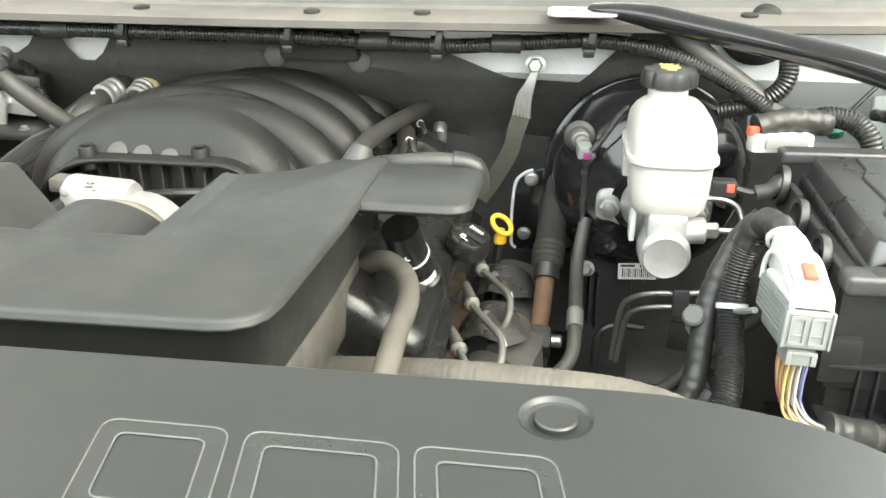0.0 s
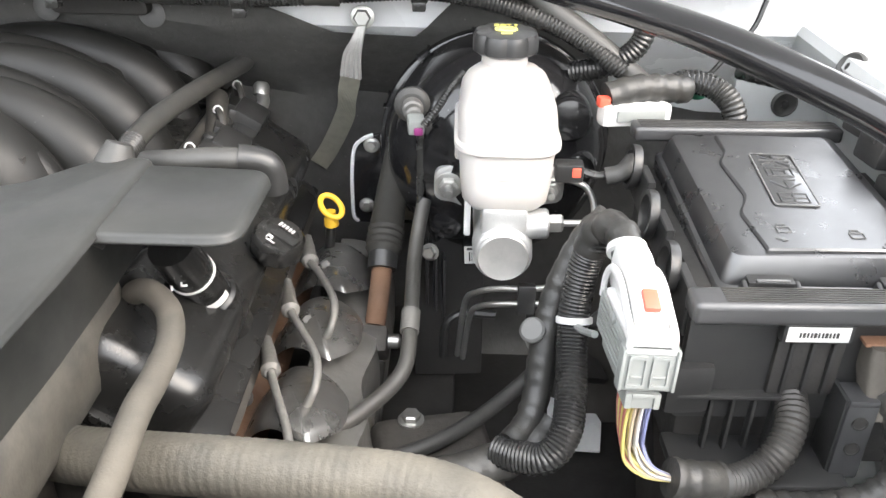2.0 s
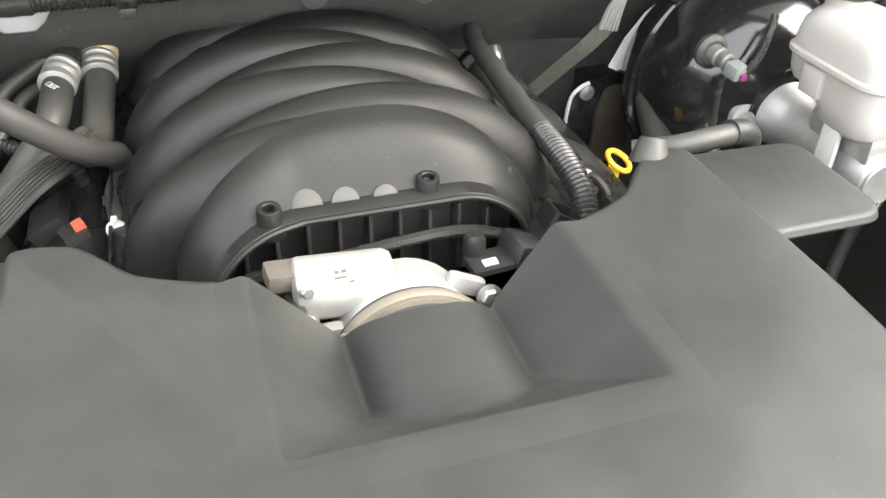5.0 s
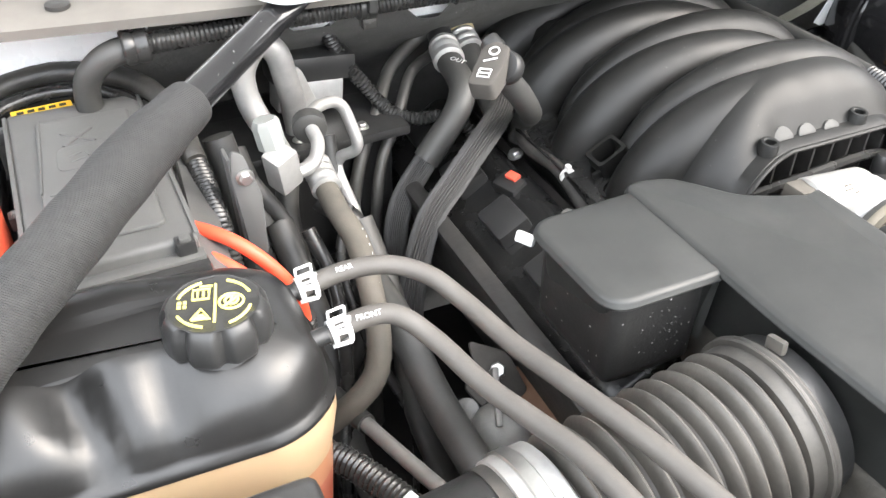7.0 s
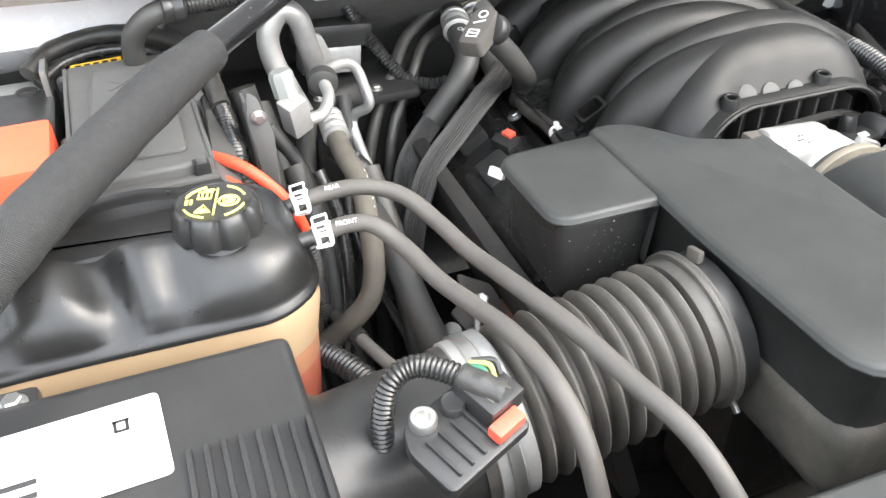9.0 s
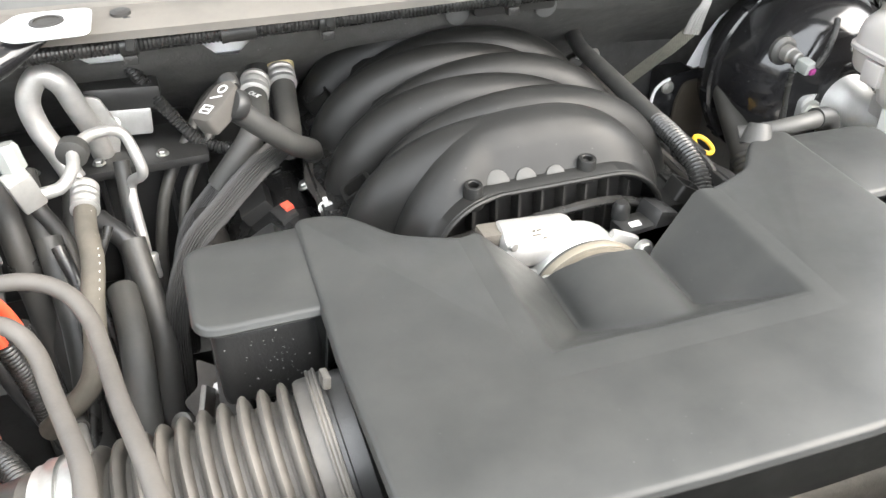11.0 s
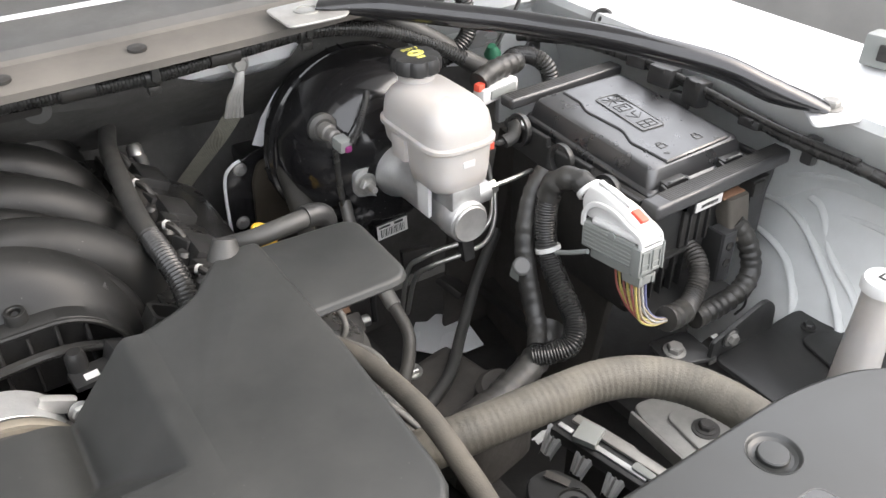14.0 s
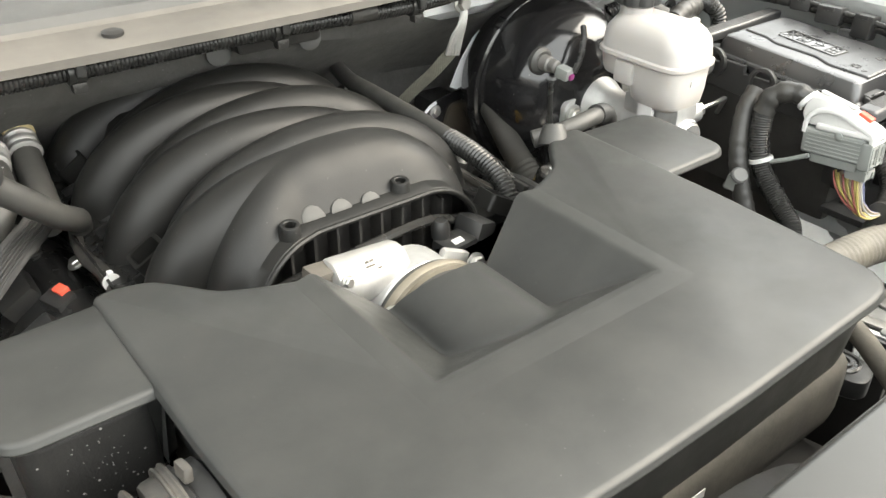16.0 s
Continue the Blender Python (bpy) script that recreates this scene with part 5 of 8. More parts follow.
part("fin", plate(rounded([(-0.43, 1.01), (-0.405, 1.01), (-0.395, 1.05), (-0.41, 1.09), (-0.44, 1.10)], 0.006), 0, 0.006, 0.001, on_wall(0.455)), ALU_WHITE, block)
part("bolt", hexbolt((-0.405, 0.462, 1.050), (0, -1, 0.3), 0.007), STEEL, block)

# steel heater pipes and hoses
solid("heater_pipe", tube([(-0.240, 0.505, 1.082), (-0.256, 0.510, 1.070), (-0.296, 0.490, 1.050), (-0.326, 0.455, 1.020), (-0.355, 0.430, 0.985), (-0.373, 0.412, 0.94), (-0.384, 0.395, 0.88), (-0.386, 0.38, 0.80)], 0.0075, 12), PIPE_GREY, "thin dull steel heater pipe", "pipe", "heater pipes")
solid("heater_pipe", tube([(-0.228, 0.495, 1.068), (-0.240, 0.498, 1.055), (-0.276, 0.475, 1.048), (-0.308, 0.440, 1.014), (-0.336, 0.420, 0.975), (-0.352, 0.40, 0.92), (-0.360, 0.38, 0.84)], 0.0065, 12), PIPE_GREY, "thin dull steel heater pipe", "pipe", "heater pipes")
outlet = thing("heater_hose", "black heater hose with ribbed ferrule and woven lower sleeve", "hose", (-0.25, 0.45, 0.9), "heater hoses")
part("fitting", lathe([(0.0125, 0), (0.0145, 0.004), (0.0145, 0.016), (0.0125, 0.02)], (-0.229, 0.502, 1.080), (-0.2, -0.95, -0.2), 20), BLACK, outlet)
part("ferrule", lathe([(0.0140, -0.001), (0.0172, 0.001), (0.0178, 0.006), (0.0155, 0.008), (0.0152, 0.010), (0.0178, 0.012), (0.0178, 0.017), (0.0155, 0.019), (0.0152, 0.021), (0.0180, 0.023), (0.0180, 0.030), (0.0150, 0.032)], (-0.234, 0.478, 1.074), (-0.2, -0.95, -0.2), 28), ALU_WHITE, outlet, "ribbed pale ferrule", 50)
part("hose", tube([(-0.239, 0.456, 1.068), (-0.243, 0.412, 1.058), (-0.252, 0.395, 1.045), (-0.268, 0.386, 1.027), (-0.30, 0.380, 0.992)], 0.0148, 16), RUBBER, outlet)
writing("print", "OUT", Matrix.Translation((-0.2410, 0.426, 1.0785)) @ Euler((radians(10), 0, radians(-60))).to_matrix().to_4x4(), 0.009, WHITE_PRINT, outlet)
part("sleeve", braided([(-0.280, 0.384, 1.014), (-0.30, 0.380, 0.991), (-0.34, 0.358, 0.955), (-0.36, 0.33, 0.90), (-0.37, 0.31, 0.82)], 0.0125, 38, 0.0005), BRAID, outlet, "woven protective sleeve")
inlet = thing("heater_hose", "black heater hose with yellowed quick connector and braided sleeve", "hose", (-0.20, 0.5, 0.9), "heater hoses")
part("connector", lathe([(0.0145, 0), (0.0175, 0.003), (0.0175, 0.014), (0.0155, 0.016), (0.018, 0.019), (0.018, 0.030), (0.016, 0.033)], (-0.199, 0.530, 1.084), (-0.05, -0.9, -0.35), 24), BRASS, inlet, "yellowed plastic quick connector")
part("ferrule", lathe([(0.0140, -0.001), (0.0170, 0.001), (0.0176, 0.005), (0.0155, 0.007), (0.0153, 0.009), (0.0176, 0.011), (0.0176, 0.016), (0.0155, 0.018), (0.0178, 0.020), (0.0178, 0.025), (0.0150, 0.027)], (-0.201, 0.499, 1.072), (-0.05, -0.9, -0.35), 28), ALU_WHITE, inlet, "ribbed pale ferrule", 50)
part("hose", tube([(-0.202, 0.480, 1.063), (-0.206, 0.44, 1.047), (-0.210, 0.40, 1.034), (-0.218, 0.368, 1.034)], 0.0150, 16), RUBBER, inlet)
part("sleeve", braided([(-0.214, 0.372, 1.046), (-0.236, 0.345, 1.043), (-0.262, 0.325, 1.035), (-0.298, 0.308, 1.010), (-0.34, 0.288, 0.975), (-0.37, 0.26, 0.91), (-0.38, 0.24, 0.82)], 0.0128, 30, 0.0008), BRAID, inlet, "wide braided sleeve")
sens = thing("purge_valve", "dark grey valve with white printed marks on a bent hose", "valve", (-0.284, 0.27, 1.12))
place = Matrix.Translation((-0.2840, 0.272, 1.1400)) @ Euler((radians(24), radians(-6), radians(-50))).to_matrix().to_4x4()
part("body", plate(rounded([(-0.013, -0.026), (0.011, -0.026), (0.014, -0.004), (0.013, 0.022), (-0.004, 0.028), (-0.014, 0.018)], 0.005), -0.011, 0.011, 0.003, place), DIRTY_GREY, sens, "dark grey moulded body")
part("collar", lathe([(0.0135, -0.006), (0.0150, -0.004), (0.0150, 0.006), (0.0135, 0.008)], place @ Vector((0.010, 0.010, -0.004)), (0.7, 0.35, -0.5), 22), BLACK, sens)
part("nose", lathe([(0.008, 0), (0.010, 0.003), (0.010, 0.014), (0.006, 0.017)], place @ Vector((-0.002, 0.024, 0.0)), (-0.2, 0.8, 0.3), 20), BLACK, sens)
bm = bmesh.new()
circle = [(0.0045 * math.cos(a), 0.014 + 0.0045 * math.sin(a)) for a in (2 * math.pi * k / 20 for k in range(21))]
for pts in (circle, [(-0.006, 0.001), (0.006, 0.006)], [(-0.006, -0.008), (0.005, -0.008), (0.005, -0.017), (-0.006, -0.017), (-0.006, -0.008)], [(-0.006, -0.0125), (0.005, -0.0125)]):
    sweep(bm, [place @ Vector((x, y, 0.0112)) for x, y in pts], 0.0009, 6)
part("print", bm, WHITE_PRINT, sens, "white printed symbols")
part("tail_hose", tube([(-0.272, 0.280, 1.134), (-0.245, 0.289, 1.104), (-0.217, 0.311, 1.069), (-0.198, 0.338, 1.046), (-0.191, 0.36, 1.030), (-0.190, 0.372, 1.0)], 0.0120, 16), RUBBER, sens, "bent black rubber hose")
solid("wiring_loom", ribbed([(-0.375, 0.475, 1.120), (-0.359, 0.475, 1.086), (-0.34, 0.462, 1.056), (-0.315, 0.448, 1.024), (-0.285, 0.435, 1.012), (-0.262, 0.425, 1.016), (-0.24, 0.41, 1.010), (-0.225, 0.39, 0.97)], 0.0085), LOOM, "shiny black corrugated loom sagging below the firewall", "wiring loom")
solid("wiring_loom", tube([(-0.192, 0.372, 1.012), (-0.200, 0.33, 1.010), (-0.196, 0.285, 1.012), (-0.196, 0.25, 1.005), (-0.20, 0.20, 0.99), (-0.21, 0.12, 0.97)], 0.0075, 12), LOOM_DUSTY, "dusty wiring along the fuel rail", "wiring loom")
clip = thing("injector_plug", "black injector plug with red lock clip", "connector", (-0.235, 0.31, 0.97))
part("body", box((-0.235, 0.306, 0.982), (0.022, 0.030, 0.022), 0.003, (0, -15, 20)), BLACK, clip)
part("lock", box((-0.232, 0.308, 0.995), (0.010, 0.014, 0.006), 0.001, (0, -15, 20)), RED, clip, "red lock clip")
for pos in ((-0.196, 0.262, 1.014),):
    part_thing = thing("cable_tie", "white plastic cable tie round the wiring", "cable tie", pos, "white cable ties")
    part("band", lathe([(0.0076, -0.0018), (0.0084, -0.0014), (0.0084, 0.0014), (0.0076, 0.0018)], pos, (0, 1, 0), 20), CONN_WHITE, part_thing)
    part("head", box((pos[0], pos[1], pos[2] + 0.0095), (0.005, 0.006, 0.005), 0.001), CONN_WHITE, part_thing)
solid("heat_shield", box((-0.30, 0.15, 0.90), (0.02, 0.46, 0.17), 0.008, (0, -18, 0)), DEEP, "large dark dusty flat shield below the heater hoses", "shield")
gen = thing("alternator", "grimy cast aluminium alternator housing low beside the engine", "alternator", (-0.345, 0.10, 0.86))
part("housing", lathe([(0.020, -0.03), (0.027, -0.02), (0.029, 0.0), (0.029, 0.026), (0.026, 0.034), (0.018, 0.039), (0.007, 0.041)], (-0.347, 0.105, 0.862), (-0.4, -0.5, 0.7), 28), IRON_PALE, gen)
part("fin", box((-0.352, 0.112, 0.905), (0.006, 0.052, 0.034), 0.002, (38, 0, -20)), IRON_PALE, gen)
part("lug", lathe([(0.010, 0), (0.011, 0.002), (0.011, 0.012), (0.005, 0.014)], (-0.372, 0.125, 0.885), (-0.4, -0.5, 0.7), 18), IRON_PALE, gen)
part("bracket", plate(rounded([(-0.030, -0.02), (0.012, -0.028), (0.026, 0.01), (0.008, 0.045), (-0.008, 0.022), (-0.028, 0.02)], 0.006), 0, 0.006, 0.0015, Matrix.Translation((-0.338, 0.135, 0.90)) @ Euler((radians(35), radians(-20), 0.4)).to_matrix().to_4x4()), IRON, gen)
part("bracket_bolt", hexbolt((-0.335, 0.14, 0.906), (-0.3, -0.5, 0.8), 0.007), STEEL, gen)
part("rust_plate", box((-0.318, 0.09, 0.885), (0.05, 0.11, 0.008), 0.002, (0, -25, 8)), RUST, gen, "rust-brown bracket plate")
rod = thing("coolant_tube", "bare steel tube with rubber end between tank and bellows", "tube", (-0.468, 0.137, 0.90))
part("tube", tube([(-0.4680, 0.1370, 0.902), (-0.4560, 0.0830, 0.913), (-0.4435, 0.0280, 0.925), (-0.438, 0.004, 0.93)], 0.0066, 14), STEEL_DULL, rod)
part("rubber_end", tube([(-0.480, 0.185, 0.895), (-0.474, 0.160, 0.8975), (-0.4672, 0.1335, 0.9028)], 0.0092, 14), RUBBER, rod, "black rubber hose end")
low = thing("wiring_loom", "black corrugated loom with white clip low beside the bellows", "wiring loom", (-0.50, 0.05, 0.96))
part("tube", ribbed([(-0.535, 0.09, 0.955), (-0.512, 0.060, 0.962), (-0.495, 0.030, 0.962), (-0.478, -0.004, 0.957), (-0.470, -0.03, 0.94)], 0.0115), LOOM, low)
part("clip", box((-0.4790, -0.006, 0.966), (0.010, 0.026, 0.012), 0.002, (10, 0, 24)), CONN_WHITE, low, "white plastic clip")
solid("coolant_hose", tube([(-0.415, 0.26, 0.96), (-0.408, 0.20, 0.945), (-0.406, 0.150, 0.925), (-0.405, 0.105, 0.915), (-0.405, 0.055, 0.915), (-0.400, 0.01, 0.90), (-0.39, -0.04, 0.86)], 0.0155, 18), RUBBER, "thick black rubber hose low beside the bellows", "hose")
for x, y, z in ((-0.40, 0.20, 0.84), (-0.48, 0.20, 0.86), (-0.50, 0.28, 0.9)):
    solid("rubber_pipe", tube([(x, y + 0.12, z + 0.14), (x + 0.012, y + 0.05, z + 0.06), (x + 0.01, y, z - 0.02), (x + 0.03, y - 0.06, z - 0.12)], 0.014, 14), RUBBER, "dark rubber pipe low in the bay", "hose", "low rubber pipes")
brace = thing("upright_bracket", "pale upright sheet metal bracket beside the refrigerant lines", "bracket", (-0.516, 0.26, 0.95))
outline = rounded([(-0.522, 1.030), (-0.508, 1.025), (-0.507, 1.085), (-0.518, 1.125), (-0.527, 1.130), (-0.530, 1.105)], 0.004)
part("strip", plate(outline, 0, 0.003, 0.0008, on_wall(0.248) @ Matrix.Rotation(0.0, 4, "Z")), GREY_PRINT, brace)
part("folded_edge", box((-0.5265, 0.260, 1.07), (0.003, 0.022, 0.10), 0.001, (0, -3, 0)), GREY_PRINT, brace)
part("fixing", hexbolt((-0.519, 0.244, 1.105), (0, -1, 0), 0.005), STEEL, brace)
solid("mounting_bracket", plate(rounded([(-0.60, 0.90), (-0.555, 0.88), (-0.535, 0.98), (-0.56, 1.10), (-0.60, 1.11)], 0.01), 0, 0.004, 0.001, on_wall(0.345)), ALU_WHITE, "pale painted steel bracket beside the junction box", "bracket")

random.seed(12)
for k in range(9):
    x, y = -0.40 - 0.016 * k, 0.36 - 0.022 * (k * 5 % 7)
    bend = random.uniform(-0.03, 0.03)
    r = random.choice((0.005, 0.007, 0.009, 0.012))
    solid("rubber_pipe", tube([(x, y + 0.05, 1.03 - 0.015 * (k % 3)), (x + bend, y + 0.02, 0.97), (x + bend * 0.5, y - 0.02, 0.90), (x - bend, y - 0.05, 0.80), (x - bend, y - 0.06, 0.70)], r, 12), (RUBBER, LOOM, BLACK)[k % 3], "dark rubber pipe low in the bay", "hose", "low rubber pipes")
frame_ = thing("heater_housing", "black moulded heater housing low on the bulkhead", "housing", (-0.45, 0.45, 0.75))
part("case", box((-0.46, 0.50, 0.93), (0.30, 0.12, 0.18), 0.02, (0, 0, 2), 3), BLACK, frame_)
part("flange", box((-0.46, 0.455, 1.015), (0.31, 0.10, 0.012), 0.004, (0, 0, 2)), BLACK, frame_)
for k in range(4):
    part("rib", box((-0.58 + 0.075 * k, 0.437, 0.93), (0.006, 0.010, 0.16), 0.002, (0, 0, 2)), BLACK, frame_)
    part("screw", hexbolt((-0.565 + 0.07 * k, 0.425, 1.022), (0, 0, 1), 0.005), STEEL, frame_)
post = thing("shock_mount", "dusty black strut with crimped sleeve beside the junction box", "strut", (-0.50, 0.30, 0.70))
part("tube", tube([(-0.520, 0.345, 1.09), (-0.512, 0.325, 1.03), (-0.505, 0.30, 0.95), (-0.50, 0.28, 0.80)], 0.014, 16), RUBBER, post)
part("sleeve", lathe([(0.0150, 0), (0.0165, 0.002), (0.0165, 0.03), (0.0150, 0.032)], (-0.508, 0.312, 0.985), (0.1, -0.3, -1), 20), LOOM, post)

# ---- cowl braces, left and right ----
for s in (-1, 1):
    brace = thing("cowl_brace", "gloss black tubular brace " + ("partly wrapped in woven sleeve" if s < 0 else "from the cowl to the fender"), "brace", (s * 0.46, 0.30, 1.2), "cowl braces")
    if s > 0:
        pts = [(0.44, 0.362, 1.216), (0.50, 0.322, 1.211), (0.56, 0.270, 1.205), (0.62, 0.210, 1.200), (0.668, 0.142, 1.197), (0.705, 0.090, 1.190), (0.752, 0.036, 1.176), (0.795, -0.004, 1.152), (0.838, -0.036, 1.136)]
    else:
        pts = [(0.437, 0.350, 1.204), (0.468, 0.326, 1.192), (0.508, 0.288, 1.184), (0.553, 0.236, 1.180), (0.595, 0.194, 1.172), (0.650, 0.133, 1.158), (0.695, 0.082, 1.146), (0.729, 0.038, 1.136), (0.752, 0.000, 1.130), (0.790, -0.028, 1.129), (0.84, -0.038, 1.134)]
    path = smooth_path([(s * x, y, z) for x, y, z in pts], 8)
    radii = [0.0135] * len(path)
    for k in range(8):
        radii[k] = radii[-1 - k] = 0.0135 + 0.0008 * (7 - k)
    bm = bmesh.new()
    sweep(bm, path, radii, 18)
    for v in bm.verts:
        d = min(range(len(path)), key=lambda k: (path[k] - v.co).length_squared)
        f = max(0, 8 - d, 8 - (len(path) - 1 - d)) / 8
        v.co.z = path[d].z + (v.co.z - path[d].z) * (1 - 0.75 * f)
    part("tube", bm, GLOSS, brace)
    part("end_plate", plate(rounded([(s * x, y) for x, y in ((0.80, -0.055), (0.86, -0.075), (0.885, -0.03), (0.84, -0.008))][::s], 0.012), 1.126, 1.131, 0.0015), WHITE, brace)
    part("cowl_plate", plate(rounded([(s * x, y) for x, y in ((0.385, 0.318), (0.455, 0.318), (0.475, 0.345), (0.455, 0.392), (0.385, 0.388))][::s], 0.012), 1.2085, 1.2125, 0.0015), WHITE if s < 0 else ALU_WHITE, brace, "white mounting plate on the cowl")
    part("mount_hole", lathe([(0.016, 0), (0.016, 0.0015), (0.012, 0.0018), (0.012, 0.0005)], (s * 0.425, 0.358, 1.2125), (0, 0, 1), 24), DEEP if s < 0 else STEEL, brace)
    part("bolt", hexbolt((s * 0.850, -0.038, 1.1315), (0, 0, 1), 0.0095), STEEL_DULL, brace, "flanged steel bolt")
    if s < 0:
        path = smooth_path([(-0.551, 0.238, 1.180), (-0.595, 0.194, 1.172), (-0.650, 0.133, 1.158), (-0.695, 0.082, 1.146), (-0.729, 0.038, 1.136), (-0.752, 0.000, 1.131), (-0.788, -0.026, 1.130)], 12)
        bm = bmesh.new()
        sweep(bm, path, [min(0.0216, 0.0180 + 0.0003 * k) + 0.0004 * math.sin(k * 0.9) for k in range(len(path))], 24)
        part("sleeve", bm, SLEEVE, brace, "black woven textile sleeve")
for x, y in ((0.905, -0.085), (0.925, -0.13)):
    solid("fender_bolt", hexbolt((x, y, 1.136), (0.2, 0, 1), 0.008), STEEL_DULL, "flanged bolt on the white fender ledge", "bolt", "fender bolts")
bump = thing("hood_bumper", "small grey hood stop block on the fender ledge", "hood stop", (0.955, -0.03, 1.15))
part("block", box((0.955, -0.03, 1.170), (0.035, 0.05, 0.036), 0.004, (0, 5, 10)), CONN_GREY, bump)
part("slot", box((0.938, -0.04, 1.172), (0.006, 0.026, 0.018), 0.002, (0, 5, 10)), DEEP, bump)

# loom along the cowl with its clips
run = thing("cowl_loom", "long black corrugated loom clipped below the cowl", "wiring loom", (0, 0.39, 1.17))
part("tube", ribbed([(-0.566, 0.388, 1.167), (-0.47, 0.388, 1.170), (-0.36, 0.385, 1.172), (-0.157, 0.384, 1.171), (0.06, 0.392, 1.168), (0.249, 0.402, 1.160), (0.36, 0.404, 1.166), (0.436, 0.402, 1.171), (0.50, 0.398, 1.165), (0.56, 0.392, 1.148), (0.61, 0.385, 1.125), (0.65, 0.37, 1.10)], 0.0098, 0.0042, 0.0011, 14), LOOM, run)
for x0, y0, z0 in ((-0.25, 0.3845, 1.1715), (0.17, 0.398, 1.1645), (0.335, 0.4035, 1.1645)):
    part("tape_joint", wrapped([(x0 - 0.018, y0 - 0.001, z0), (x0, y0, z0), (x0 + 0.018, y0 + 0.0006, z0)], 0.0112, 14, 0.008, 0.05, 4), TAPE, run, "black tape joint")
for x, y, z in ((-0.36, 0.385, 1.172), (-0.157, 0.384, 1.171), (0.06, 0.392, 1.168), (0.249, 0.402, 1.160), (0.436, 0.402, 1.171)):
    c = thing("loom_clip", "black plastic clip that holds the cowl loom", "clip", (x, y, z), "cowl loom clips")
    part("band", lathe([(0.0105, -0.009), (0.0125, -0.008), (0.0125, -0.002), (0.0115, -0.001), (0.0115, 0.001), (0.0125, 0.002), (0.0125, 0.008), (0.0105, 0.009)], (x, y, z), (1, 0.03, 0), 20), LOOM, c)
    part("arm", box((x + 0.004, y - 0.012, z + 0.014), (0.009, 0.006, 0.034), 0.002, (-10, 8, 0)), LOOM, c)
    part("foot", box((x, y - 0.006, z - 0.014), (0.014, 0.012, 0.010), 0.002), LOOM, c)
solid("wiring_loom", ribbed([(0.655, 0.40, 1.195), (0.668, 0.395, 1.165), (0.667, 0.385, 1.13), (0.64, 0.385, 1.105), (0.60, 0.40, 1.09)], 0.012), LOOM, "short corrugated loom hanging from the cowl", "wiring loom")
solid("rubber_hose", tube([(0.52, 0.425, 1.20), (0.56, 0.405, 1.165), (0.62, 0.39, 1.125), (0.66, 0.38, 1.095), (0.69, 0.35, 1.075)], 0.0125, 14), RUBBER, "black vacuum hose passing over the brake booster", "hose")
solid("harness_boot", lathe([(0.048, 0), (0.050, 0.006), (0.040, 0.016), (0.028, 0.024), (0.020, 0.05)], (0.645, 0.470, 1.185), (0, -1, 0.1), 28), BLACK, "round black rubber harness boot in the bulkhead", "grommet")
bm = plate(rounded([(0.03, 1.13), (0.14, 1.13), (0.125, 1.19), (0.03, 1.20)], 0.01), 0, 0.02, 0.004, on_wall(0.455))
solid("bracket_shadow_panel", bm, DEEP, "black stamped bracket behind the cowl loom", "bracket")

# ---- brake booster, master cylinder, reservoir ----
booster = thing("brake_booster", "gloss black round brake booster on the bulkhead", "brake booster", (0.523, 0.42, 0.86))
shell = part("front_shell", lathe([(0.030, 0.088), (0.050, 0.086), (0.062, 0.078), (0.078, 0.074), (0.086, 0.071), (0.100, 0.058), (0.114, 0.040), (0.1215, 0.018), (0.1255, -0.022), (0.1245, -0.034)], (0.523, 0.418, 0.995), (0, -1, 0.02), 72), GLOSS, booster, angle=30)
part("rear_shell", lathe([(0.120, -0.020), (0.1285, -0.022), (0.1300, -0.025), (0.1295, -0.029), (0.1340, -0.031), (0.1350, -0.035), (0.1350, -0.045), (0.129, -0.050), (0.122, -0.075), (0.108, -0.094), (0.088, -0.098)], (0.523, 0.418, 0.9865), (0, -1, 0.02), 72), GLOSS, booster, angle=30)
for k in range(12):
    a = 2 * math.pi * (k + 0.3) / 12
    part("crimp", box((0.523 + 0.1325 * math.cos(a), 0.456, 0.9865 + 0.1325 * math.sin(a)), (0.006, 0.012, 0.016), 0.002, (0, -math.degrees(a), 0)), GLOSS, booster)
for x, z, r in ((0.595, 1.055, 0.026), (0.610, 1.0, 0.02), (0.470, 0.93, 0.02)):
    part("boss", lathe([(r, -0.02), (r * 0.95, 0.008), (r * 0.8, 0.014), (r * 0.3, 0.016)], (x, 0.356, z), (0, -1, 0.1), 28), GLOSS, booster)
part("pull_ridge", tube([(0.452, 0.372, 1.07), (0.44, 0.366, 1.01), (0.447, 0.362, 0.95), (0.458, 0.366, 0.90)], 0.006, 10), GLOSS, booster)
place = on_wall(0.3470) @ Matrix.Translation((0.515, 0.892, 0)) @ Euler((0, 0, radians(3))).to_matrix().to_4x4()
tag = bars("label", [(0, 0, 0.048, 0.022)], place, PAPER, booster, "white barcode label")
bars("barcode", [(-0.018 + 0.0026 * k, -0.002, 0.0008 + 0.0009 * (k % 3 == 0), 0.012) for k in range(15)] + [(-0.012, 0.008, 0.018, 0.003), (0.010, 0.008, 0.014, 0.004)], place @ Matrix.Translation((0, 0, 0.0004)), BLACK, tag)
part("label_backing", box((0.515, 0.3595, 0.892), (0.052, 0.024, 0.028), 0.003, (0, -3, 0)), GLOSS, booster)
vac = thing("booster_sensor", "grey vacuum sensor with pale plug in the brake booster", "sensor", (0.437, 0.33, 1.05))
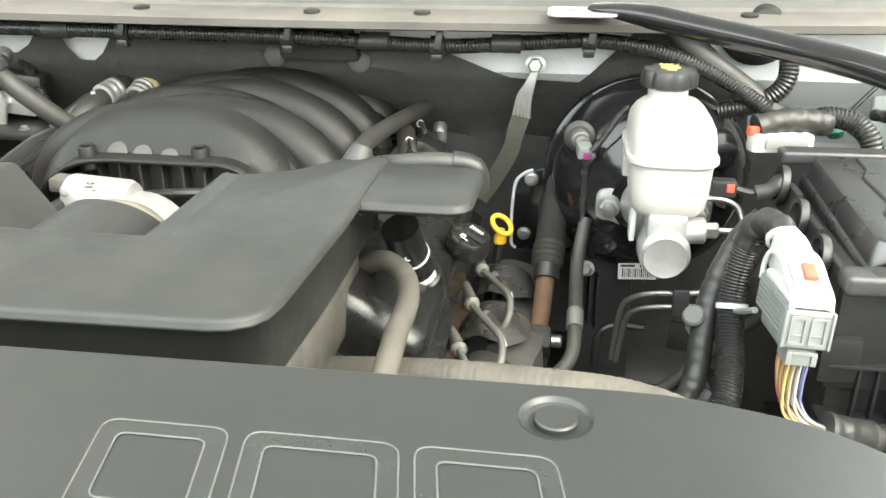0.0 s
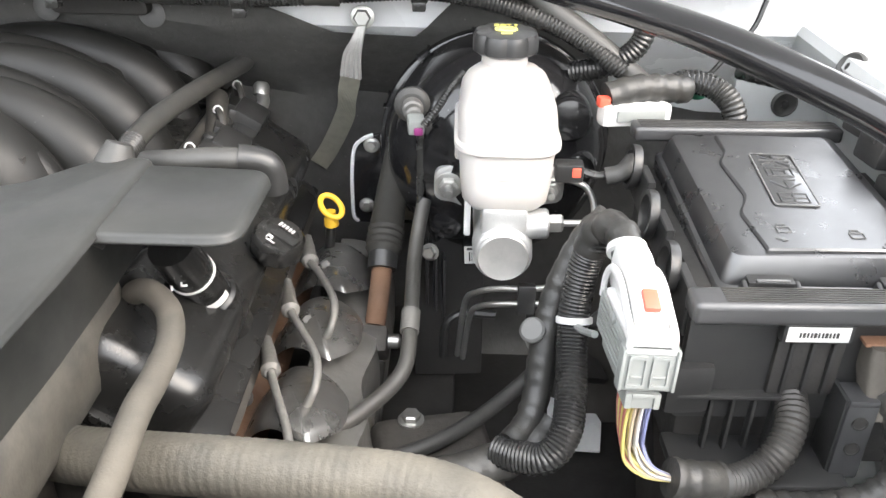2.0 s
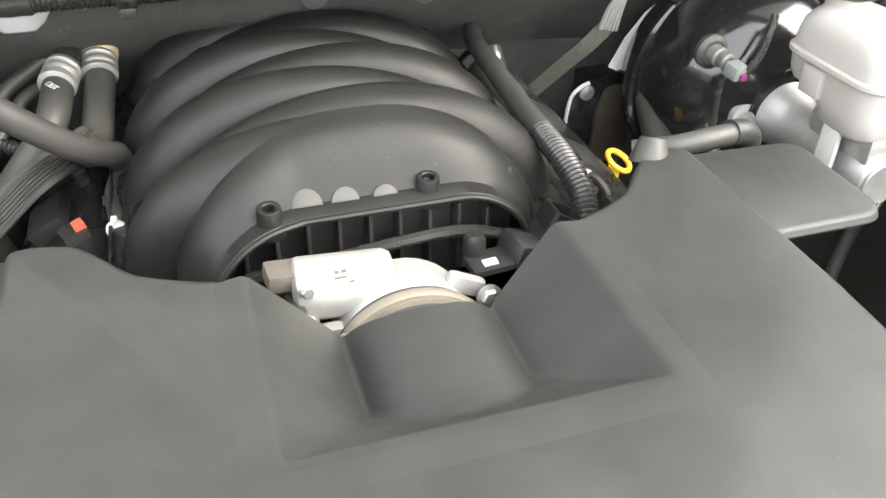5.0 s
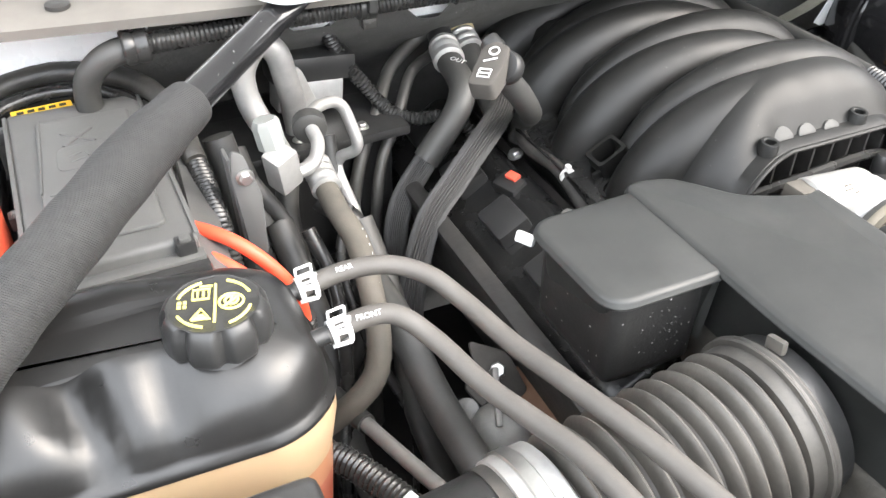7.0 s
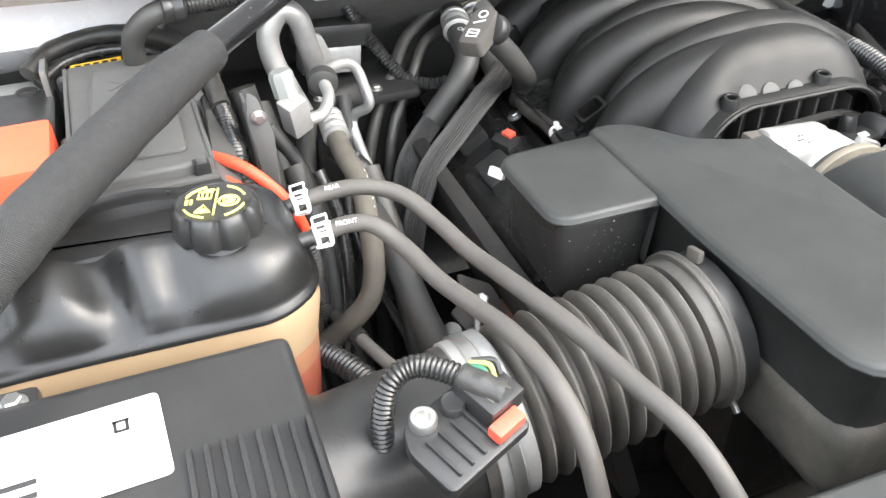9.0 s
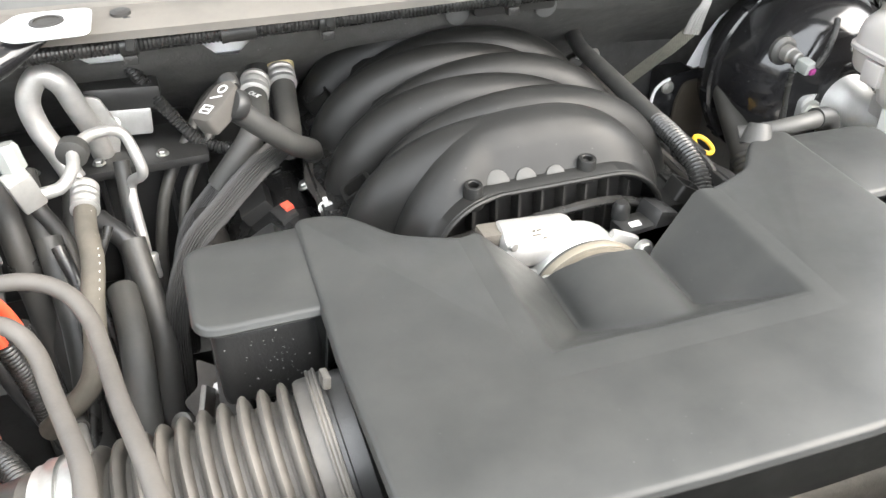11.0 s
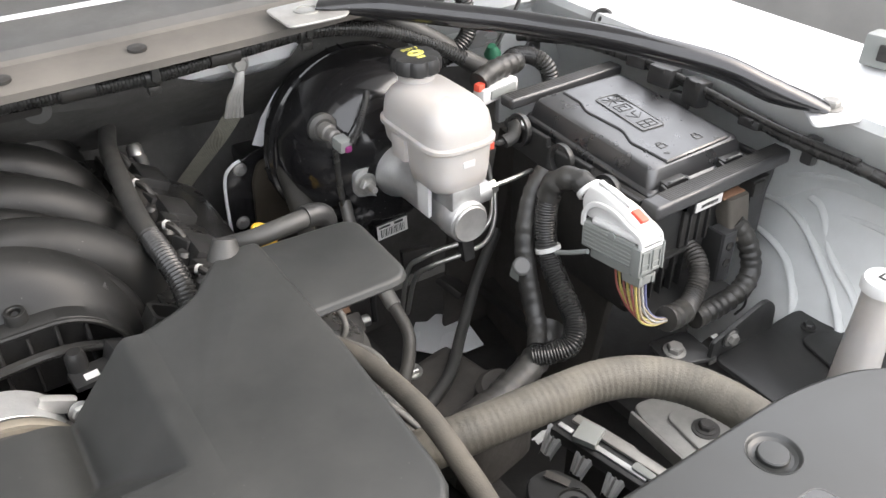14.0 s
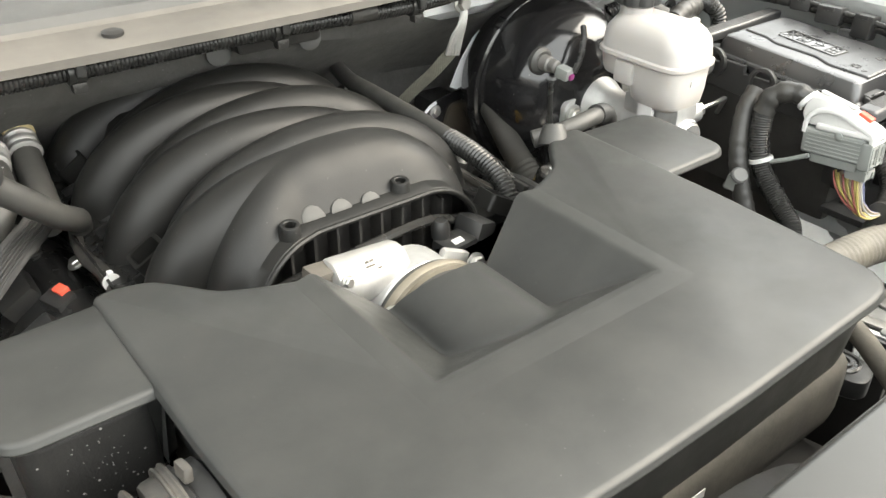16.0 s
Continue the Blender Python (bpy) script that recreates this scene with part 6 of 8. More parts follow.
part("grommet", lathe([(0.019, 0), (0.019, 0.006), (0.014, 0.010)], (0.431, 0.366, 1.062), (0, -1, 0.05), 24), RUBBER, vac)
part("stem", lathe([(0.011, 0), (0.011, 0.014), (0.009, 0.016), (0.009, 0.026), (0.007, 0.028)], (0.431, 0.360, 1.062), (0.12, -1, -0.05), 20), IRON_PALE, vac)
part("plug", box((0.437, 0.322, 1.056), (0.017, 0.020, 0.016), 0.003, (8, 0, 8)), CONN_GREY, vac, "pale plug with purple seal")
part("seal", box((0.440, 0.311, 1.052), (0.009, 0.004, 0.008), 0.002, (8, 0, 8)), material("purple_seal", (0.22, 0.03, 0.14), 0.5), vac)
part("lead", ribbed([(0.445, 0.312, 1.058), (0.458, 0.315, 1.075), (0.472, 0.325, 1.095), (0.485, 0.34, 1.105)], 0.0045, 0.003, 0.0008, 8), LOOM, vac)

master = thing("master_cylinder", "cast aluminium brake master cylinder with flange and pipe fittings", "master cylinder", (0.523, 0.25, 0.94))
part("flange", plate(rounded([(0.456, 0.966, 0.014), (0.480, 0.964, 0.02), (0.50, 0.950), (0.55, 0.950), (0.570, 0.964, 0.02), (0.594, 0.966, 0.014), (0.594, 1.002, 0.014), (0.575, 1.008), (0.555, 1.028), (0.495, 1.028), (0.477, 1.008), (0.456, 1.002, 0.014)], 0.012), 0, 0.014, 0.002, on_wall(0.346)), ALU, master)
part("barrel", lathe([(0.040, 0), (0.037, 0.015), (0.030, 0.03), (0.027, 0.04), (0.026, 0.135), (0.0275, 0.137), (0.0275, 0.150), (0.0268, 0.152), (0.0265, 0.163), (0.025, 0.165), (0.0235, 0.1655)], (0.523, 0.340, 0.990), (0, -1, -0.01), 40), ALU, master)
part("end_cap", lathe([(0.0232, 0), (0.0236, 0.003), (0.0222, 0.0045), (0.021, 0.004)], (0.523, 0.175, 0.988), (0, -1, -0.01), 36), ALU_WHITE, master, "smooth machined end cap")
part("saddle", box((0.523, 0.225, 1.018), (0.042, 0.09, 0.030), 0.006), ALU, master)
part("boss", lathe([(0.014, 0), (0.014, 0.024), (0.012, 0.026)], (0.538, 0.197, 1.010), (1, 0, 0.05), 20), ALU, master)
part("pipe_nut", lathe([(0.009, 0), (0.009, 0.012), (0.007, 0.014)], (0.563, 0.197, 1.0112), (1, 0, 0.05), 6), STEEL, master)
for x in (0.4715, 0.579):
    stud = part("mount_nut", hexbolt((x, 0.333, 0.984), (0, -1, 0), 0.010), STEEL, master)
    part("stud", lathe([(0.005, 0), (0.005, 0.022), (0.004, 0.024)], (x, 0.333, 0.984), (0, -1, 0), 14), STEEL, stud)
part("saddle_tab", box((0.4905, 0.222, 1.014), (0.006, 0.024, 0.05), 0.002), CONN_WHITE, master)
for pts in ([(0.575, 0.197, 1.012), (0.61, 0.198, 1.012), (0.64, 0.205, 1.008), (0.65, 0.22, 0.98)], [(0.548, 0.265, 1.005), (0.572, 0.272, 1.020), (0.604, 0.272, 1.016), (0.616, 0.264, 0.995), (0.612, 0.250, 0.960), (0.600, 0.236, 0.936), (0.578, 0.228, 0.926), (0.552, 0.227, 0.922), (0.526, 0.236, 0.916), (0.503, 0.252, 0.901), (0.492, 0.27, 0.875), (0.486, 0.28, 0.80)],
            [(0.625, 0.262, 0.97), (0.610, 0.240, 0.930), (0.585, 0.224, 0.912), (0.552, 0.222, 0.908), (0.530, 0.228, 0.903), (0.508, 0.243, 0.890), (0.498, 0.262, 0.865), (0.492, 0.275, 0.80)]):
    solid("brake_pipe", tube(pts, 0.0032, 10), STEEL, "thin steel brake pipe below the master cylinder", "pipe", "brake pipes")
solid("pipe_clip", box((0.552, 0.222, 0.914), (0.018, 0.014, 0.030), 0.003, (-14, 0, 0)), BLACK, "black clip on the brake pipes", "clip")

fluid = thing("brake_reservoir", "milky white brake fluid reservoir with black cap", "reservoir", (0.523, 0.24, 1.03))


def hull(x0, x1, y0, y1, r):
    return rounded([(x0, y0), (x1, y0), (x1, y1), (x0, y1)], r, 7)


def loft(rings):
    return add_rings(bmesh.new(), [[(x, y, z) for x, y in outline] for outline, z in rings])


def tub(dx, dy, r, x0=0.4795, x1=0.5665, y0=0.176, y1=0.312):
    return hull(x0 + dx, x1 - dx, y0 + dy, y1 - dy, r)


up = loft([(tub(0.0, 0.0, 0.030), 1.090), (tub(0.001, 0.001, 0.030), 1.106), (tub(0.0025, 0.003, 0.031), 1.117), (tub(0.007, 0.008, 0.032), 1.126), (tub(0.014, 0.014, 0.030), 1.132), (tub(0.022, 0.022, 0.022), 1.1345)])
part("upper_half", up, RESERVOIR, fluid, angle=50)
part("seam", loft([(tub(-0.002, -0.002, 0.032), 1.0835), (tub(-0.0032, -0.0032, 0.032), 1.085), (tub(-0.0032, -0.0032, 0.032), 1.0895), (tub(-0.001, -0.001, 0.032), 1.0912)]), RESERVOIR, fluid, "welded seam flange")
part("lower_front", loft([(tub(0.010, 0.008, 0.026, y1=0.258), 1.028), (tub(0.005, 0.004, 0.028, y1=0.262), 1.034), (tub(0.003, 0.002, 0.029, y1=0.264), 1.050), (tub(0.001, 0.001, 0.030, y1=0.266), 1.084)]), RESERVOIR, fluid, angle=50)
part("lower_rear", loft([(tub(0.008, 0.006, 0.022, y0=0.245), 1.056), (tub(0.004, 0.003, 0.024, y0=0.245), 1.064), (tub(0.001, 0.001, 0.026, y0=0.245), 1.084)]), RESERVOIR, fluid, angle=50)
part("side_step", box((0.483, 0.258, 1.066), (0.012, 0.03, 0.03), 0.004), RESERVOIR, fluid)
part("level_mark", box((0.523, 0.1775, 1.066), (0.016, 0.003, 0.008), 0.001), CONN_WHITE, fluid)
part("neck", lathe([(0.024, -0.010), (0.0215, 0.0), (0.0215, 0.016)], (0.521, 0.283, 1.132), (0, 0, 1), 32), RESERVOIR, fluid)
brake_cap = part("cap", lathe([(0.026, 0), (0.0305, 0.003), (0.0305, 0.014), (0.028, 0.019), (0.022, 0.020), (0.004, 0.0203)], (0.521, 0.284, 1.1435), (0, -0.03, 1), 64, 8, 0.09), BLACK, fluid, "black lobed cap with yellow symbol")
place = Matrix.Translation((0.521, 0.2832, 1.1639)) @ Euler((radians(2), 0, 0)).to_matrix().to_4x4()
bm = bmesh.new()
for r, sq in ((0.0095, 0.62), (0.0055, 0.75)):
    sweep(bm, [place @ Vector((r * math.cos(radians(a)), r * sq * math.sin(radians(a)), 0.0003)) for a in range(0, 361, 12)], 0.0012, 6)
part("symbol", bm, YELLOW_PRINT, brake_cap)
writing("print", "DOT 3", place @ Matrix.Translation((0, 0.013, 0.0003)), 0.0075, YELLOW_PRINT, brake_cap)
bars("print_bar", [(0, -0.012, 0.010, 0.004)], place, YELLOW_PRINT, brake_cap)
level = thing("level_sensor_plug", "small black level sensor plug with red clip", "connector", (0.585, 0.233, 1.04))
part("plug", box((0.583, 0.233, 1.048), (0.026, 0.018, 0.018), 0.003), BLACK, level)
part("clip", box((0.589, 0.225, 1.050), (0.008, 0.005, 0.009), 0.001), RED, level)
part("lead", tube([(0.595, 0.234, 1.047), (0.612, 0.235, 1.043), (0.625, 0.238, 1.046)], 0.004, 8), LOOM, level)
part("elbow", tube([(0.618, 0.236, 1.042), (0.632, 0.236, 1.046), (0.642, 0.246, 1.052), (0.648, 0.262, 1.05)], 0.0085, 12), RUBBER, level)

# strap, pedal plate, steering shaft, dipstick
strap = thing("ground_strap", "braided ground strap bolted to the white bulkhead", "ground strap", (0.36, 0.45, 0.9))
part("bolt", hexbolt((0.370, 0.458, 1.129), (0, -1, 0.1), 0.009), STEEL, strap)
bm = bmesh.new()
for k in range(5):
    o = 0.0030 * (k - 2)
    sweep(bm, smooth_path([(0.371 + 0.5 * o, 0.453, 1.124), (0.364 + 0.9 * o, 0.449, 1.106 + 0.3 * o), (0.3575 + 1.3 * o, 0.452, 1.086 - 0.4 * o), (0.3545 + 1.7 * o, 0.458, 1.060 - 0.3 * o)], 6), 0.0026, 8)
part("braid_end", bm, ALU_WHITE, strap, "frayed pale braid end")
rows = [[(p.x + w, p.y + 0.2 * w, p.z - 0.75 * w) for w in (-0.0105, -0.004, 0.004, 0.0105)] for p in smooth_path([(0.355, 0.460, 1.064), (0.345, 0.490, 1.027), (0.336, 0.530, 0.987), (0.307, 0.578, 0.923), (0.288, 0.588, 0.892)], 6)]
part("strap_belt", thicken(grid(rows), 0.003), WEBBING, strap, "flat dusty strap")
plate_ = thing("pedal_plate", "gloss black pedal mounting plate with bright edge and bolts", "plate", (0.38, 0.522, 0.85))
part("plate", plate(rounded([(0.343, 0.840), (0.440, 0.840), (0.440, 0.976), (0.395, 0.972), (0.359, 0.961), (0.345, 0.940)], 0.012), 0, 0.006, 0.002, on_wall(0.524)), GLOSS, plate_)
part("recess_panel", plate(rounded([(0.380, 0.848), (0.438, 0.848), (0.438, 0.962), (0.396, 0.958), (0.384, 0.930)], 0.010), 0, 0.009, 0.003, on_wall(0.520)), OILY, plate_, "oily brown raised panel")
part("flange_wall", box((0.412, 0.560, 0.900), (0.052, 0.068, 0.110), 0.006), BLACK, plate_)
part("white_edge", tube([(0.372, 0.518, 0.966), (0.359, 0.518, 0.960), (0.3475, 0.518, 0.946), (0.3435, 0.518, 0.912), (0.3430, 0.518, 0.877), (0.3440, 0.518, 0.850), (0.350, 0.518, 0.842)], 0.0026, 10), WHITE, plate_, "bright white edge")
for x, z in ((0.370, 0.952), (0.362, 0.866)):
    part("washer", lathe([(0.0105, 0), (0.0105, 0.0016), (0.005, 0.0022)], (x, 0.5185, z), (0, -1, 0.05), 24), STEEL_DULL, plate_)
    part("bolt", hexbolt((x, 0.517, z), (0, -1, 0.1), 0.006), STEEL, plate_)
part("white_gusset", plate([(0.389, 0.990), (0.401, 0.984), (0.432, 0.990), (0.455, 1.066), (0.443, 1.066), (0.431, 1.057), (0.407, 1.026)], 0, 0.003, 0.0008, on_wall(0.508)), WHITE, plate_, "white painted gusset beside the booster")
shaft = thing("steering_shaft", "steering shaft with dusty brown rubber boot", "steering shaft", (0.395, 0.30, 0.75))
part("boot", lathe([(0.011, 0), (0.0145, 0.05), (0.0175, 0.10), (0.0195, 0.145), (0.0212, 0.148), (0.0192, 0.152), (0.0212, 0.156), (0.0192, 0.160), (0.0212, 0.164), (0.0192, 0.168), (0.0205, 0.172), (0.016, 0.178)], (0.411, 0.475, 1.0), (-0.06, -0.82, -0.57), 28), FOAM, shaft)
part("collar", tube([(0.4005, 0.335, 0.902), (0.400, 0.318, 0.886)], 0.0165, 18, 3), BLACK, shaft, "black collar")
part("shaft", tube([(0.400, 0.325, 0.892), (0.398, 0.300, 0.865), (0.395, 0.275, 0.840)], 0.0115, 14, 4), RUST, shaft, "rusty brown shaft")
part("yoke", box((0.393, 0.262, 0.826), (0.036, 0.030, 0.046), 0.006, (40, 0, 0)), IRON, shaft)
part("yoke_bolt", lathe([(0.008, 0), (0.008, 0.056), (0.006, 0.058)], (0.366, 0.258, 0.832), (1, 0, 0), 12), STEEL, shaft)
part("paint_mark", tube([(0.385, 0.236, 0.842), (0.397, 0.234, 0.838), (0.396, 0.226, 0.826), (0.388, 0.222, 0.818)], 0.0018, 6, 4), WIRE_WHITE, shaft, "pale paint dab")
part("lower_joint", tube([(0.395, 0.25, 0.81), (0.392, 0.21, 0.77), (0.39, 0.17, 0.72), (0.388, 0.14, 0.66)], 0.0135, 12), DEEP, shaft)
dip = thing("dipstick", "oil dipstick with bright yellow ring handle", "dipstick", (0.335, 0.372, 0.86))
part("tube", tube([(0.336, 0.375, 0.912), (0.332, 0.385, 0.88), (0.322, 0.40, 0.83), (0.318, 0.40, 0.76)], 0.006, 12), BLACK, dip)
bm = bmesh.new()
sweep(bm, [Vector((0.339 + 0.0125 * math.cos(radians(a)), 0.366 + 0.0105 * math.sin(radians(a)) - 0.003 * math.cos(radians(a)), 0.9385 + 0.0070 * math.sin(radians(a)) - 0.005 * math.cos(radians(a)))) for a in range(0, 361, 10)], 0.0034, 10)
part("ring_handle", bm, YELLOW, dip)
part("stem", lathe([(0.0085, 0), (0.0085, 0.008), (0.006, 0.012), (0.006, 0.018)], (0.337, 0.374, 0.911), (0, -0.1, 1), 18), YELLOW, dip)

# exhaust manifold shields and plug boots
header = thing("exhaust_heat_shield", "dull stamped steel exhaust heat shield with scalloped lobes", "heat shield", (0.34, 0.22, 0.70))


def shield_z(x, y):
    """Rounded back of the exhaust shield: steep on the engine's side, falling away to the frame."""
    rise = math.sin(min(1.0, max(0.0, (x - 0.276) / 0.062)) * math.pi / 2)
    return 0.792 + 0.068 * rise - 0.9 * max(0.0, x - 0.352) ** 1.35 + 0.003 * math.sin(y * 33)


random.seed(9)
for yc in (0.368, 0.250, 0.128):
    # one fish-scale lobe: round towards the engine, drawn out to a tip at its lower end
    scale = rounded([(0.362, yc - 0.084, 0.004), (0.320, yc - 0.056, 0.02), (0.284, yc - 0.026, 0.03), (0.278, yc + 0.018, 0.03), (0.300, yc + 0.046, 0.02), (0.345, yc + 0.044, 0.02), (0.385, yc + 0.012, 0.02), (0.388, yc - 0.05, 0.02)], 0.02, 6)
    cx, cy = 0.334, yc - 0.008
    rows = []
    for q in (1.0, 0.93, 0.80, 0.6, 0.4, 0.2, 0.02):
        ring = [(cx + (x - cx) * q, cy + (y - cy) * q) for x, y in scale]
        rows.append([(x, y, shield_z(x, y) + 0.010 - 0.12 * (y - yc) + 0.010 * (1 - q ** 2.0) - 0.004 * (q > 0.95) - 0.003 * math.exp(-(((x - 0.318) + 0.35 * (y - yc)) / 0.004) ** 2) + random.uniform(-0.0003, 0.0003)) for x, y in ring + ring[:1]])
    part("lobe", thicken(grid(rows), 0.0015), SHIELD_STEEL, header)
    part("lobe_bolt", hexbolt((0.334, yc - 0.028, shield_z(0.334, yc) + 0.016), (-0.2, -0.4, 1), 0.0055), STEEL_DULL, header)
rows = []
for i in range(33):
    y = 0.03 + 0.41 * i / 32
    w = 0.004 * math.sin(y * 62) + 0.003 * math.sin(y * 25)
    rows.append([(x + w * min(1.0, max(0.0, (x - 0.35) / 0.03)), y, shield_z(x, y) - 0.006) for x in (0.338, 0.346, 0.354, 0.364, 0.376, 0.388, 0.398)] + [(0.403 + w, y, 0.79), (0.404, y, 0.74)])
part("back_sheet", thicken(grid(rows), 0.002), DIRTY_STEEL, header, "dusty grey outer sheet")
part("flange", box((0.283, 0.24, 0.812), (0.04, 0.38, 0.03), 0.006, (0, 40, 0)), RUST, header, "rusty manifold flange behind the lobes")
part("pipe", tube([(0.345, 0.08, 0.74), (0.355, 0.22, 0.74), (0.35, 0.34, 0.72), (0.345, 0.42, 0.66)], 0.022, 16), IRON, header, "rusty collector pipe")
for top, end, rest in (((0.298, 0.190, 0.872), (0.3125, 0.138, 0.8790), [(0.326, 0.100, 0.882), (0.342, 0.058, 0.884), (0.354, 0.022, 0.876)]),
                       ((0.306, 0.264, 0.893), (0.3180, 0.214, 0.8960), [(0.336, 0.178, 0.898), (0.357, 0.130, 0.903), (0.361, 0.098, 0.896), (0.352, 0.088, 0.878)]),
                       ((0.309, 0.372, 0.888), (0.3195, 0.322, 0.8900), [(0.338, 0.285, 0.895), (0.360, 0.225, 0.903), (0.361, 0.196, 0.892), (0.348, 0.194, 0.868)])):
    boot = thing("spark_plug_boot", "pale grey spark plug wire with moulded boot", "plug wire", top, "spark plug wires")
    run = Vector(end) - Vector(top)
    part("boot", lathe([(0.0045, -0.012), (0.0055, 0.0), (0.0068, 0.25 * run.length), (0.0080, 0.80 * run.length), (0.0094, 0.86 * run.length), (0.0094, run.length - 0.002), (0.0060, run.length + 0.002)], top, run, 18), IRON_PALE, boot)
    part("wire", tube([end] + rest, 0.0040, 10), IRON_PALE, boot)
part("heat_bolt", lathe([(0.006, 0), (0.0075, 0.004), (0.0075, 0.012), (0.005, 0.016), (0.005, 0.024)], (0.2900, 0.128, 0.852), (-0.2, -0.3, 1), 14), STEEL, header, "bright stud beside the valve cover")
steer = thing("steering_hose", "grey-black power steering hose bending below the booster", "hose", (0.44, 0.22, 0.90))
part("pipe", tube([(0.445, 0.345, 0.960), (0.440, 0.322, 0.935), (0.437, 0.290, 0.912), (0.437, 0.220, 0.880), (0.435, 0.180, 0.862), (0.422, 0.155, 0.852), (0.395, 0.122, 0.846), (0.362, 0.090, 0.842), (0.33, 0.06, 0.83)], 0.0080, 14), PIPE_GREY, steer)
part("thin_lead", tube([(0.440, 0.348, 1.035), (0.4405, 0.346, 0.99), (0.441, 0.340, 0.958), (0.440, 0.320, 0.934), (0.438, 0.290, 0.913)], 0.0042, 10), LOOM, steer, "thin black lead")
part("crimp_sleeve", tube([(0.4370, 0.235, 0.887), (0.4366, 0.212, 0.8765)], 0.0098, 16, 3), IRON_PALE, steer, "crimped metal sleeve")


# breather hose and fuel line beside the manifold
breather = thing("breather_hose", "thick black breather hose along the intake manifold", "hose", (0.19, 0.33, 1.0))
part("hose", tube([(0.215, 0.545, 1.062), (0.213, 0.532, 1.052), (0.200, 0.48, 1.052), (0.190, 0.40, 1.058), (0.180, 0.30, 1.063), (0.178, 0.235, 1.062)], 0.0108, 16), RUBBER, breather)
part("ribbed_end", ribbed([(0.178, 0.24, 1.062), (0.180, 0.20, 1.058), (0.182, 0.16, 1.045), (0.176, 0.125, 1.02)], 0.0120), LOOM, breather, "corrugated end")
vent = thing("vent_tube", "ribbed black rubber vent tube behind the cover tab", "hose", (0.29, 0.14, 1.06))
part("tube", tube([(0.222, 0.155, 1.080), (0.250, 0.140, 1.088), (0.285, 0.138, 1.092), (0.310, 0.143, 1.090)], 0.0095, 14), RUBBER, vent)
part("elbow", tube([(0.302, 0.142, 1.0915), (0.318, 0.146, 1.088), (0.327, 0.148, 1.080), (0.329, 0.150, 1.060)], 0.0115, 14), BLACK, vent, "black plastic elbow")
part("cone", lathe([(0.016, 0), (0.013, 0.012), (0.010, 0.02)], (0.212, 0.115, 1.092), (0.3, 0.4, 1), 16), RUBBER, vent)
rail = thing("fuel_rail", "black fuel rail with steel quick connector", "fuel rail", (0.20, 0.35, 1.0))
part("rail", tube([(0.195, 0.13, 1.012), (0.193, 0.28, 1.012), (0.192, 0.44, 1.012)], 0.0085, 12), LOOM_DUSTY, rail)
part("dusty_sleeve", tube([(0.196, 0.46, 1.03), (0.205, 0.42, 1.02), (0.212, 0.38, 1.01), (0.214, 0.34, 1.0)], 0.013, 14), LOOM_DUSTY, rail)
part("connector", tube([(0.236, 0.512, 1.022), (0.240, 0.50, 1.012), (0.234, 0.478, 1.0), (0.225, 0.455, 0.99)], 0.0075, 12), STEEL, rail, "bright steel fuel connector")
part("connector_end", lathe([(0.010, 0), (0.010, 0.012), (0.007, 0.016)], (0.236, 0.508, 1.018), (0, 0.5, 0.8), 16), STEEL, rail)
for k in range(6):
    part("injector", lathe([(0.008, 0), (0.010, 0.006), (0.010, 0.018), (0.006, 0.022)], (0.205, 0.15 + 0.055 * k, 1.0), (0.4, 0, 1), 14), BLACK, rail)
    part("connector_plug", box((0.218, 0.165 + 0.055 * k, 1.018), (0.018, 0.024, 0.016), 0.003, (0, 25, 12 * (k % 3))), BLACK, rail)
for k, y in enumerate((0.20, 0.30, 0.41, 0.50)):
    w = thing("wire_lead", "thin wiring lead with pale tie beside the manifold", "wire", (0.205, y, 1.01), "manifold wire leads")
    part("lead", tube([(0.225, y - 0.03, 1.01), (0.215, y - 0.01, 1.032), (0.205, y + 0.01, 1.030), (0.20, y + 0.03, 1.012)], 0.004, 8), LOOM_DUSTY, w)
    part("tie", lathe([(0.0048, -0.002), (0.0056, -0.0018), (0.0056, 0.0018), (0.0048, 0.002)], (0.209, y + 0.002, 1.0325), (-1, 1.3, 0.1), 14), CONN_WHITE, w)

# ---- driver side: fuse box, big connector, looms ----
fuse = thing("fuse_box", "black underhood fuse box with ribbed rim and raised lid symbols", "fuse box", (0.75, 0.15, 0.88))
lay = Matrix.Translation((0.749, 0.147, 0)) @ Matrix.Rotation(radians(0.8), 4, "Z")
SLOPE = 0.065


def laid(outline):
    return [tuple((lay @ Vector((x, y, 0)))[:2]) for x, y in outline]


def on_lid(x, y, z):
    return lay @ Vector((x, y, z + SLOPE * y))


def lid_ring(x, y, z, r=0.010):
    return [on_lid(px_, py_, z) for px_, py_ in hull(-x, x, -y, y, r)]


bm = add_rings(bmesh.new(), [lid_ring(0.083, 0.112, 1.040), lid_ring(0.083, 0.112, 1.050), lid_ring(0.0815, 0.1105, 1.0525), lid_ring(0.0785, 0.107, 1.054), lid_ring(0.0755, 0.104, 1.068), lid_ring(0.073, 0.1005, 1.0745), lid_ring(0.069, 0.096, 1.0765)])
lid = part("lid", bm, LID_SATIN, fuse, "satin black lid", 30)
raised = rounded([(-0.048, -0.099, 0.002), (0.064, -0.097, 0.010), (0.064, 0.092, 0.010), (-0.036, 0.094, 0.004), (-0.036, 0.060, 0.006), (-0.046, 0.040, 0.006), (-0.041, -0.020, 0.008), (-0.053, -0.045, 0.006)], 0.006, 4)
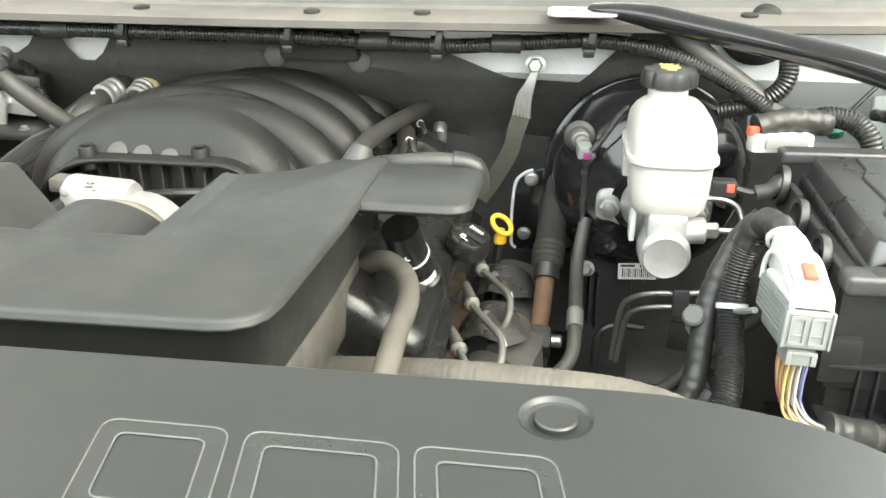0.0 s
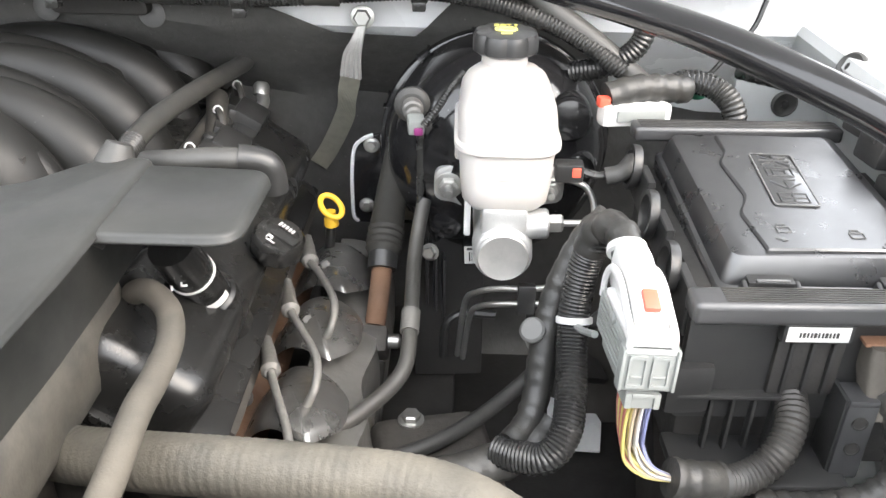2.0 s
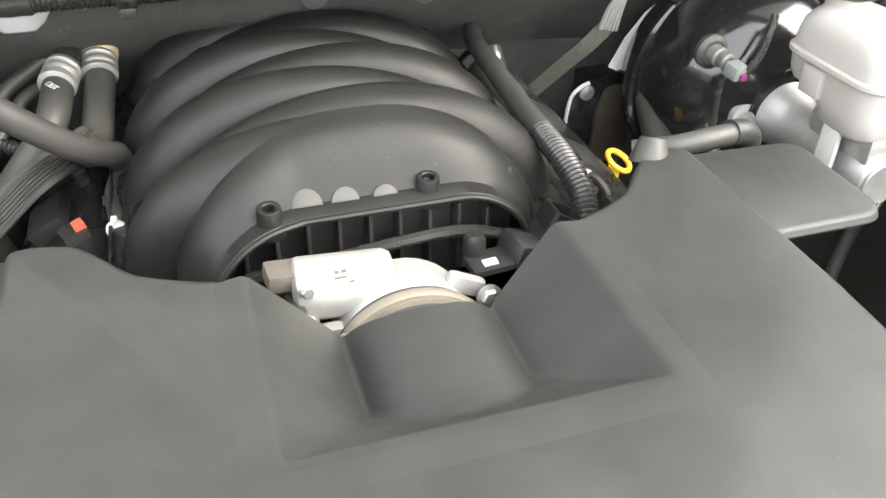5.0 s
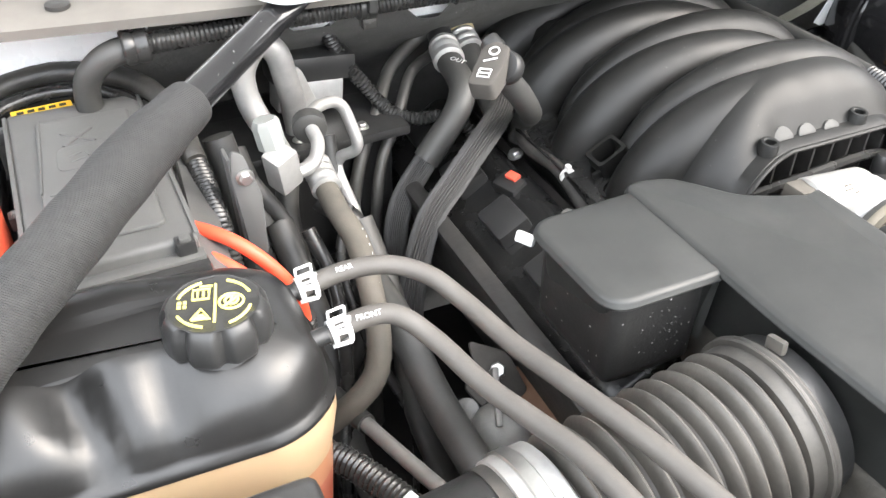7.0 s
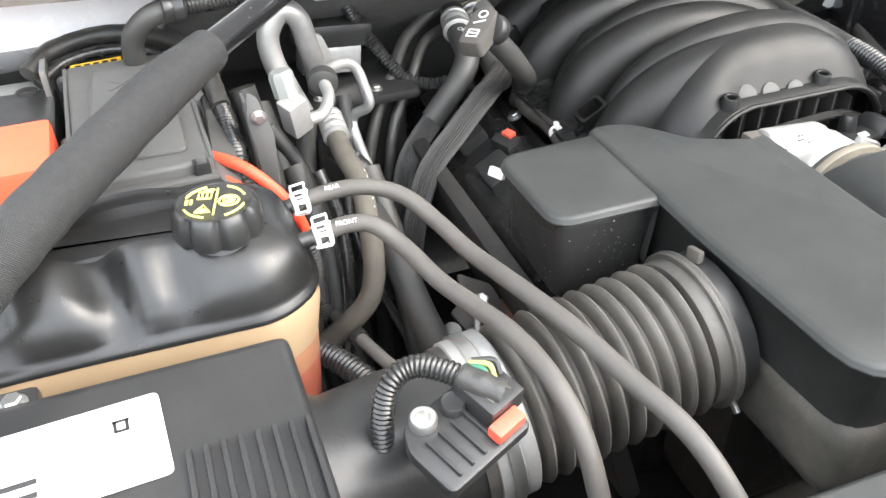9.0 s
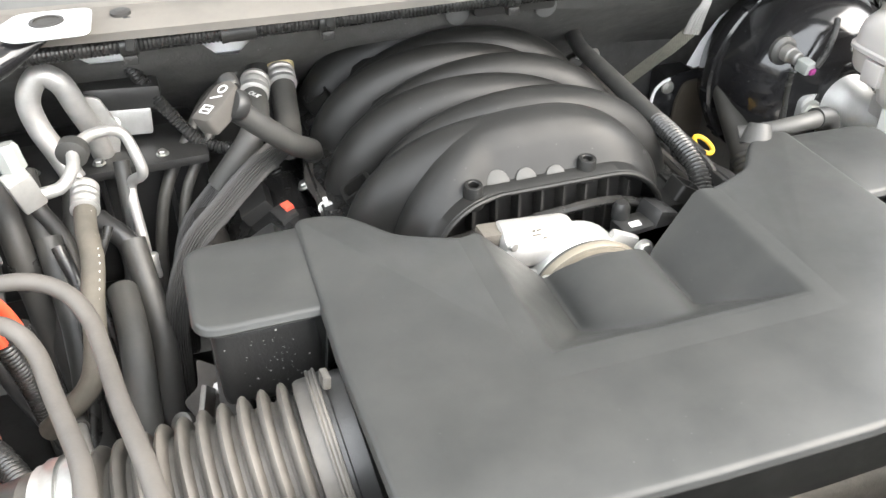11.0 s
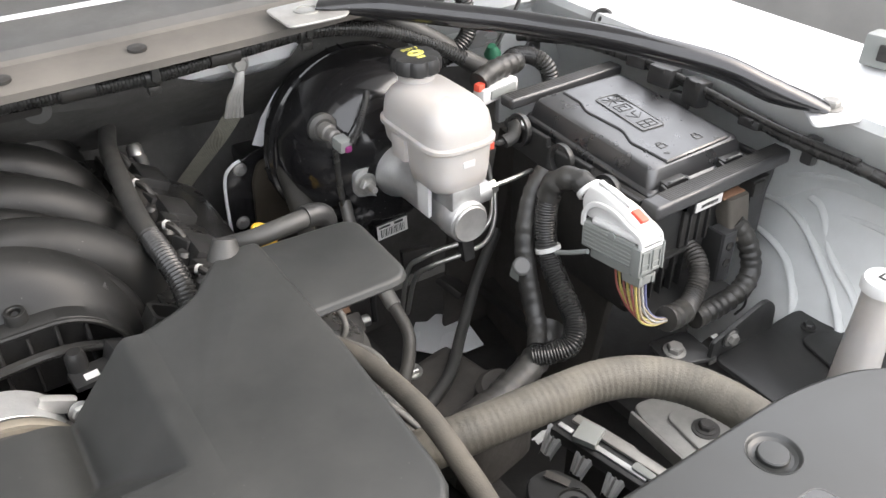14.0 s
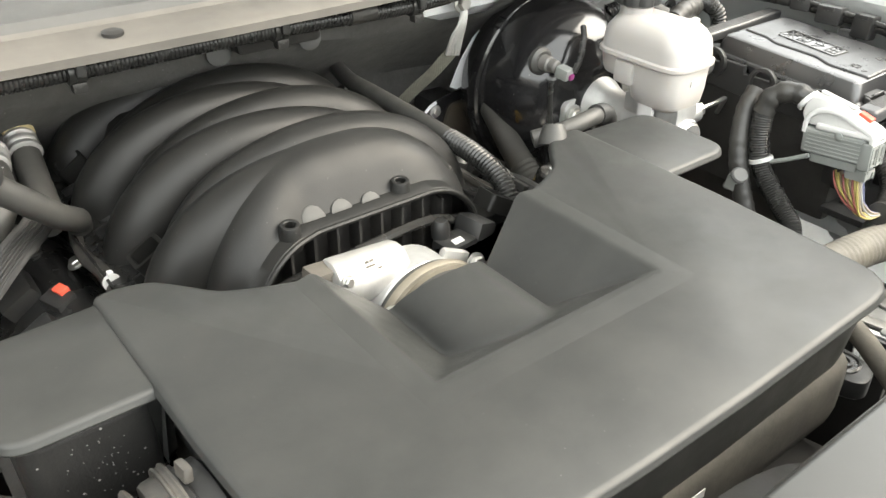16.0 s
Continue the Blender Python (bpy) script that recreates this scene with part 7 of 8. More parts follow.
bm = add_rings(bmesh.new(), [[on_lid(x, y, z) for x, y in offset(raised, d)] for d, z in ((0.0, 1.0755), (0.0004, 1.0778), (0.002, 1.0790))])
raised_panel = part("raised_field", bm, LID_SATIN, lid, angle=30)
tip = Matrix.Rotation(math.atan(SLOPE), 4, "X")
place = Matrix.Translation(on_lid(-0.002, 0.008, 1.0789)) @ Matrix.Rotation(radians(-3), 4, "Z") @ tip
panel_o = rounded([(-0.018, -0.045), (0.018, -0.045), (0.018, 0.045), (-0.018, 0.045)], 0.004)
panel = part("symbol_panel", plate(panel_o, 0, 0.0010, 0.0004, place), LID_PANEL, lid, "raised panel with warning symbols")


def symbol(lines, w=0.0008):
    bm = bmesh.new()
    for pts in lines:
        sweep(bm, [place @ Vector((x, y, 0.0011)) for x, y in pts], w, 6)
    return part("symbol", bm, BLACK, panel)


def loop_of(x0, x1, y0, y1):
    return [(x0, y0), (x1, y0), (x1, y1), (x0, y1), (x0, y0)]


edge_o = [(x, y) for x, y in panel_o]
part("panel_edge", loop_plate(edge_o, offset(edge_o, 0.0011), 0.0006, 0.0016, place), GREY_PRINT, panel)
symbol([[(-0.012, 0.024), (0.012, 0.040)], [(-0.012, 0.040), (0.012, 0.024)], [(-0.013, 0.032), (0.013, 0.032)], [(0.0, 0.023), (0.0, 0.041)]])
symbol([loop_of(-0.011, 0.010, 0.004, 0.018), [(-0.006, 0.004), (-0.006, 0.014), (0.004, 0.014), (0.004, 0.009)]])
symbol([[(-0.012, -0.006), (0.0, -0.018), (0.012, -0.008)], [(0.0, -0.018), (0.0, -0.004), (0.009, -0.002)]])
symbol([loop_of(-0.011, 0.011, -0.040, -0.026), [(-0.011, -0.033), (0.011, -0.033)], [(0.0, -0.040), (0.0, -0.026)]])
for x, y, turn in ((-0.028, -0.073, -20), (0.024, -0.080, 30)):
    place = Matrix.Translation(on_lid(x, y, 1.0790)) @ tip
    bm = bmesh.new()
    for pts in (loop_of(-0.005, 0.005, -0.002, 0.005), [(-0.003, 0.005), (-0.003, 0.009), (0.003, 0.009), (0.003, 0.006)]):
        sweep(bm, [place @ Vector((px_, py_, 0.0003)) for px_, py_ in pts], 0.0007, 6)
    part("lock_mark", bm, GREY_PRINT, lid)
    arrow = Matrix.Translation(on_lid(x + (-0.006 if turn < 0 else 0.016), y - 0.012, 1.0790)) @ tip @ Matrix.Rotation(radians(turn), 4, "Z")
    part("arrow_mark", plate([(-0.004, -0.001), (0.001, -0.001), (0.001, -0.003), (0.005, 0.0), (0.001, 0.003), (0.001, 0.001), (-0.004, 0.001)], 0, 0.0008, 0.0002, arrow), GREY_PRINT, lid)
for x in (-0.046, 0.050):
    latch = part("latch", box(on_lid(x, -0.109, 1.056), (0.034, 0.012, 0.012), 0.002, (6, 0, 0.8)), BLACK, fuse)
    part("latch_wire", tube([on_lid(x + dx, -0.1165 + dy, 1.0645 + dz) for dx, dy, dz in ((-0.011, 0.004, -0.003), (-0.009, 0.0, 0.0), (0.009, 0.0, 0.0), (0.011, 0.004, -0.003))], 0.0012, 6, 3), GREY_PRINT, latch)
    for s in (-1, 1):
        part("latch_cheek", box(on_lid(x + s * 0.019, -0.113, 1.052), (0.004, 0.012, 0.016), 0.0015, (18, 0, 0)), BLACK, latch)

# ribbed rims round the lid
front_m = Matrix.Translation((0.758, 0.016, 1.0455)) @ Matrix.Rotation(radians(1.6), 4, "Z")
front = part("front_rim", box(front_m.to_translation(), (0.230, 0.026, 0.018), 0.005, (0, 0, 1.6), 3), LID_GREY_BLACK, fuse, "long front rim with fine grooves")
for k in range(7):
    part("groove", box(front_m @ Vector((0.010, -0.008 + 0.0028 * k, 0.0091)), (0.205, 0.0012, 0.0012), 0.0003, (0, 0, 1.6)), LOOM_DUSTY, front)
rear_m = Matrix.Translation((0.742, 0.272, 1.076)) @ Matrix.Rotation(radians(2), 4, "Z")
rear = part("rear_rim", box(rear_m.to_translation(), (0.196, 0.024, 0.014), 0.004, (0, 0, 2), 3), LID_GREY_BLACK, fuse, "rear rim with flat top")
for k in range(5):
    part("groove", box(rear_m @ Vector((0.0, -0.008 + 0.004 * k, 0.0071)), (0.185, 0.0012, 0.0012), 0.0003, (0, 0, 2)), LOOM_DUSTY, rear)
for x, y0, y1 in ((0.650, 0.030, 0.268), (0.846, 0.035, 0.262)):
    crest = []
    for k in range(6):
        ya, yb = y0 + (y1 - y0) * k / 6, y0 + (y1 - y0) * (k + 1) / 6
        top = 1.054 + SLOPE * ((ya + yb) / 2 - 0.147) - (0.008 if k % 2 else 0.0)
        crest += [(ya + 0.0005, top), (yb - 0.0005, top)]
    turn = Matrix.Translation((x - 0.0035, 0, 0)) @ Matrix(((0, 0, 1, 0), (1, 0, 0, 0), (0, 1, 0, 0), (0, 0, 0, 1)))
    wall_bm = plate([(y0, 1.008), (y1, 1.020)] + crest[::-1], 0, 0.007, 0.001, turn)
    part("side_wall", wall_bm, BLACK, fuse)
for y, z in ((0.075, 1.045), (0.155, 1.050), (0.236, 1.058)):
    part("side_ring", hoop([(0.020, 0), (0.021, 0.002), (0.021, 0.008), (0.0165, 0.008), (0.0165, 0)], (0.646, y, z - 0.006), (-1, 0, 0.1), 28), BLACK, fuse)
body = part("body", box((0.752, 0.150, 0.962), (0.196, 0.228, 0.160), 0.008, (0, 0, 0.8)), DEEP, fuse)
part("front_wall", box((0.742, 0.030, 0.990), (0.186, 0.010, 0.105), 0.003, (0, 0, 1.6)), BLACK, body)
part("label_pad", box((0.7335, 0.0105, 1.0295), (0.050, 0.010, 0.017), 0.002, (0, 0, 1.6)), BLACK, fuse)
sticker = part("label", box((0.733, 0.0047, 1.0295), (0.044, 0.0012, 0.012), 0.0003, (0, 0, 1.6)), PAPER, fuse, "small white barcode label")
bars("barcode", [(-0.013 + 0.0026 * k, 0.0, 0.0011 + 0.0006 * (k % 3 == 1), 0.004) for k in range(11)], Matrix.Translation((0.733, 0.0040, 1.0295)) @ Euler((radians(90), 0, radians(1.6))).to_matrix().to_4x4(), DEEP, sticker)
for k in range(4):
    part("rib", box((0.676 + 0.016 * k, 0.0225, 0.925), (0.003, 0.008, 0.075), 0.001, (0, 0, 1.6)), BLACK, body)
part("shelf_edge", box((0.690, 0.021, 0.963), (0.085, 0.012, 0.004), 0.001, (0, 0, 1.6)), BLACK, body)
part("recess_frame", box((0.739, 0.0235, 0.990), (0.050, 0.006, 0.052), 0.002, (0, 0, 1.6)), DEEP, body)
for k in range(3):
    part("slot_rib", box((0.724 + 0.015 * k, 0.0200, 0.990), (0.0025, 0.006, 0.046), 0.0006, (0, 0, 1.6)), BLACK, body)
part("side_pod", box((0.655, 0.030, 0.968), (0.036, 0.030, 0.044), 0.006, (0, 0, 6)), BLACK, body, "square pod beside the connector")
part("base_shelf", box((0.712, 0.010, 0.905), (0.128, 0.06, 0.010), 0.003, (0, 0, 1.6)), BLACK, body)
part("corner_flap", plate(rounded([(0.842, 0.975), (0.872, 0.972), (0.884, 1.005), (0.884, 1.046), (0.842, 1.044)], 0.012), 0, 0.006, 0.002, on_wall(0.035)), BLACK, body)
part("corner_box", box((0.832, 0.030, 0.985), (0.032, 0.040, 0.085), 0.004, (0, 0, 1.6)), BLACK, body)
part("window", box((0.826, 0.0085, 1.016), (0.020, 0.004, 0.018), 0.001, (0, 0, 1.6)), DEEP, body)
relay = thing("relay_connector", "dusty tan connector with orange lock on the fuse box", "connector", (0.80, 0.0, 0.98))
bm = add_rings(bmesh.new(), [[(0.795 + x * s, 0.020 + y * s + d, z) for x, y in hull(-0.019, 0.019, -0.013, 0.013, 0.006)] for z, s, d in ((1.014, 0.90, 0.0), (1.008, 0.96, 0.0), (0.990, 0.96, -0.004), (0.972, 0.84, -0.010), (0.960, 0.70, -0.014))])
part("body", bm, BOOT_GREY, relay, "dust-covered grey connector boot", 50)
part("lock", box((0.793, 0.024, 1.0140), (0.038, 0.018, 0.003), 0.001), material("faded_orange_seal", (0.26, 0.14, 0.085), 0.7, vary=0.3), relay, "faded orange seal")
part("taped_lead", wrapped([(0.794, 0.010, 0.980), (0.803, 0.000, 0.966), (0.809, -0.010, 0.945), (0.806, -0.020, 0.922), (0.790, -0.026, 0.908), (0.765, -0.028, 0.900), (0.735, -0.028, 0.897), (0.70, -0.03, 0.90)], 0.0122, 16, 0.006, 0.09, 3), TAPE, relay, "taped black cable")
part("lead_tie", tube([(0.770, -0.045, 0.915), (0.768, -0.047, 0.900), (0.764, -0.040, 0.884)], 0.0016, 6, 4), BLACK, relay)
brk = thing("fuse_box_bracket", "dark steel bracket with two holes in front of the fuse box", "bracket", (0.766, -0.02, 0.91))
part("post", box((0.776, 0.001, 0.940), (0.023, 0.010, 0.070), 0.003, (0, 0, 0)), LID_GREY_BLACK, brk)
part("flange", box((0.7655, 0.014, 0.940), (0.005, 0.03, 0.074), 0.002, (0, 0, 0)), BLACK, brk)
part("top_fold", box((0.776, 0.008, 0.9755), (0.022, 0.024, 0.006), 0.002, (0, 0, 0)), LID_GREY_BLACK, brk)
for z in (0.959, 0.935):
    part("hole", lathe([(0.0058, 0), (0.0058, 0.0012), (0.0048, 0.0012), (0.0046, 0.0003)], (0.776, -0.0042, z), (0, -1, 0), 18), DEEP, brk)

conn = thing("bulkhead_connector", "large white and grey multi-pin connector with red lock", "connector", (0.608, 0.02, 0.97))
tilt = Matrix.Translation((0.608, 0.020, 1.022)) @ Euler((radians(-5), radians(3), radians(3))).to_matrix().to_4x4() @ Matrix.Diagonal((0.67, 0.92, 0.94, 1))
at = lambda x, y, z: tilt @ Vector((x, y, z))  # noqa: E731
rot = (-5, 3, 3)
part("shell", box(at(0, 0.0, -0.004), (0.0334, 0.0754, 0.0320), 0.004, rot, 3), CONN_GREY, conn, "grey shell with fine side ribs")
part("lower_shell", box(at(0.001, -0.004, -0.026), (0.0281, 0.0589, 0.0132), 0.003, rot), CONN_GREY, conn)
for s in (-1, 1):
    for k in range(6):
        part("rib", box(at(s * 0.0254, -0.002, -0.017 + 0.0048 * k), (0.0012, 0.0681, 0.0019), 0.0005, rot), CONN_GREY, conn)
front = part("front_block", box(at(0.001, -0.044, -0.008), (0.0375, 0.0129, 0.0338), 0.003, rot), CONN_GREY, conn)
for x in (-0.0115, 0.0125):
    o = rounded([(-0.0095, -0.013), (0.0095, -0.013), (0.0095, 0.013), (-0.0095, 0.013)], 0.002, 3)
    i = rounded([(-0.0070, -0.0105), (0.0070, -0.0105), (0.0070, 0.0105), (-0.0070, 0.0105)], 0.001, 3)
    cell = part("cell_frame", loop_plate(o, i, 0, 0.0022, tilt @ Matrix.Translation((x, -0.0508, -0.009)) @ Euler((radians(90), 0, 0)).to_matrix().to_4x4()), CONN_GREY, front)
    part("cell_bar", box(at(x, -0.0518, -0.013), (0.0085, 0.0017, 0.0014), 0.0004, rot), CONN_GREY, cell)
for x in (-0.0265, 0.0285):
    part("corner_post", box(at(x, -0.047, -0.008), (0.0026, 0.0110, 0.0320), 0.001, rot), CONN_GREY, front)
foot = part("foot", box(at(0.002, -0.034, -0.036), (0.0241, 0.0239, 0.0150), 0.003, rot), CONN_GREY, conn)
for x in (-0.013, 0.017):
    part("foot_tab", box(at(x, -0.047, -0.036), (0.0047, 0.0037, 0.0122), 0.001, rot), CONN_GREY, foot)
part("foot_bridge", box(at(0.002, -0.048, -0.031), (0.0160, 0.0028, 0.0038), 0.001, rot), CONN_GREY, foot)
collar = part("collar", box(at(0.0, -0.012, 0.0165), (0.0334, 0.0699, 0.0075), 0.003, rot, 3), CONN_WHITE, conn, "white collar")
for k in range(3):
    part("front_step", box(at(0.0, -0.050, 0.0195 - 0.006 * k), (0.0290 + 0.0024 * k, 0.004, 0.0033), 0.001, rot), CONN_WHITE, collar)
prof = [(-0.044, 0.018), (-0.045, 0.026), (-0.030, 0.036), (-0.005, 0.046), (0.022, 0.054), (0.040, 0.054), (0.049, 0.044), (0.050, 0.026), (0.044, 0.016)]
bm = add_rings(bmesh.new(), [[at(x, y * q, 0.016 + (z - 0.016) * q) for y, z in rounded(prof, 0.008, 4)] for x, q in ((-0.0165, 0.90), (-0.0155, 0.955), (-0.0132, 0.99), (-0.0105, 1.0), (0.0105, 1.0), (0.0132, 0.99), (0.0155, 0.955), (0.0165, 0.90))])
dome = part("cover", bm, CONN_WHITE, conn, "white domed cable cover", 40)
part("spine", box(at(0.0, 0.008, 0.0515), (0.0067, 0.0478, 0.0038), 0.0015, (10, 3, 3)), CONN_WHITE, dome)
part("end_ring", hoop([(0.012, 0), (0.0150, 0.001), (0.0150, 0.006), (0.012, 0.007)], at(0, 0.046, 0.040), (0, 0.85, 0.5), 24), CONN_WHITE, dome)
for s in (-1, 1):
    bm = bmesh.new()
    sweep(bm, smooth_path([at(s * 0.0225, y, z) for y, z in ((0.040, 0.006), (0.038, 0.024), (0.022, 0.038), (-0.004, 0.038), (-0.028, 0.028), (-0.046, 0.020), (-0.050, 0.010))], 6), 0.0024, 8, 1.4)
    lever = part("lever", bm, CONN_WHITE, conn)
    part("pivot", lathe([(0.005, 0), (0.005, 0.002), (0.003, 0.003)], at(s * 0.0245, -0.008, 0.010), (s, 0, 0), 16), CONN_GREY, lever)
part("red_lock", box(at(0.0, -0.030, 0.0375), (0.0107, 0.0175, 0.0047), 0.0012, (18, 3, 3)), RED, conn)
part("mount_arm", tube([(0.586, 0.040, 1.000), (0.582, 0.066, 0.985), (0.580, 0.090, 0.973)], 0.0030, 8), CONN_GREY, conn)
random.seed(4)
for k in range(22):
    mat = (WIRE_YELLOW, WIRE_TAN, WIRE_WHITE, WIRE_BLUE, WIRE_RED, WIRE_YELLOW, WIRE_TAN, WIRE_BLUE)[k % 8]
    o, q = (k % 4 - 1.5) * 0.0060, (k // 4 - 2.5) * 0.0062
    sag = random.uniform(-0.006, 0.006) - 0.003 * (mat is WIRE_YELLOW)
    part("wire", tube([(0.612 + o * 0.8, -0.002 + q, 0.984), (0.609 + o * 0.8, -0.010 + q * 0.9, 0.966), (0.609 + o * 0.7, -0.024 + q * 0.5, 0.950 + sag), (0.618 + o * 0.3, -0.036 + q * 0.2, 0.940 + 0.7 * sag), (0.632, -0.041 + q * 0.15, 0.9375 + 0.25 * sag), (0.644, -0.041 + q * 0.1, 0.935)], 0.0013, 6), mat, conn)
solid("wiring_loom", ribbed([(0.642, -0.041, 0.935), (0.668, -0.036, 0.928), (0.690, -0.026, 0.922), (0.708, -0.018, 0.926), (0.722, -0.010, 0.938), (0.732, 0.006, 0.952), (0.736, 0.030, 0.962)], 0.0125), LOOM_DUSTY, "dusty corrugated loom curving up to the fuse box", "wiring loom")
solid("tape_wrap", wrapped([(0.634, -0.042, 0.9375), (0.650, -0.040, 0.933), (0.672, -0.034, 0.927)], 0.0142, 14, 0.007, 0.07), TAPE, "cloth tape wrapped round the wire bundle", "tape wrap")
loom = thing("main_loom", "thick black corrugated loom with white tie", "wiring loom", (0.57, 0.06, 0.88))
part("tube", ribbed([(0.592, 0.112, 1.045), (0.586, 0.112, 1.020), (0.580, 0.103, 0.985), (0.578, 0.086, 0.955), (0.577, 0.060, 0.930), (0.572, 0.034, 0.910), (0.557, 0.022, 0.893), (0.536, 0.030, 0.885), (0.518, 0.042, 0.880)], 0.0135, 0.0034, 0.0011, 16), LOOM, loom)
part("tape_top", wrapped([(0.588, 0.113, 1.032), (0.592, 0.110, 1.050), (0.598, 0.100, 1.060), (0.605, 0.084, 1.063), (0.608, 0.066, 1.058)], 0.0128, 16, 0.009, 0.10, 5), TAPE, loom, "taped upper bend")
part("tie", lathe([(0.0142, -0.0028), (0.0152, -0.0024), (0.0152, 0.0024), (0.0142, 0.0028)], (0.5795, 0.0975, 0.974), (0, 0.50, 1), 24), CONN_WHITE, loom, "white plastic tie")
bundle = thing("taped_loom", "dusty tape-wrapped wiring bundle low beside the engine", "wiring loom", (0.55, 0.08, 0.85))
part("riser", wrapped([(0.606, 0.140, 1.050), (0.586, 0.138, 1.025), (0.566, 0.124, 0.98), (0.557, 0.104, 0.94), (0.553, 0.086, 0.908), (0.545, 0.066, 0.890), (0.530, 0.048, 0.882)], 0.0120, 14, 0.007, 0.06, 21), TAPE, bundle, "tape-wound riser")
part("trunk", wrapped([(0.566, 0.068, 0.884), (0.545, 0.052, 0.874), (0.512, 0.040, 0.866), (0.475, 0.030, 0.860), (0.43, 0.02, 0.855), (0.39, 0.005, 0.86), (0.35, -0.02, 0.86)], 0.0165, 16, 0.008, 0.07, 22), TAPE, bundle, "thick tape-wound trunk")
part("dusty_end", wrapped([(0.44, 0.022, 0.856), (0.405, 0.012, 0.860), (0.365, -0.010, 0.862)], 0.0185, 16, 0.012, 0.04, 23), LOOM_DUSTY, bundle, "dust-covered end")
part("clip", box((0.551, 0.112, 0.945), (0.014, 0.018, 0.022), 0.003, (10, 0, 15)), CONN_GREY, bundle, "small grey clip")
solid("rubber_plug", lathe([(0.006, -0.035), (0.006, 0.0), (0.0112, 0.002), (0.0112, 0.005), (0.009, 0.007)], (0.548, 0.105, 0.956), (-0.35, -0.6, 0.75), 22), GREY_PRINT, "grey rubber plug on a stalk", "plug")
body = thing("harness_connector", "white harness connector with red lock behind the fuse box", "connector", (0.65, 0.30, 1.07))
part("shell", box((0.650, 0.298, 1.082), (0.072, 0.020, 0.022), 0.006, (0, 2, 14)), CONN_WHITE, body)
part("back", wrapped([(0.622, 0.298, 1.098), (0.650, 0.306, 1.104), (0.680, 0.316, 1.102), (0.705, 0.326, 1.098)], 0.0135, 14, 0.008, 0.08, 7), TAPE, body, "crumpled black tape")
part("lock", box((0.618, 0.290, 1.096), (0.012, 0.010, 0.010), 0.002, (0, 2, 14)), RED, body)
part("lead", ribbed([(0.68, 0.322, 1.096), (0.705, 0.332, 1.104), (0.735, 0.33, 1.098), (0.752, 0.315, 1.08), (0.755, 0.31, 1.04)], 0.0125), LOOM, body)
part("slot", box((0.655, 0.288, 1.083), (0.050, 0.004, 0.012), 0.002, (0, 2, 14)), CONN_GREY, body)
side = thing("wing_harness", "black connectors and leads along the inner wing", "wiring", (0.74, 0.36, 1.08))
part("green_cap", lathe([(0.010, 0), (0.013, 0.01), (0.006, 0.024)], (0.752, 0.440, 1.055), (-0.3, -0.2, 1), 16), GREEN, side, "green cap")
part("lead", tube([(0.752, 0.438, 1.07), (0.775, 0.44, 1.10), (0.80, 0.445, 1.13), (0.81, 0.45, 1.16)], 0.003, 8), LOOM, side)
part("run", wrapped([(0.790, 0.43, 1.085), (0.826, 0.34, 1.096), (0.842, 0.24, 1.098), (0.848, 0.134, 1.092), (0.850, 0.045, 1.082), (0.850, -0.02, 1.078), (0.850, -0.09, 1.080), (0.860, -0.17, 1.072), (0.880, -0.26, 1.06)], 0.0075, 12, 0.008, 0.06, 2), LOOM, side, "taped loom along the inner wing")
part("branch", tube([(0.838, 0.22, 1.104), (0.840, 0.12, 1.098), (0.845, 0.02, 1.088), (0.846, -0.09, 1.088)], 0.0045, 10), LOOM, side)
for x, y, z, sx, sy, sz, yaw in ((0.836, 0.185, 1.096, 0.026, 0.036, 0.026, 8), (0.842, 0.135, 1.090, 0.022, 0.030, 0.034, -6), (0.842, 0.235, 1.100, 0.024, 0.030, 0.020, 12), (0.851, -0.030, 1.076, 0.014, 0.016, 0.034, 0), (0.838, 0.155, 1.072, 0.016, 0.026, 0.022, 20), (0.851, 0.05, 1.080, 0.030, 0.030, 0.012, 4)):
    c = part("clip", box((x, y, z), (sx, sy, sz), 0.004, (0, 6, yaw)), BLACK, side, "black loom clip")
    part("latch", box((x - sx * 0.4, y, z + sz * 0.42), (sx * 0.3, sy * 0.5, 0.006), 0.0015, (0, 6, yaw)), BLACK, c)
solid("wall_bulkhead_corner", box((0.885, 0.503, 1.06), (0.15, 0.012, 0.30), 0.004), SHADED_WHITE, "white painted corner panel of the bulkhead", kind="structure")
for x, y, z, r, ax in ((0.866, 0.338, 1.120, 0.017, (-0.8, -0.35, 0.45)), (0.873, 0.496, 1.028, 0.016, (0, -1, 0)), (0.905, 0.496, 1.0, 0.007, (0, -1, 0))):
    g = thing("wing_grommet", "round black rubber plug in the white wing panel", "grommet", (x, y, z), "wing grommets")
    part("rim", lathe([(r, -0.006), (r, 0.001), (r * 0.85, 0.003), (r * 0.7, 0.001), (r * 0.3, 0.0005)], (x, y, z), ax, 28), RUBBER, g)
    part("nub", lathe([(r * 0.3, 0), (r * 0.28, 0.004), (r * 0.1, 0.005)], (x, y, z), ax, 16), BLACK, g)

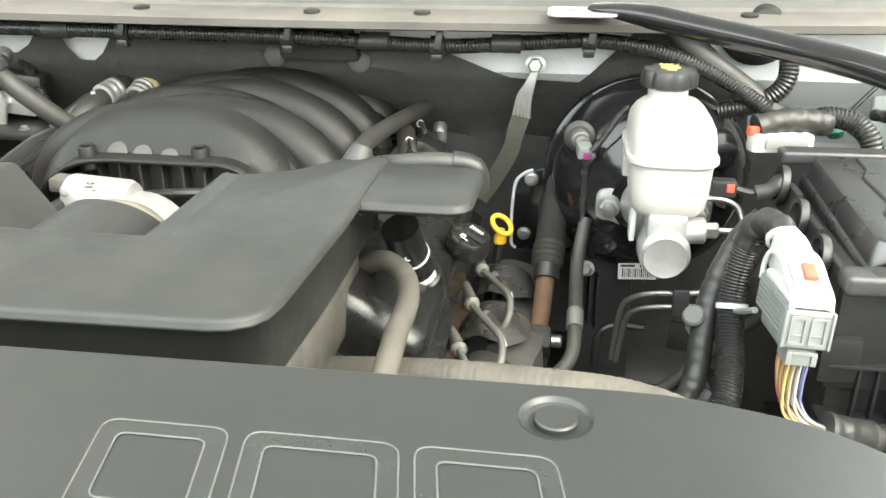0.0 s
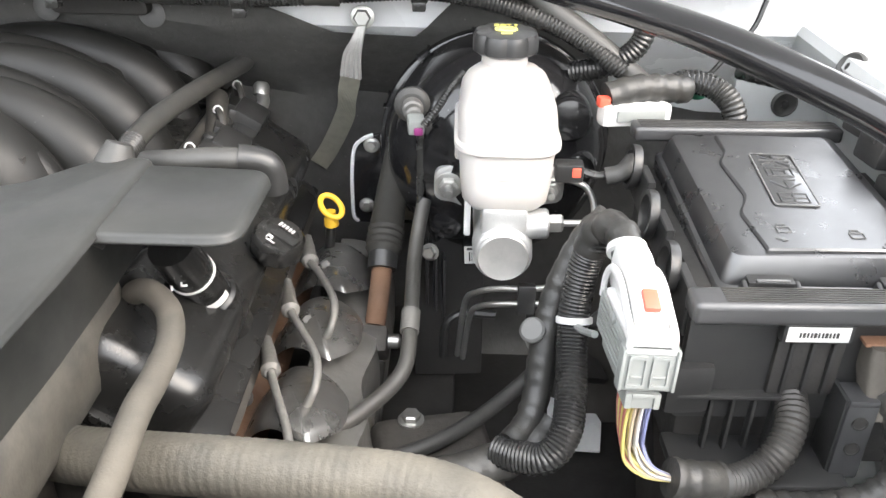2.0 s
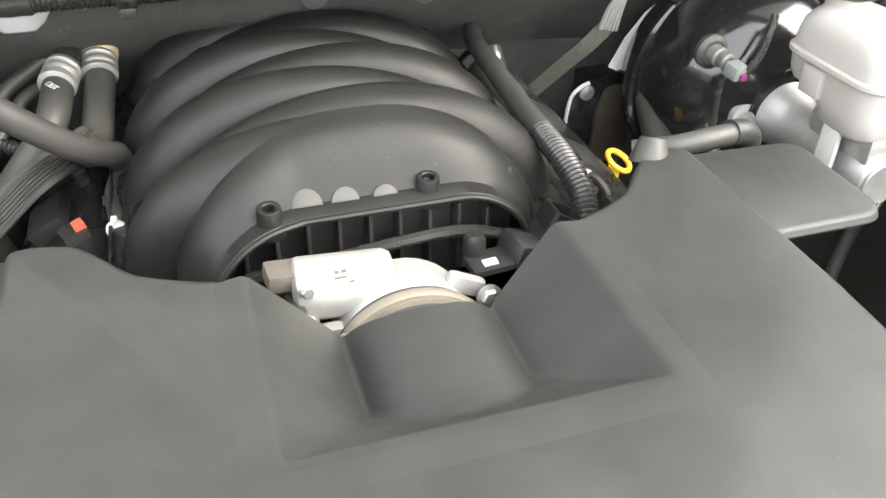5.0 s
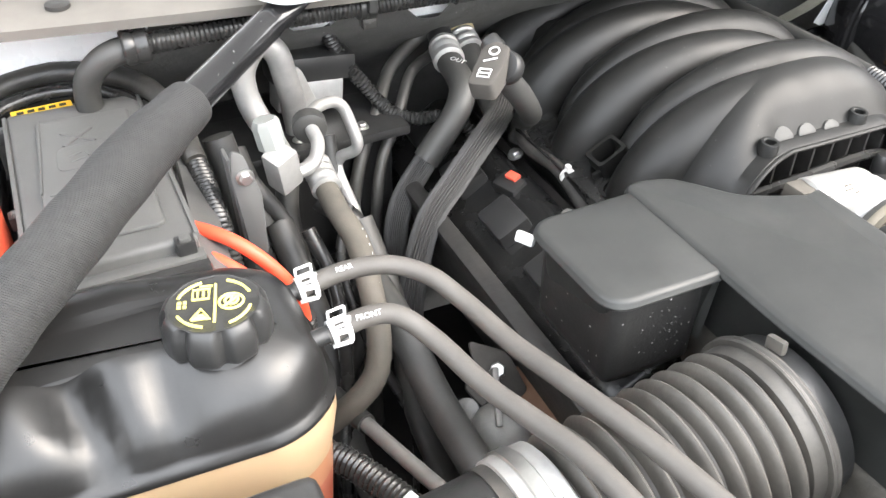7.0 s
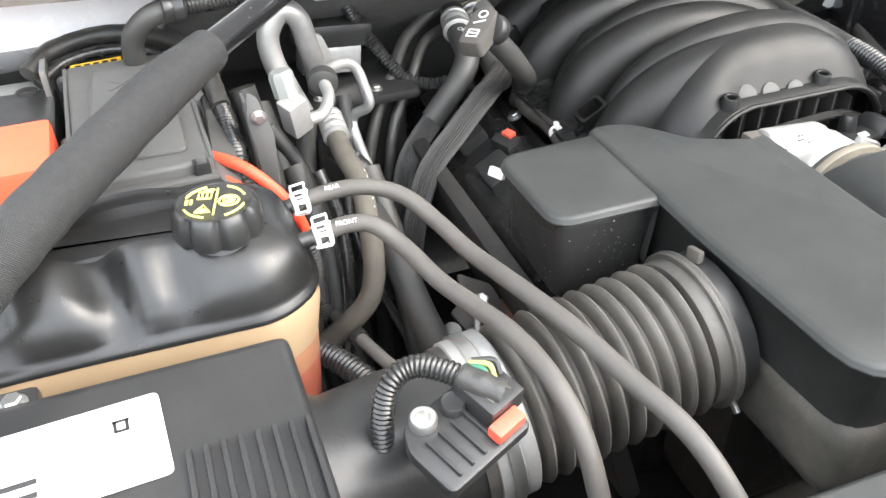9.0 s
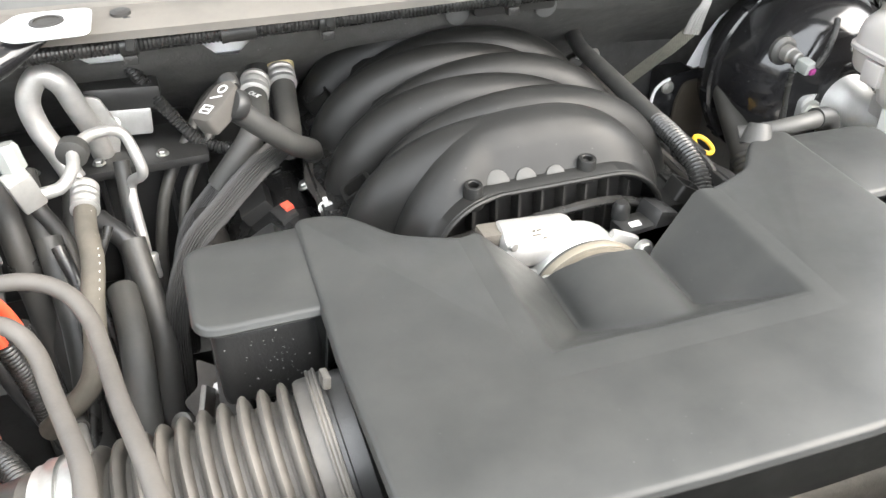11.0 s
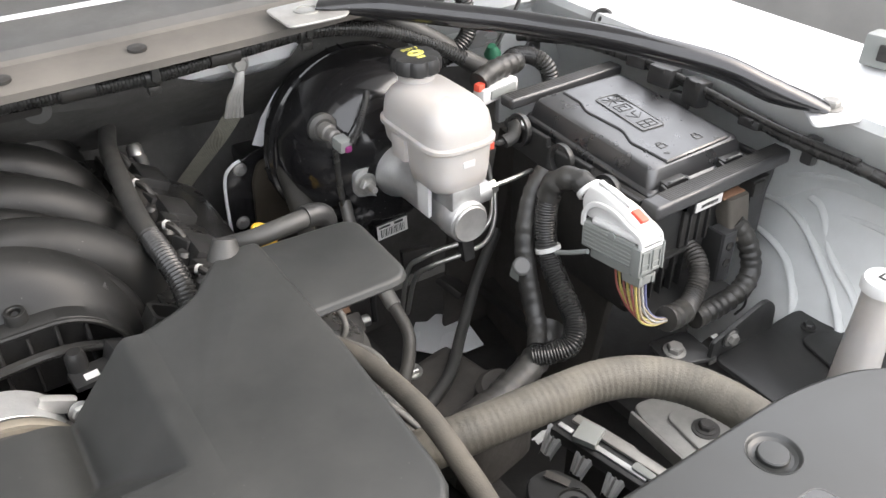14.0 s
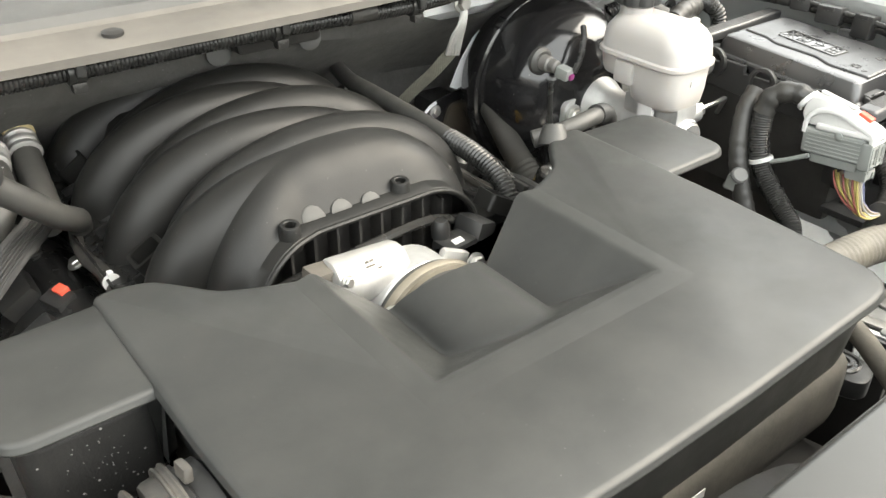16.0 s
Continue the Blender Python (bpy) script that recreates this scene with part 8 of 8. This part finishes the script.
# tray below the fuse box, washer bottle
tray = thing("battery_tray", "black stamped steel tray with bolts below the fuse box", "tray", (0.74, -0.10, 0.86))
part("floor", plate(rounded([(0.690, -0.30), (0.875, -0.30), (0.866, -0.074), (0.845, -0.066), (0.695, -0.070)], 0.014), 0.862, 0.872, 0.004), BLACK, tray)
part("raised_pad", plate(rounded([(0.765, -0.26), (0.850, -0.26), (0.850, -0.115), (0.80, -0.105), (0.790, -0.15)], 0.018), 0.871, 0.877, 0.003), BLACK, tray)
up = part("upright", plate(rounded([(0.688, 0.862), (0.800, 0.862), (0.795, 0.905, 0.012), (0.775, 0.922, 0.012), (0.690, 0.895)], 0.004), -0.003, 0.003, 0.001, on_wall(-0.068)), BLACK, tray)
part("washer", lathe([(0.013, 0), (0.013, 0.002), (0.006, 0.003)], (0.716, -0.071, 0.893), (0, -1, 0), 22), BLACK, up)
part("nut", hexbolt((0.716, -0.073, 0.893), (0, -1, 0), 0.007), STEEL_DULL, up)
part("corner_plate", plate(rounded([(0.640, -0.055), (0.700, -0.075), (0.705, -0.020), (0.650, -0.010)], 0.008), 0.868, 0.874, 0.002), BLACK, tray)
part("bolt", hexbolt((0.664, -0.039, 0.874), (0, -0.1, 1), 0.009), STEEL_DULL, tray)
part("bolt", hexbolt((0.830, -0.098, 0.873), (0, 0, 1), 0.006), BLACK, tray)
washer = thing("washer_bottle", "cream plastic washer fluid bottle neck with white cap", "washer bottle", (0.742, -0.196, 0.86))
part("neck", lathe([(0.024, 0), (0.022, 0.06), (0.0185, 0.12), (0.0175, 0.155)], (0.760, -0.196, 0.868), (-0.03, 0.0, 1), 32), RESERVOIR, washer)
part("cap", lathe([(0.0180, 0), (0.0215, 0.002), (0.0215, 0.010), (0.0195, 0.014), (0.008, 0.016)], (0.755, -0.196, 1.022), (-0.03, 0, 1), 32), CONN_WHITE, washer)
place = Matrix.Translation((0.754, -0.196, 1.0385))
bars("print", [(0, 0.004, 0.008, 0.002), (0, -0.003, 0.008, 0.002), (-0.005, 0.001, 0.002, 0.008)], place, BLACK, washer)

# radiator hose, small coolant hose, fan shroud parts
radhose = thing("radiator_hose", "thick dusty tan-grey radiator hose with printed marks", "hose", (0.35, -0.11, 0.98))
part("hose", wrapped([(0.085, 0.035, 0.905), (0.13, -0.005, 0.930), (0.2064, -0.050, 0.9526), (0.2727, -0.0765, 0.9719), (0.3391, -0.094, 0.9851), (0.4055, -0.1045, 0.9903), (0.4618, -0.1138, 0.9924), (0.5012, -0.133, 0.9925), (0.5285, -0.1621, 0.9905), (0.5459, -0.201, 0.9864), (0.5573, -0.2458, 0.9773), (0.563, -0.30, 0.965), (0.565, -0.36, 0.95)], 0.0192, 32, 0.0032, 0.014, 8), RADHOSE, radhose)
bars("print", [(-0.006, 0, 0.004, 0.006), (0.0, 0, 0.004, 0.006), (0.007, 0, 0.004, 0.006)], Matrix.Translation((0.5575, -0.243, 0.9975)) @ Euler((0.15, 0.1, radians(80))).to_matrix().to_4x4(), WHITE_PRINT, radhose)
solid("coolant_pipe", tube([(0.222, 0.080, 0.99), (0.236, 0.058, 1.014), (0.256, 0.040, 1.026), (0.277, 0.015, 1.026), (0.288, -0.02, 1.024), (0.2915, -0.06, 1.026), (0.292, -0.095, 1.028), (0.292, -0.135, 1.020), (0.290, -0.19, 1.004), (0.285, -0.27, 0.95)], 0.0095, 16, 10), RUBBER_TAN, "thin dusty hose crossing above the radiator hose", "hose")
shroud = thing("fan_shroud", "black fan shroud and fan below the radiator cover", "fan shroud", (0, -0.27, 0.5))
bm = hoop([(0.235, 0), (0.235, 0.045), (0.240, 0.05), (0.246, 0.05), (0.246, 0.0)], (0.0, -0.235, 0.78), (0, -1, 0), 64)
part("ring", bm, BLACK, shroud)
part("panel", box((0.0, -0.300, 0.78), (1.10, 0.03, 0.60), 0.01), BLACK, shroud)
part("top_rail", box((0.10, -0.262, 1.005), (0.80, 0.030, 0.022), 0.004), LOOM_DUSTY, shroud)
for k in range(9):
    a = 2 * math.pi * k / 9
    bm = box((0.0, -0.262, 0.78), (0.155, 0.006, 0.060), 0.002, (28, 0, 0))
    bmesh.ops.transform(bm, matrix=Matrix.Translation((0, -0.262, 0.78)) @ Matrix.Rotation(a, 4, "Y") @ Matrix.Translation((0.14, 0, 0)) @ Matrix.Translation((0, 0.262, -0.78)), verts=bm.verts)
    part("blade", bm, DEEP, shroud)
part("hub", lathe([(0.06, 0), (0.06, 0.03), (0.05, 0.035)], (0, -0.285, 0.78), (0, 1, 0), 32), BLACK, shroud)
radiator = thing("radiator", "dark radiator core with tank behind the cover", "radiator", (0, -0.36, 0.5))
part("core", box((0.0, -0.355, 0.80), (1.0, 0.04, 0.52), 0.004), DEEP, radiator)
part("top_tank", box((0.0, -0.355, 1.065), (1.02, 0.06, 0.06), 0.01), BLACK, radiator)
mod = thing("cooler_clip_rail", "silver-edged black cooler bracket with bright spring tabs", "bracket", (0.49, -0.11, 0.80))
rail_m = Matrix.Translation((0.514, -0.105, 0.868)) @ Matrix.Rotation(radians(-78), 4, "Z")
part("rail", box(rail_m @ Vector((0.0, -0.010, -0.010)), (0.135, 0.034, 0.016), 0.003, (0, 0, -78)), BLACK, mod)
part("top_strip", plate(rounded([(-0.056, -0.005), (0.060, -0.006), (0.060, 0.006), (0.020, 0.007), (0.012, 0.0095), (-0.030, 0.0085), (-0.056, 0.006)], 0.002), -0.002, 0.002, 0.0008, rail_m), STEEL_DULL, mod, "flat bright steel strip")
part("inner_strip", box(rail_m @ Vector((0.008, -0.0170, -0.001)), (0.074, 0.0060, 0.004), 0.0012, (12, 0, -78)), ALU, mod, "bright folded inner strip")
part("end_strip", box(rail_m @ Vector((-0.054, -0.0170, -0.001)), (0.018, 0.0060, 0.004), 0.0012, (12, 0, -78)), ALU, mod)
for k in range(3):
    rows = []
    for v in range(5):
        f = v / 4
        half = 0.0130 - 0.0055 * f
        rows.append([rail_m @ Vector((-0.062 + 0.0395 * k + half * u, -0.020 - 0.020 * f, -0.004 - 0.024 * f ** 1.3 - (0.0035 * (1 - 0.5 * f) if abs(u) < 0.45 else 0.0) - 0.006 * max(0.0, abs(u) - 0.9) * 10)) for u in (-1.0, -0.85, -0.5, -0.4, 0.0, 0.4, 0.5, 0.85, 1.0)])
    tab = part("spring_tab", thicken(grid(rows), 0.0012), ALU, mod, "bright folded metal spring tab", 30)
    part("tab_rib", tube([rows[v][4] + Vector((0, 0, 0.0012)) for v in range(5)], 0.0014, 6, 2), STEEL_DULL, tab)
part("clip_block", box(rail_m @ Vector((-0.029, -0.012, 0.004)), (0.026, 0.028, 0.008), 0.002, (0, 0, -66)), CONN_GREY, mod, "square grey clip block")
part("clip_pad", plate(rounded([(0.026, -0.018), (0.052, -0.018), (0.052, -0.009), (0.026, -0.007)], 0.004), 0.0, 0.004, 0.001, rail_m), CONN_GREY, mod, "rounded grey pad")
pump = part("pump_housing", plate(rounded([(-0.020, -0.120, 0.02), (0.045, -0.112, 0.02), (0.040, -0.072), (0.004, -0.058), (-0.036, -0.066), (-0.044, -0.095)], 0.012), -0.030, -0.004, 0.004, rail_m), BLACK, mod, "black moulded housing below the rail")
part("pump_disc", lathe([(0.019, 0), (0.019, 0.003), (0.016, 0.004), (0.015, 0.002), (0.011, 0.002), (0.010, 0.0045), (0.007, 0.0045), (0.006, 0.002), (0.001, 0.002)], rail_m @ Vector((0.010, -0.088, -0.005)), (0, 0, 1), 32), LOOM, pump, "stepped black disc")
part("pump_bar", box(rail_m @ Vector((0.052, -0.066, -0.006)), (0.040, 0.008, 0.008), 0.002, (0, 0, -74)), LOOM, pump)
part("pump_bar", box(rail_m @ Vector((0.060, -0.082, -0.008)), (0.022, 0.008, 0.008), 0.002, (0, 0, -70)), LOOM, pump)
part("label", box(rail_m @ Vector((-0.020, -0.076, -0.002)), (0.026, 0.009, 0.002), 0.0006, (0, 6, -60)), DIRTY_GREY, pump, "scuffed grey tag")
rows = [[rail_m @ Vector((-0.086 + 0.005 * i + 0.002 * (j % 2), -0.034 + 0.010 * j, -0.030 + 0.004 * ((i + j) % 2))) for j in range(3)] for i in range(3)]
part("foil_tab", thicken(grid(rows), 0.001), ALU, mod, "crumpled bright foil tab")
part("leg", box(rail_m @ Vector((0.0, -0.01, -0.10)), (0.10, 0.02, 0.17), 0.004, (0, 0, -78)), DEEP, mod)
sup = thing("radiator_bracket", "dull steel radiator mounting bracket with bolt", "bracket", (0.65, -0.11, 0.78))
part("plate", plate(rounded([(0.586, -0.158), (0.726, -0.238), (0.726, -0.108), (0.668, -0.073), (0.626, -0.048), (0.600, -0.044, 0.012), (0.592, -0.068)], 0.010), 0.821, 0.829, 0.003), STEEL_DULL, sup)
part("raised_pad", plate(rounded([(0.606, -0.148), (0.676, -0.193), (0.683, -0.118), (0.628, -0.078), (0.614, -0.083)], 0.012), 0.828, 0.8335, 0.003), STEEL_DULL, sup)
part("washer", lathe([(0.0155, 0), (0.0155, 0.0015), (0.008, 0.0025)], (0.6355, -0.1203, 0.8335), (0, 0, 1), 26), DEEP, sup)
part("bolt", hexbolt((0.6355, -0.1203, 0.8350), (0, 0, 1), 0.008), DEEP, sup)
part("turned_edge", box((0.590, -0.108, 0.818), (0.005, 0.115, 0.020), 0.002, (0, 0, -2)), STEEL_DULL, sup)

# ---- radiator cover with emblem shapes ----
cover = thing("radiator_cover", "grey plastic radiator cover with recessed emblem shapes and fastener", "radiator cover", (0, -0.40, 1.10))
edge = [(0.60, -0.56), (0.635, -0.42, 0.04), (0.590, -0.330, 0.05), (0.540, -0.292, 0.05), (0.47, -0.2805), (0.30, -0.2825), (0.10, -0.285)]
ol = edge + [(-x, y, *r) for x, y, *r in reversed(edge)]
ol = rounded(ol, 0.03, 5)


def cover_z(x, y):
    return 1.1125 - 0.05 * max(0.0, -(y + 0.36)) - 0.05 * max(0.0, abs(x) - 0.47)


ring = lambda d, dz: [(x, y, cover_z(x, y) + dz) for x, y in offset(ol, d)]  # noqa: E731
base_ring = offset(ol, 0.005)
inner_ring = lambda s: [(x * s, -0.42 + (y + 0.42) * s, cover_z(x * s, -0.42 + (y + 0.42) * s)) for x, y in base_ring]  # noqa: E731
panel = part("panel", add_rings(bmesh.new(), [ring(0.003, -0.022), ring(0, -0.020), ring(0, -0.006), ring(0.0012, -0.0022), ring(0.005, 0.0)] + [inner_ring(s) for s in (0.97, 0.93, 0.88, 0.78, 0.66, 0.52, 0.38, 0.24, 0.1)]), SHIELD, cover, angle=60)
bm = bmesh.new()
for side in (-1, 1):
    bmesh.ops.create_cone(bm, cap_ends=True, segments=56, radius1=0.0176, radius2=0.0176, depth=0.016, matrix=Matrix.Translation((side * 0.413, -0.3126, 1.1127)))
cutter = new("cutter", bpy.data.meshes.new("cutter"))
bm.to_mesh(cutter.data)
cut = panel.modifiers.new("cut", "BOOLEAN")
cut.operation, cut.object, cut.solver = "DIFFERENCE", cutter, "EXACT"
bpy.context.view_layer.update()
cut_mesh = bpy.data.meshes.new_from_object(panel.evaluated_get(bpy.context.evaluated_depsgraph_get()))
panel.modifiers.clear()
panel.data = cut_mesh
top = {v for face in cut_mesh.polygons if face.normal.z > 0.97 for v in face.vertices}
shading = [Vector(n.vector) for n in cut_mesh.corner_normals]
for face in cut_mesh.polygons:
    face.use_smooth = True
    for loop in face.loop_indices:
        corner = cut_mesh.loops[loop].vertex_index
        if face.normal.z < 0.8 or corner not in top:
            continue
        p = cut_mesh.vertices[corner].co
        tilt_x = 0.05 * min(1.0, max(0.0, (abs(p.x) - 0.43) / 0.08)) * (1 if p.x > 0 else -1)
        tilt_y = -0.05 * min(1.0, max(0.0, (-0.33 - p.y) / 0.06))
        shading[loop] = Vector((tilt_x, tilt_y, 1.0)).normalized()
cut_mesh.normals_split_custom_set(shading)
bpy.data.objects.remove(cutter)
for s in (-1, 1):
    c = Vector((s * 0.413, -0.3126, 1.1127))
    cup = part("fastener_cup", hoop([(0.0182, -0.001), (0.0180, 0.00025), (0.0174, 0.0001), (0.0168, -0.0005), (0.0158, -0.0019), (0.0148, -0.0028), (0.0138, -0.0032), (0.0098, -0.0034), (0.0090, -0.005)], c, (0, 0, 1), 56), SHIELD, cover, "dished round cup")
    part("fastener", lathe([(0.0098, -0.0050), (0.0104, -0.0034), (0.0104, -0.0008), (0.0096, 0.0001), (0.0040, 0.0004)], c, (0, 0, 1), 40), SHIELD, cup, "flat grey push fastener")


def frame_shape(x0, x1, y0, y1, w, shear=-0.18):
    """An emblem shape: one recessed rounded frame with pale beads painted as edge highlights."""
    outer = rounded([(x0, y0), (x1, y0), (x1, y1), (x0, y1)], 0.009, 5)
    inner = rounded([(x0 + w, y0 + w), (x1 - w, y0 + w), (x1 - w, y1 - w), (x0 + w, y1 - w)], 0.005, 5)
    lean_ = lambda pts, dz: [(x + shear * (y - y0), y, cover_z(x, y) + dz) for x, y in pts]  # noqa: E731
    bm = bmesh.new()
    rings = [[bm.verts.new(p) for p in lean_(pts, dz)] for pts, dz in ((outer, -0.001), (outer, 0.0004), (inner, 0.0004), (inner, -0.001))]
    n = len(outer)
    for p, q in zip(rings, rings[1:]):
        for j in range(n):
            bm.faces.new((p[j], p[(j + 1) % n], q[(j + 1) % n], q[j]))
    shape = part("emblem_bar", bm, SHIELD_DARK, cover)
    for pts in (outer, inner):
        part("worn_edge", tube(lean_(pts + pts[:1], 0.0004), 0.0005, 6, 1), SHIELD_GLINT, shape)


for x0, x1 in ((0.216, 0.277), (0.285, 0.355), (0.362, 0.424)):
    frame_shape(x0, x1, -0.404, -0.344, 0.0095)

splash = thing("splash_guard", "dusty dark grey splash guard low behind the brake pipes", "splash guard", (0.66, 0.45, 0.60))
part("panel", plate(rounded([(0.645, 0.60), (0.80, 0.56), (0.83, 0.84), (0.66, 0.865)], 0.015), 0, 0.008, 0.002, on_wall(0.425)), DIRTY_GREY, splash)
part("lower_panel", box((0.745, 0.30, 0.75), (0.012, 0.36, 0.34), 0.004, (0, 8, -10)), DIRTY_GREY, splash)
part("flap", box((0.600, 0.425, 0.76), (0.05, 0.018, 0.04), 0.004, (-12, 0, -14)), DEEP, splash)
bay = thing("pedal_bracket", "black stamped bracket with upright ribs below the booster", "bracket", (0.48, 0.40, 0.70))
part("web", box((0.475, 0.405, 0.79), (0.085, 0.010, 0.20), 0.003, (-10, 0, 4)), DEEP, bay)
for k in range(4):
    part("rib", box((0.438 + 0.010 * k, 0.375, 0.862 - 0.01 * k), (0.003, 0.030, 0.075), 0.001, (-10, 0, 4)), BLACK, bay)
part("frame", tube([(0.47, 0.33, 0.76), (0.472, 0.335, 0.80), (0.49, 0.34, 0.815), (0.53, 0.34, 0.815)], 0.005, 8), BLACK, bay)
part("nut", hexbolt((0.452, 0.362, 0.885), (-0.3, -1, 0.2), 0.007), STEEL, bay)
# white plate laid low in the gap where daylight shows through
solid("inner_liner_patch", plate(rounded([(0.566, 0.405), (0.60, 0.366), (0.64, 0.345), (0.676, 0.343), (0.686, 0.40), (0.674, 0.44), (0.653, 0.455), (0.630, 0.446), (0.612, 0.456)], 0.002), 0.602, 0.606, 0.001), WHITE, "white plate standing in for daylight in the gap below the splash panel", "panel")
part("web_fold", box((0.655, 0.40, 0.70), (0.05, 0.05, 0.012), 0.003, (20, 25, 30)), DEEP, splash)
solid("low_hose", tube([(0.66, 0.30, 0.86), (0.60, 0.26, 0.83), (0.53, 0.20, 0.80), (0.47, 0.14, 0.80), (0.40, 0.10, 0.80)], 0.008, 12), RUBBER, "thin black hose low across the bay", "hose")
bolster = thing("steering_gear", "grimy steering gear housing with bolts low in the bay", "steering gear", (0.47, 0.12, 0.68))
part("housing", box((0.47, 0.12, 0.74), (0.12, 0.16, 0.10), 0.02, (0, 0, 12), 3), IRON, bolster)
part("boss", lathe([(0.030, 0), (0.030, 0.03), (0.024, 0.036)], (0.50, 0.08, 0.785), (0, -0.2, 1), 24), IRON, bolster)
for x, y in ((0.43, 0.06), (0.52, 0.06), (0.44, 0.18)):
    part("bolt", hexbolt((x, y, 0.79), (0, 0, 1), 0.009), STEEL, bolster)
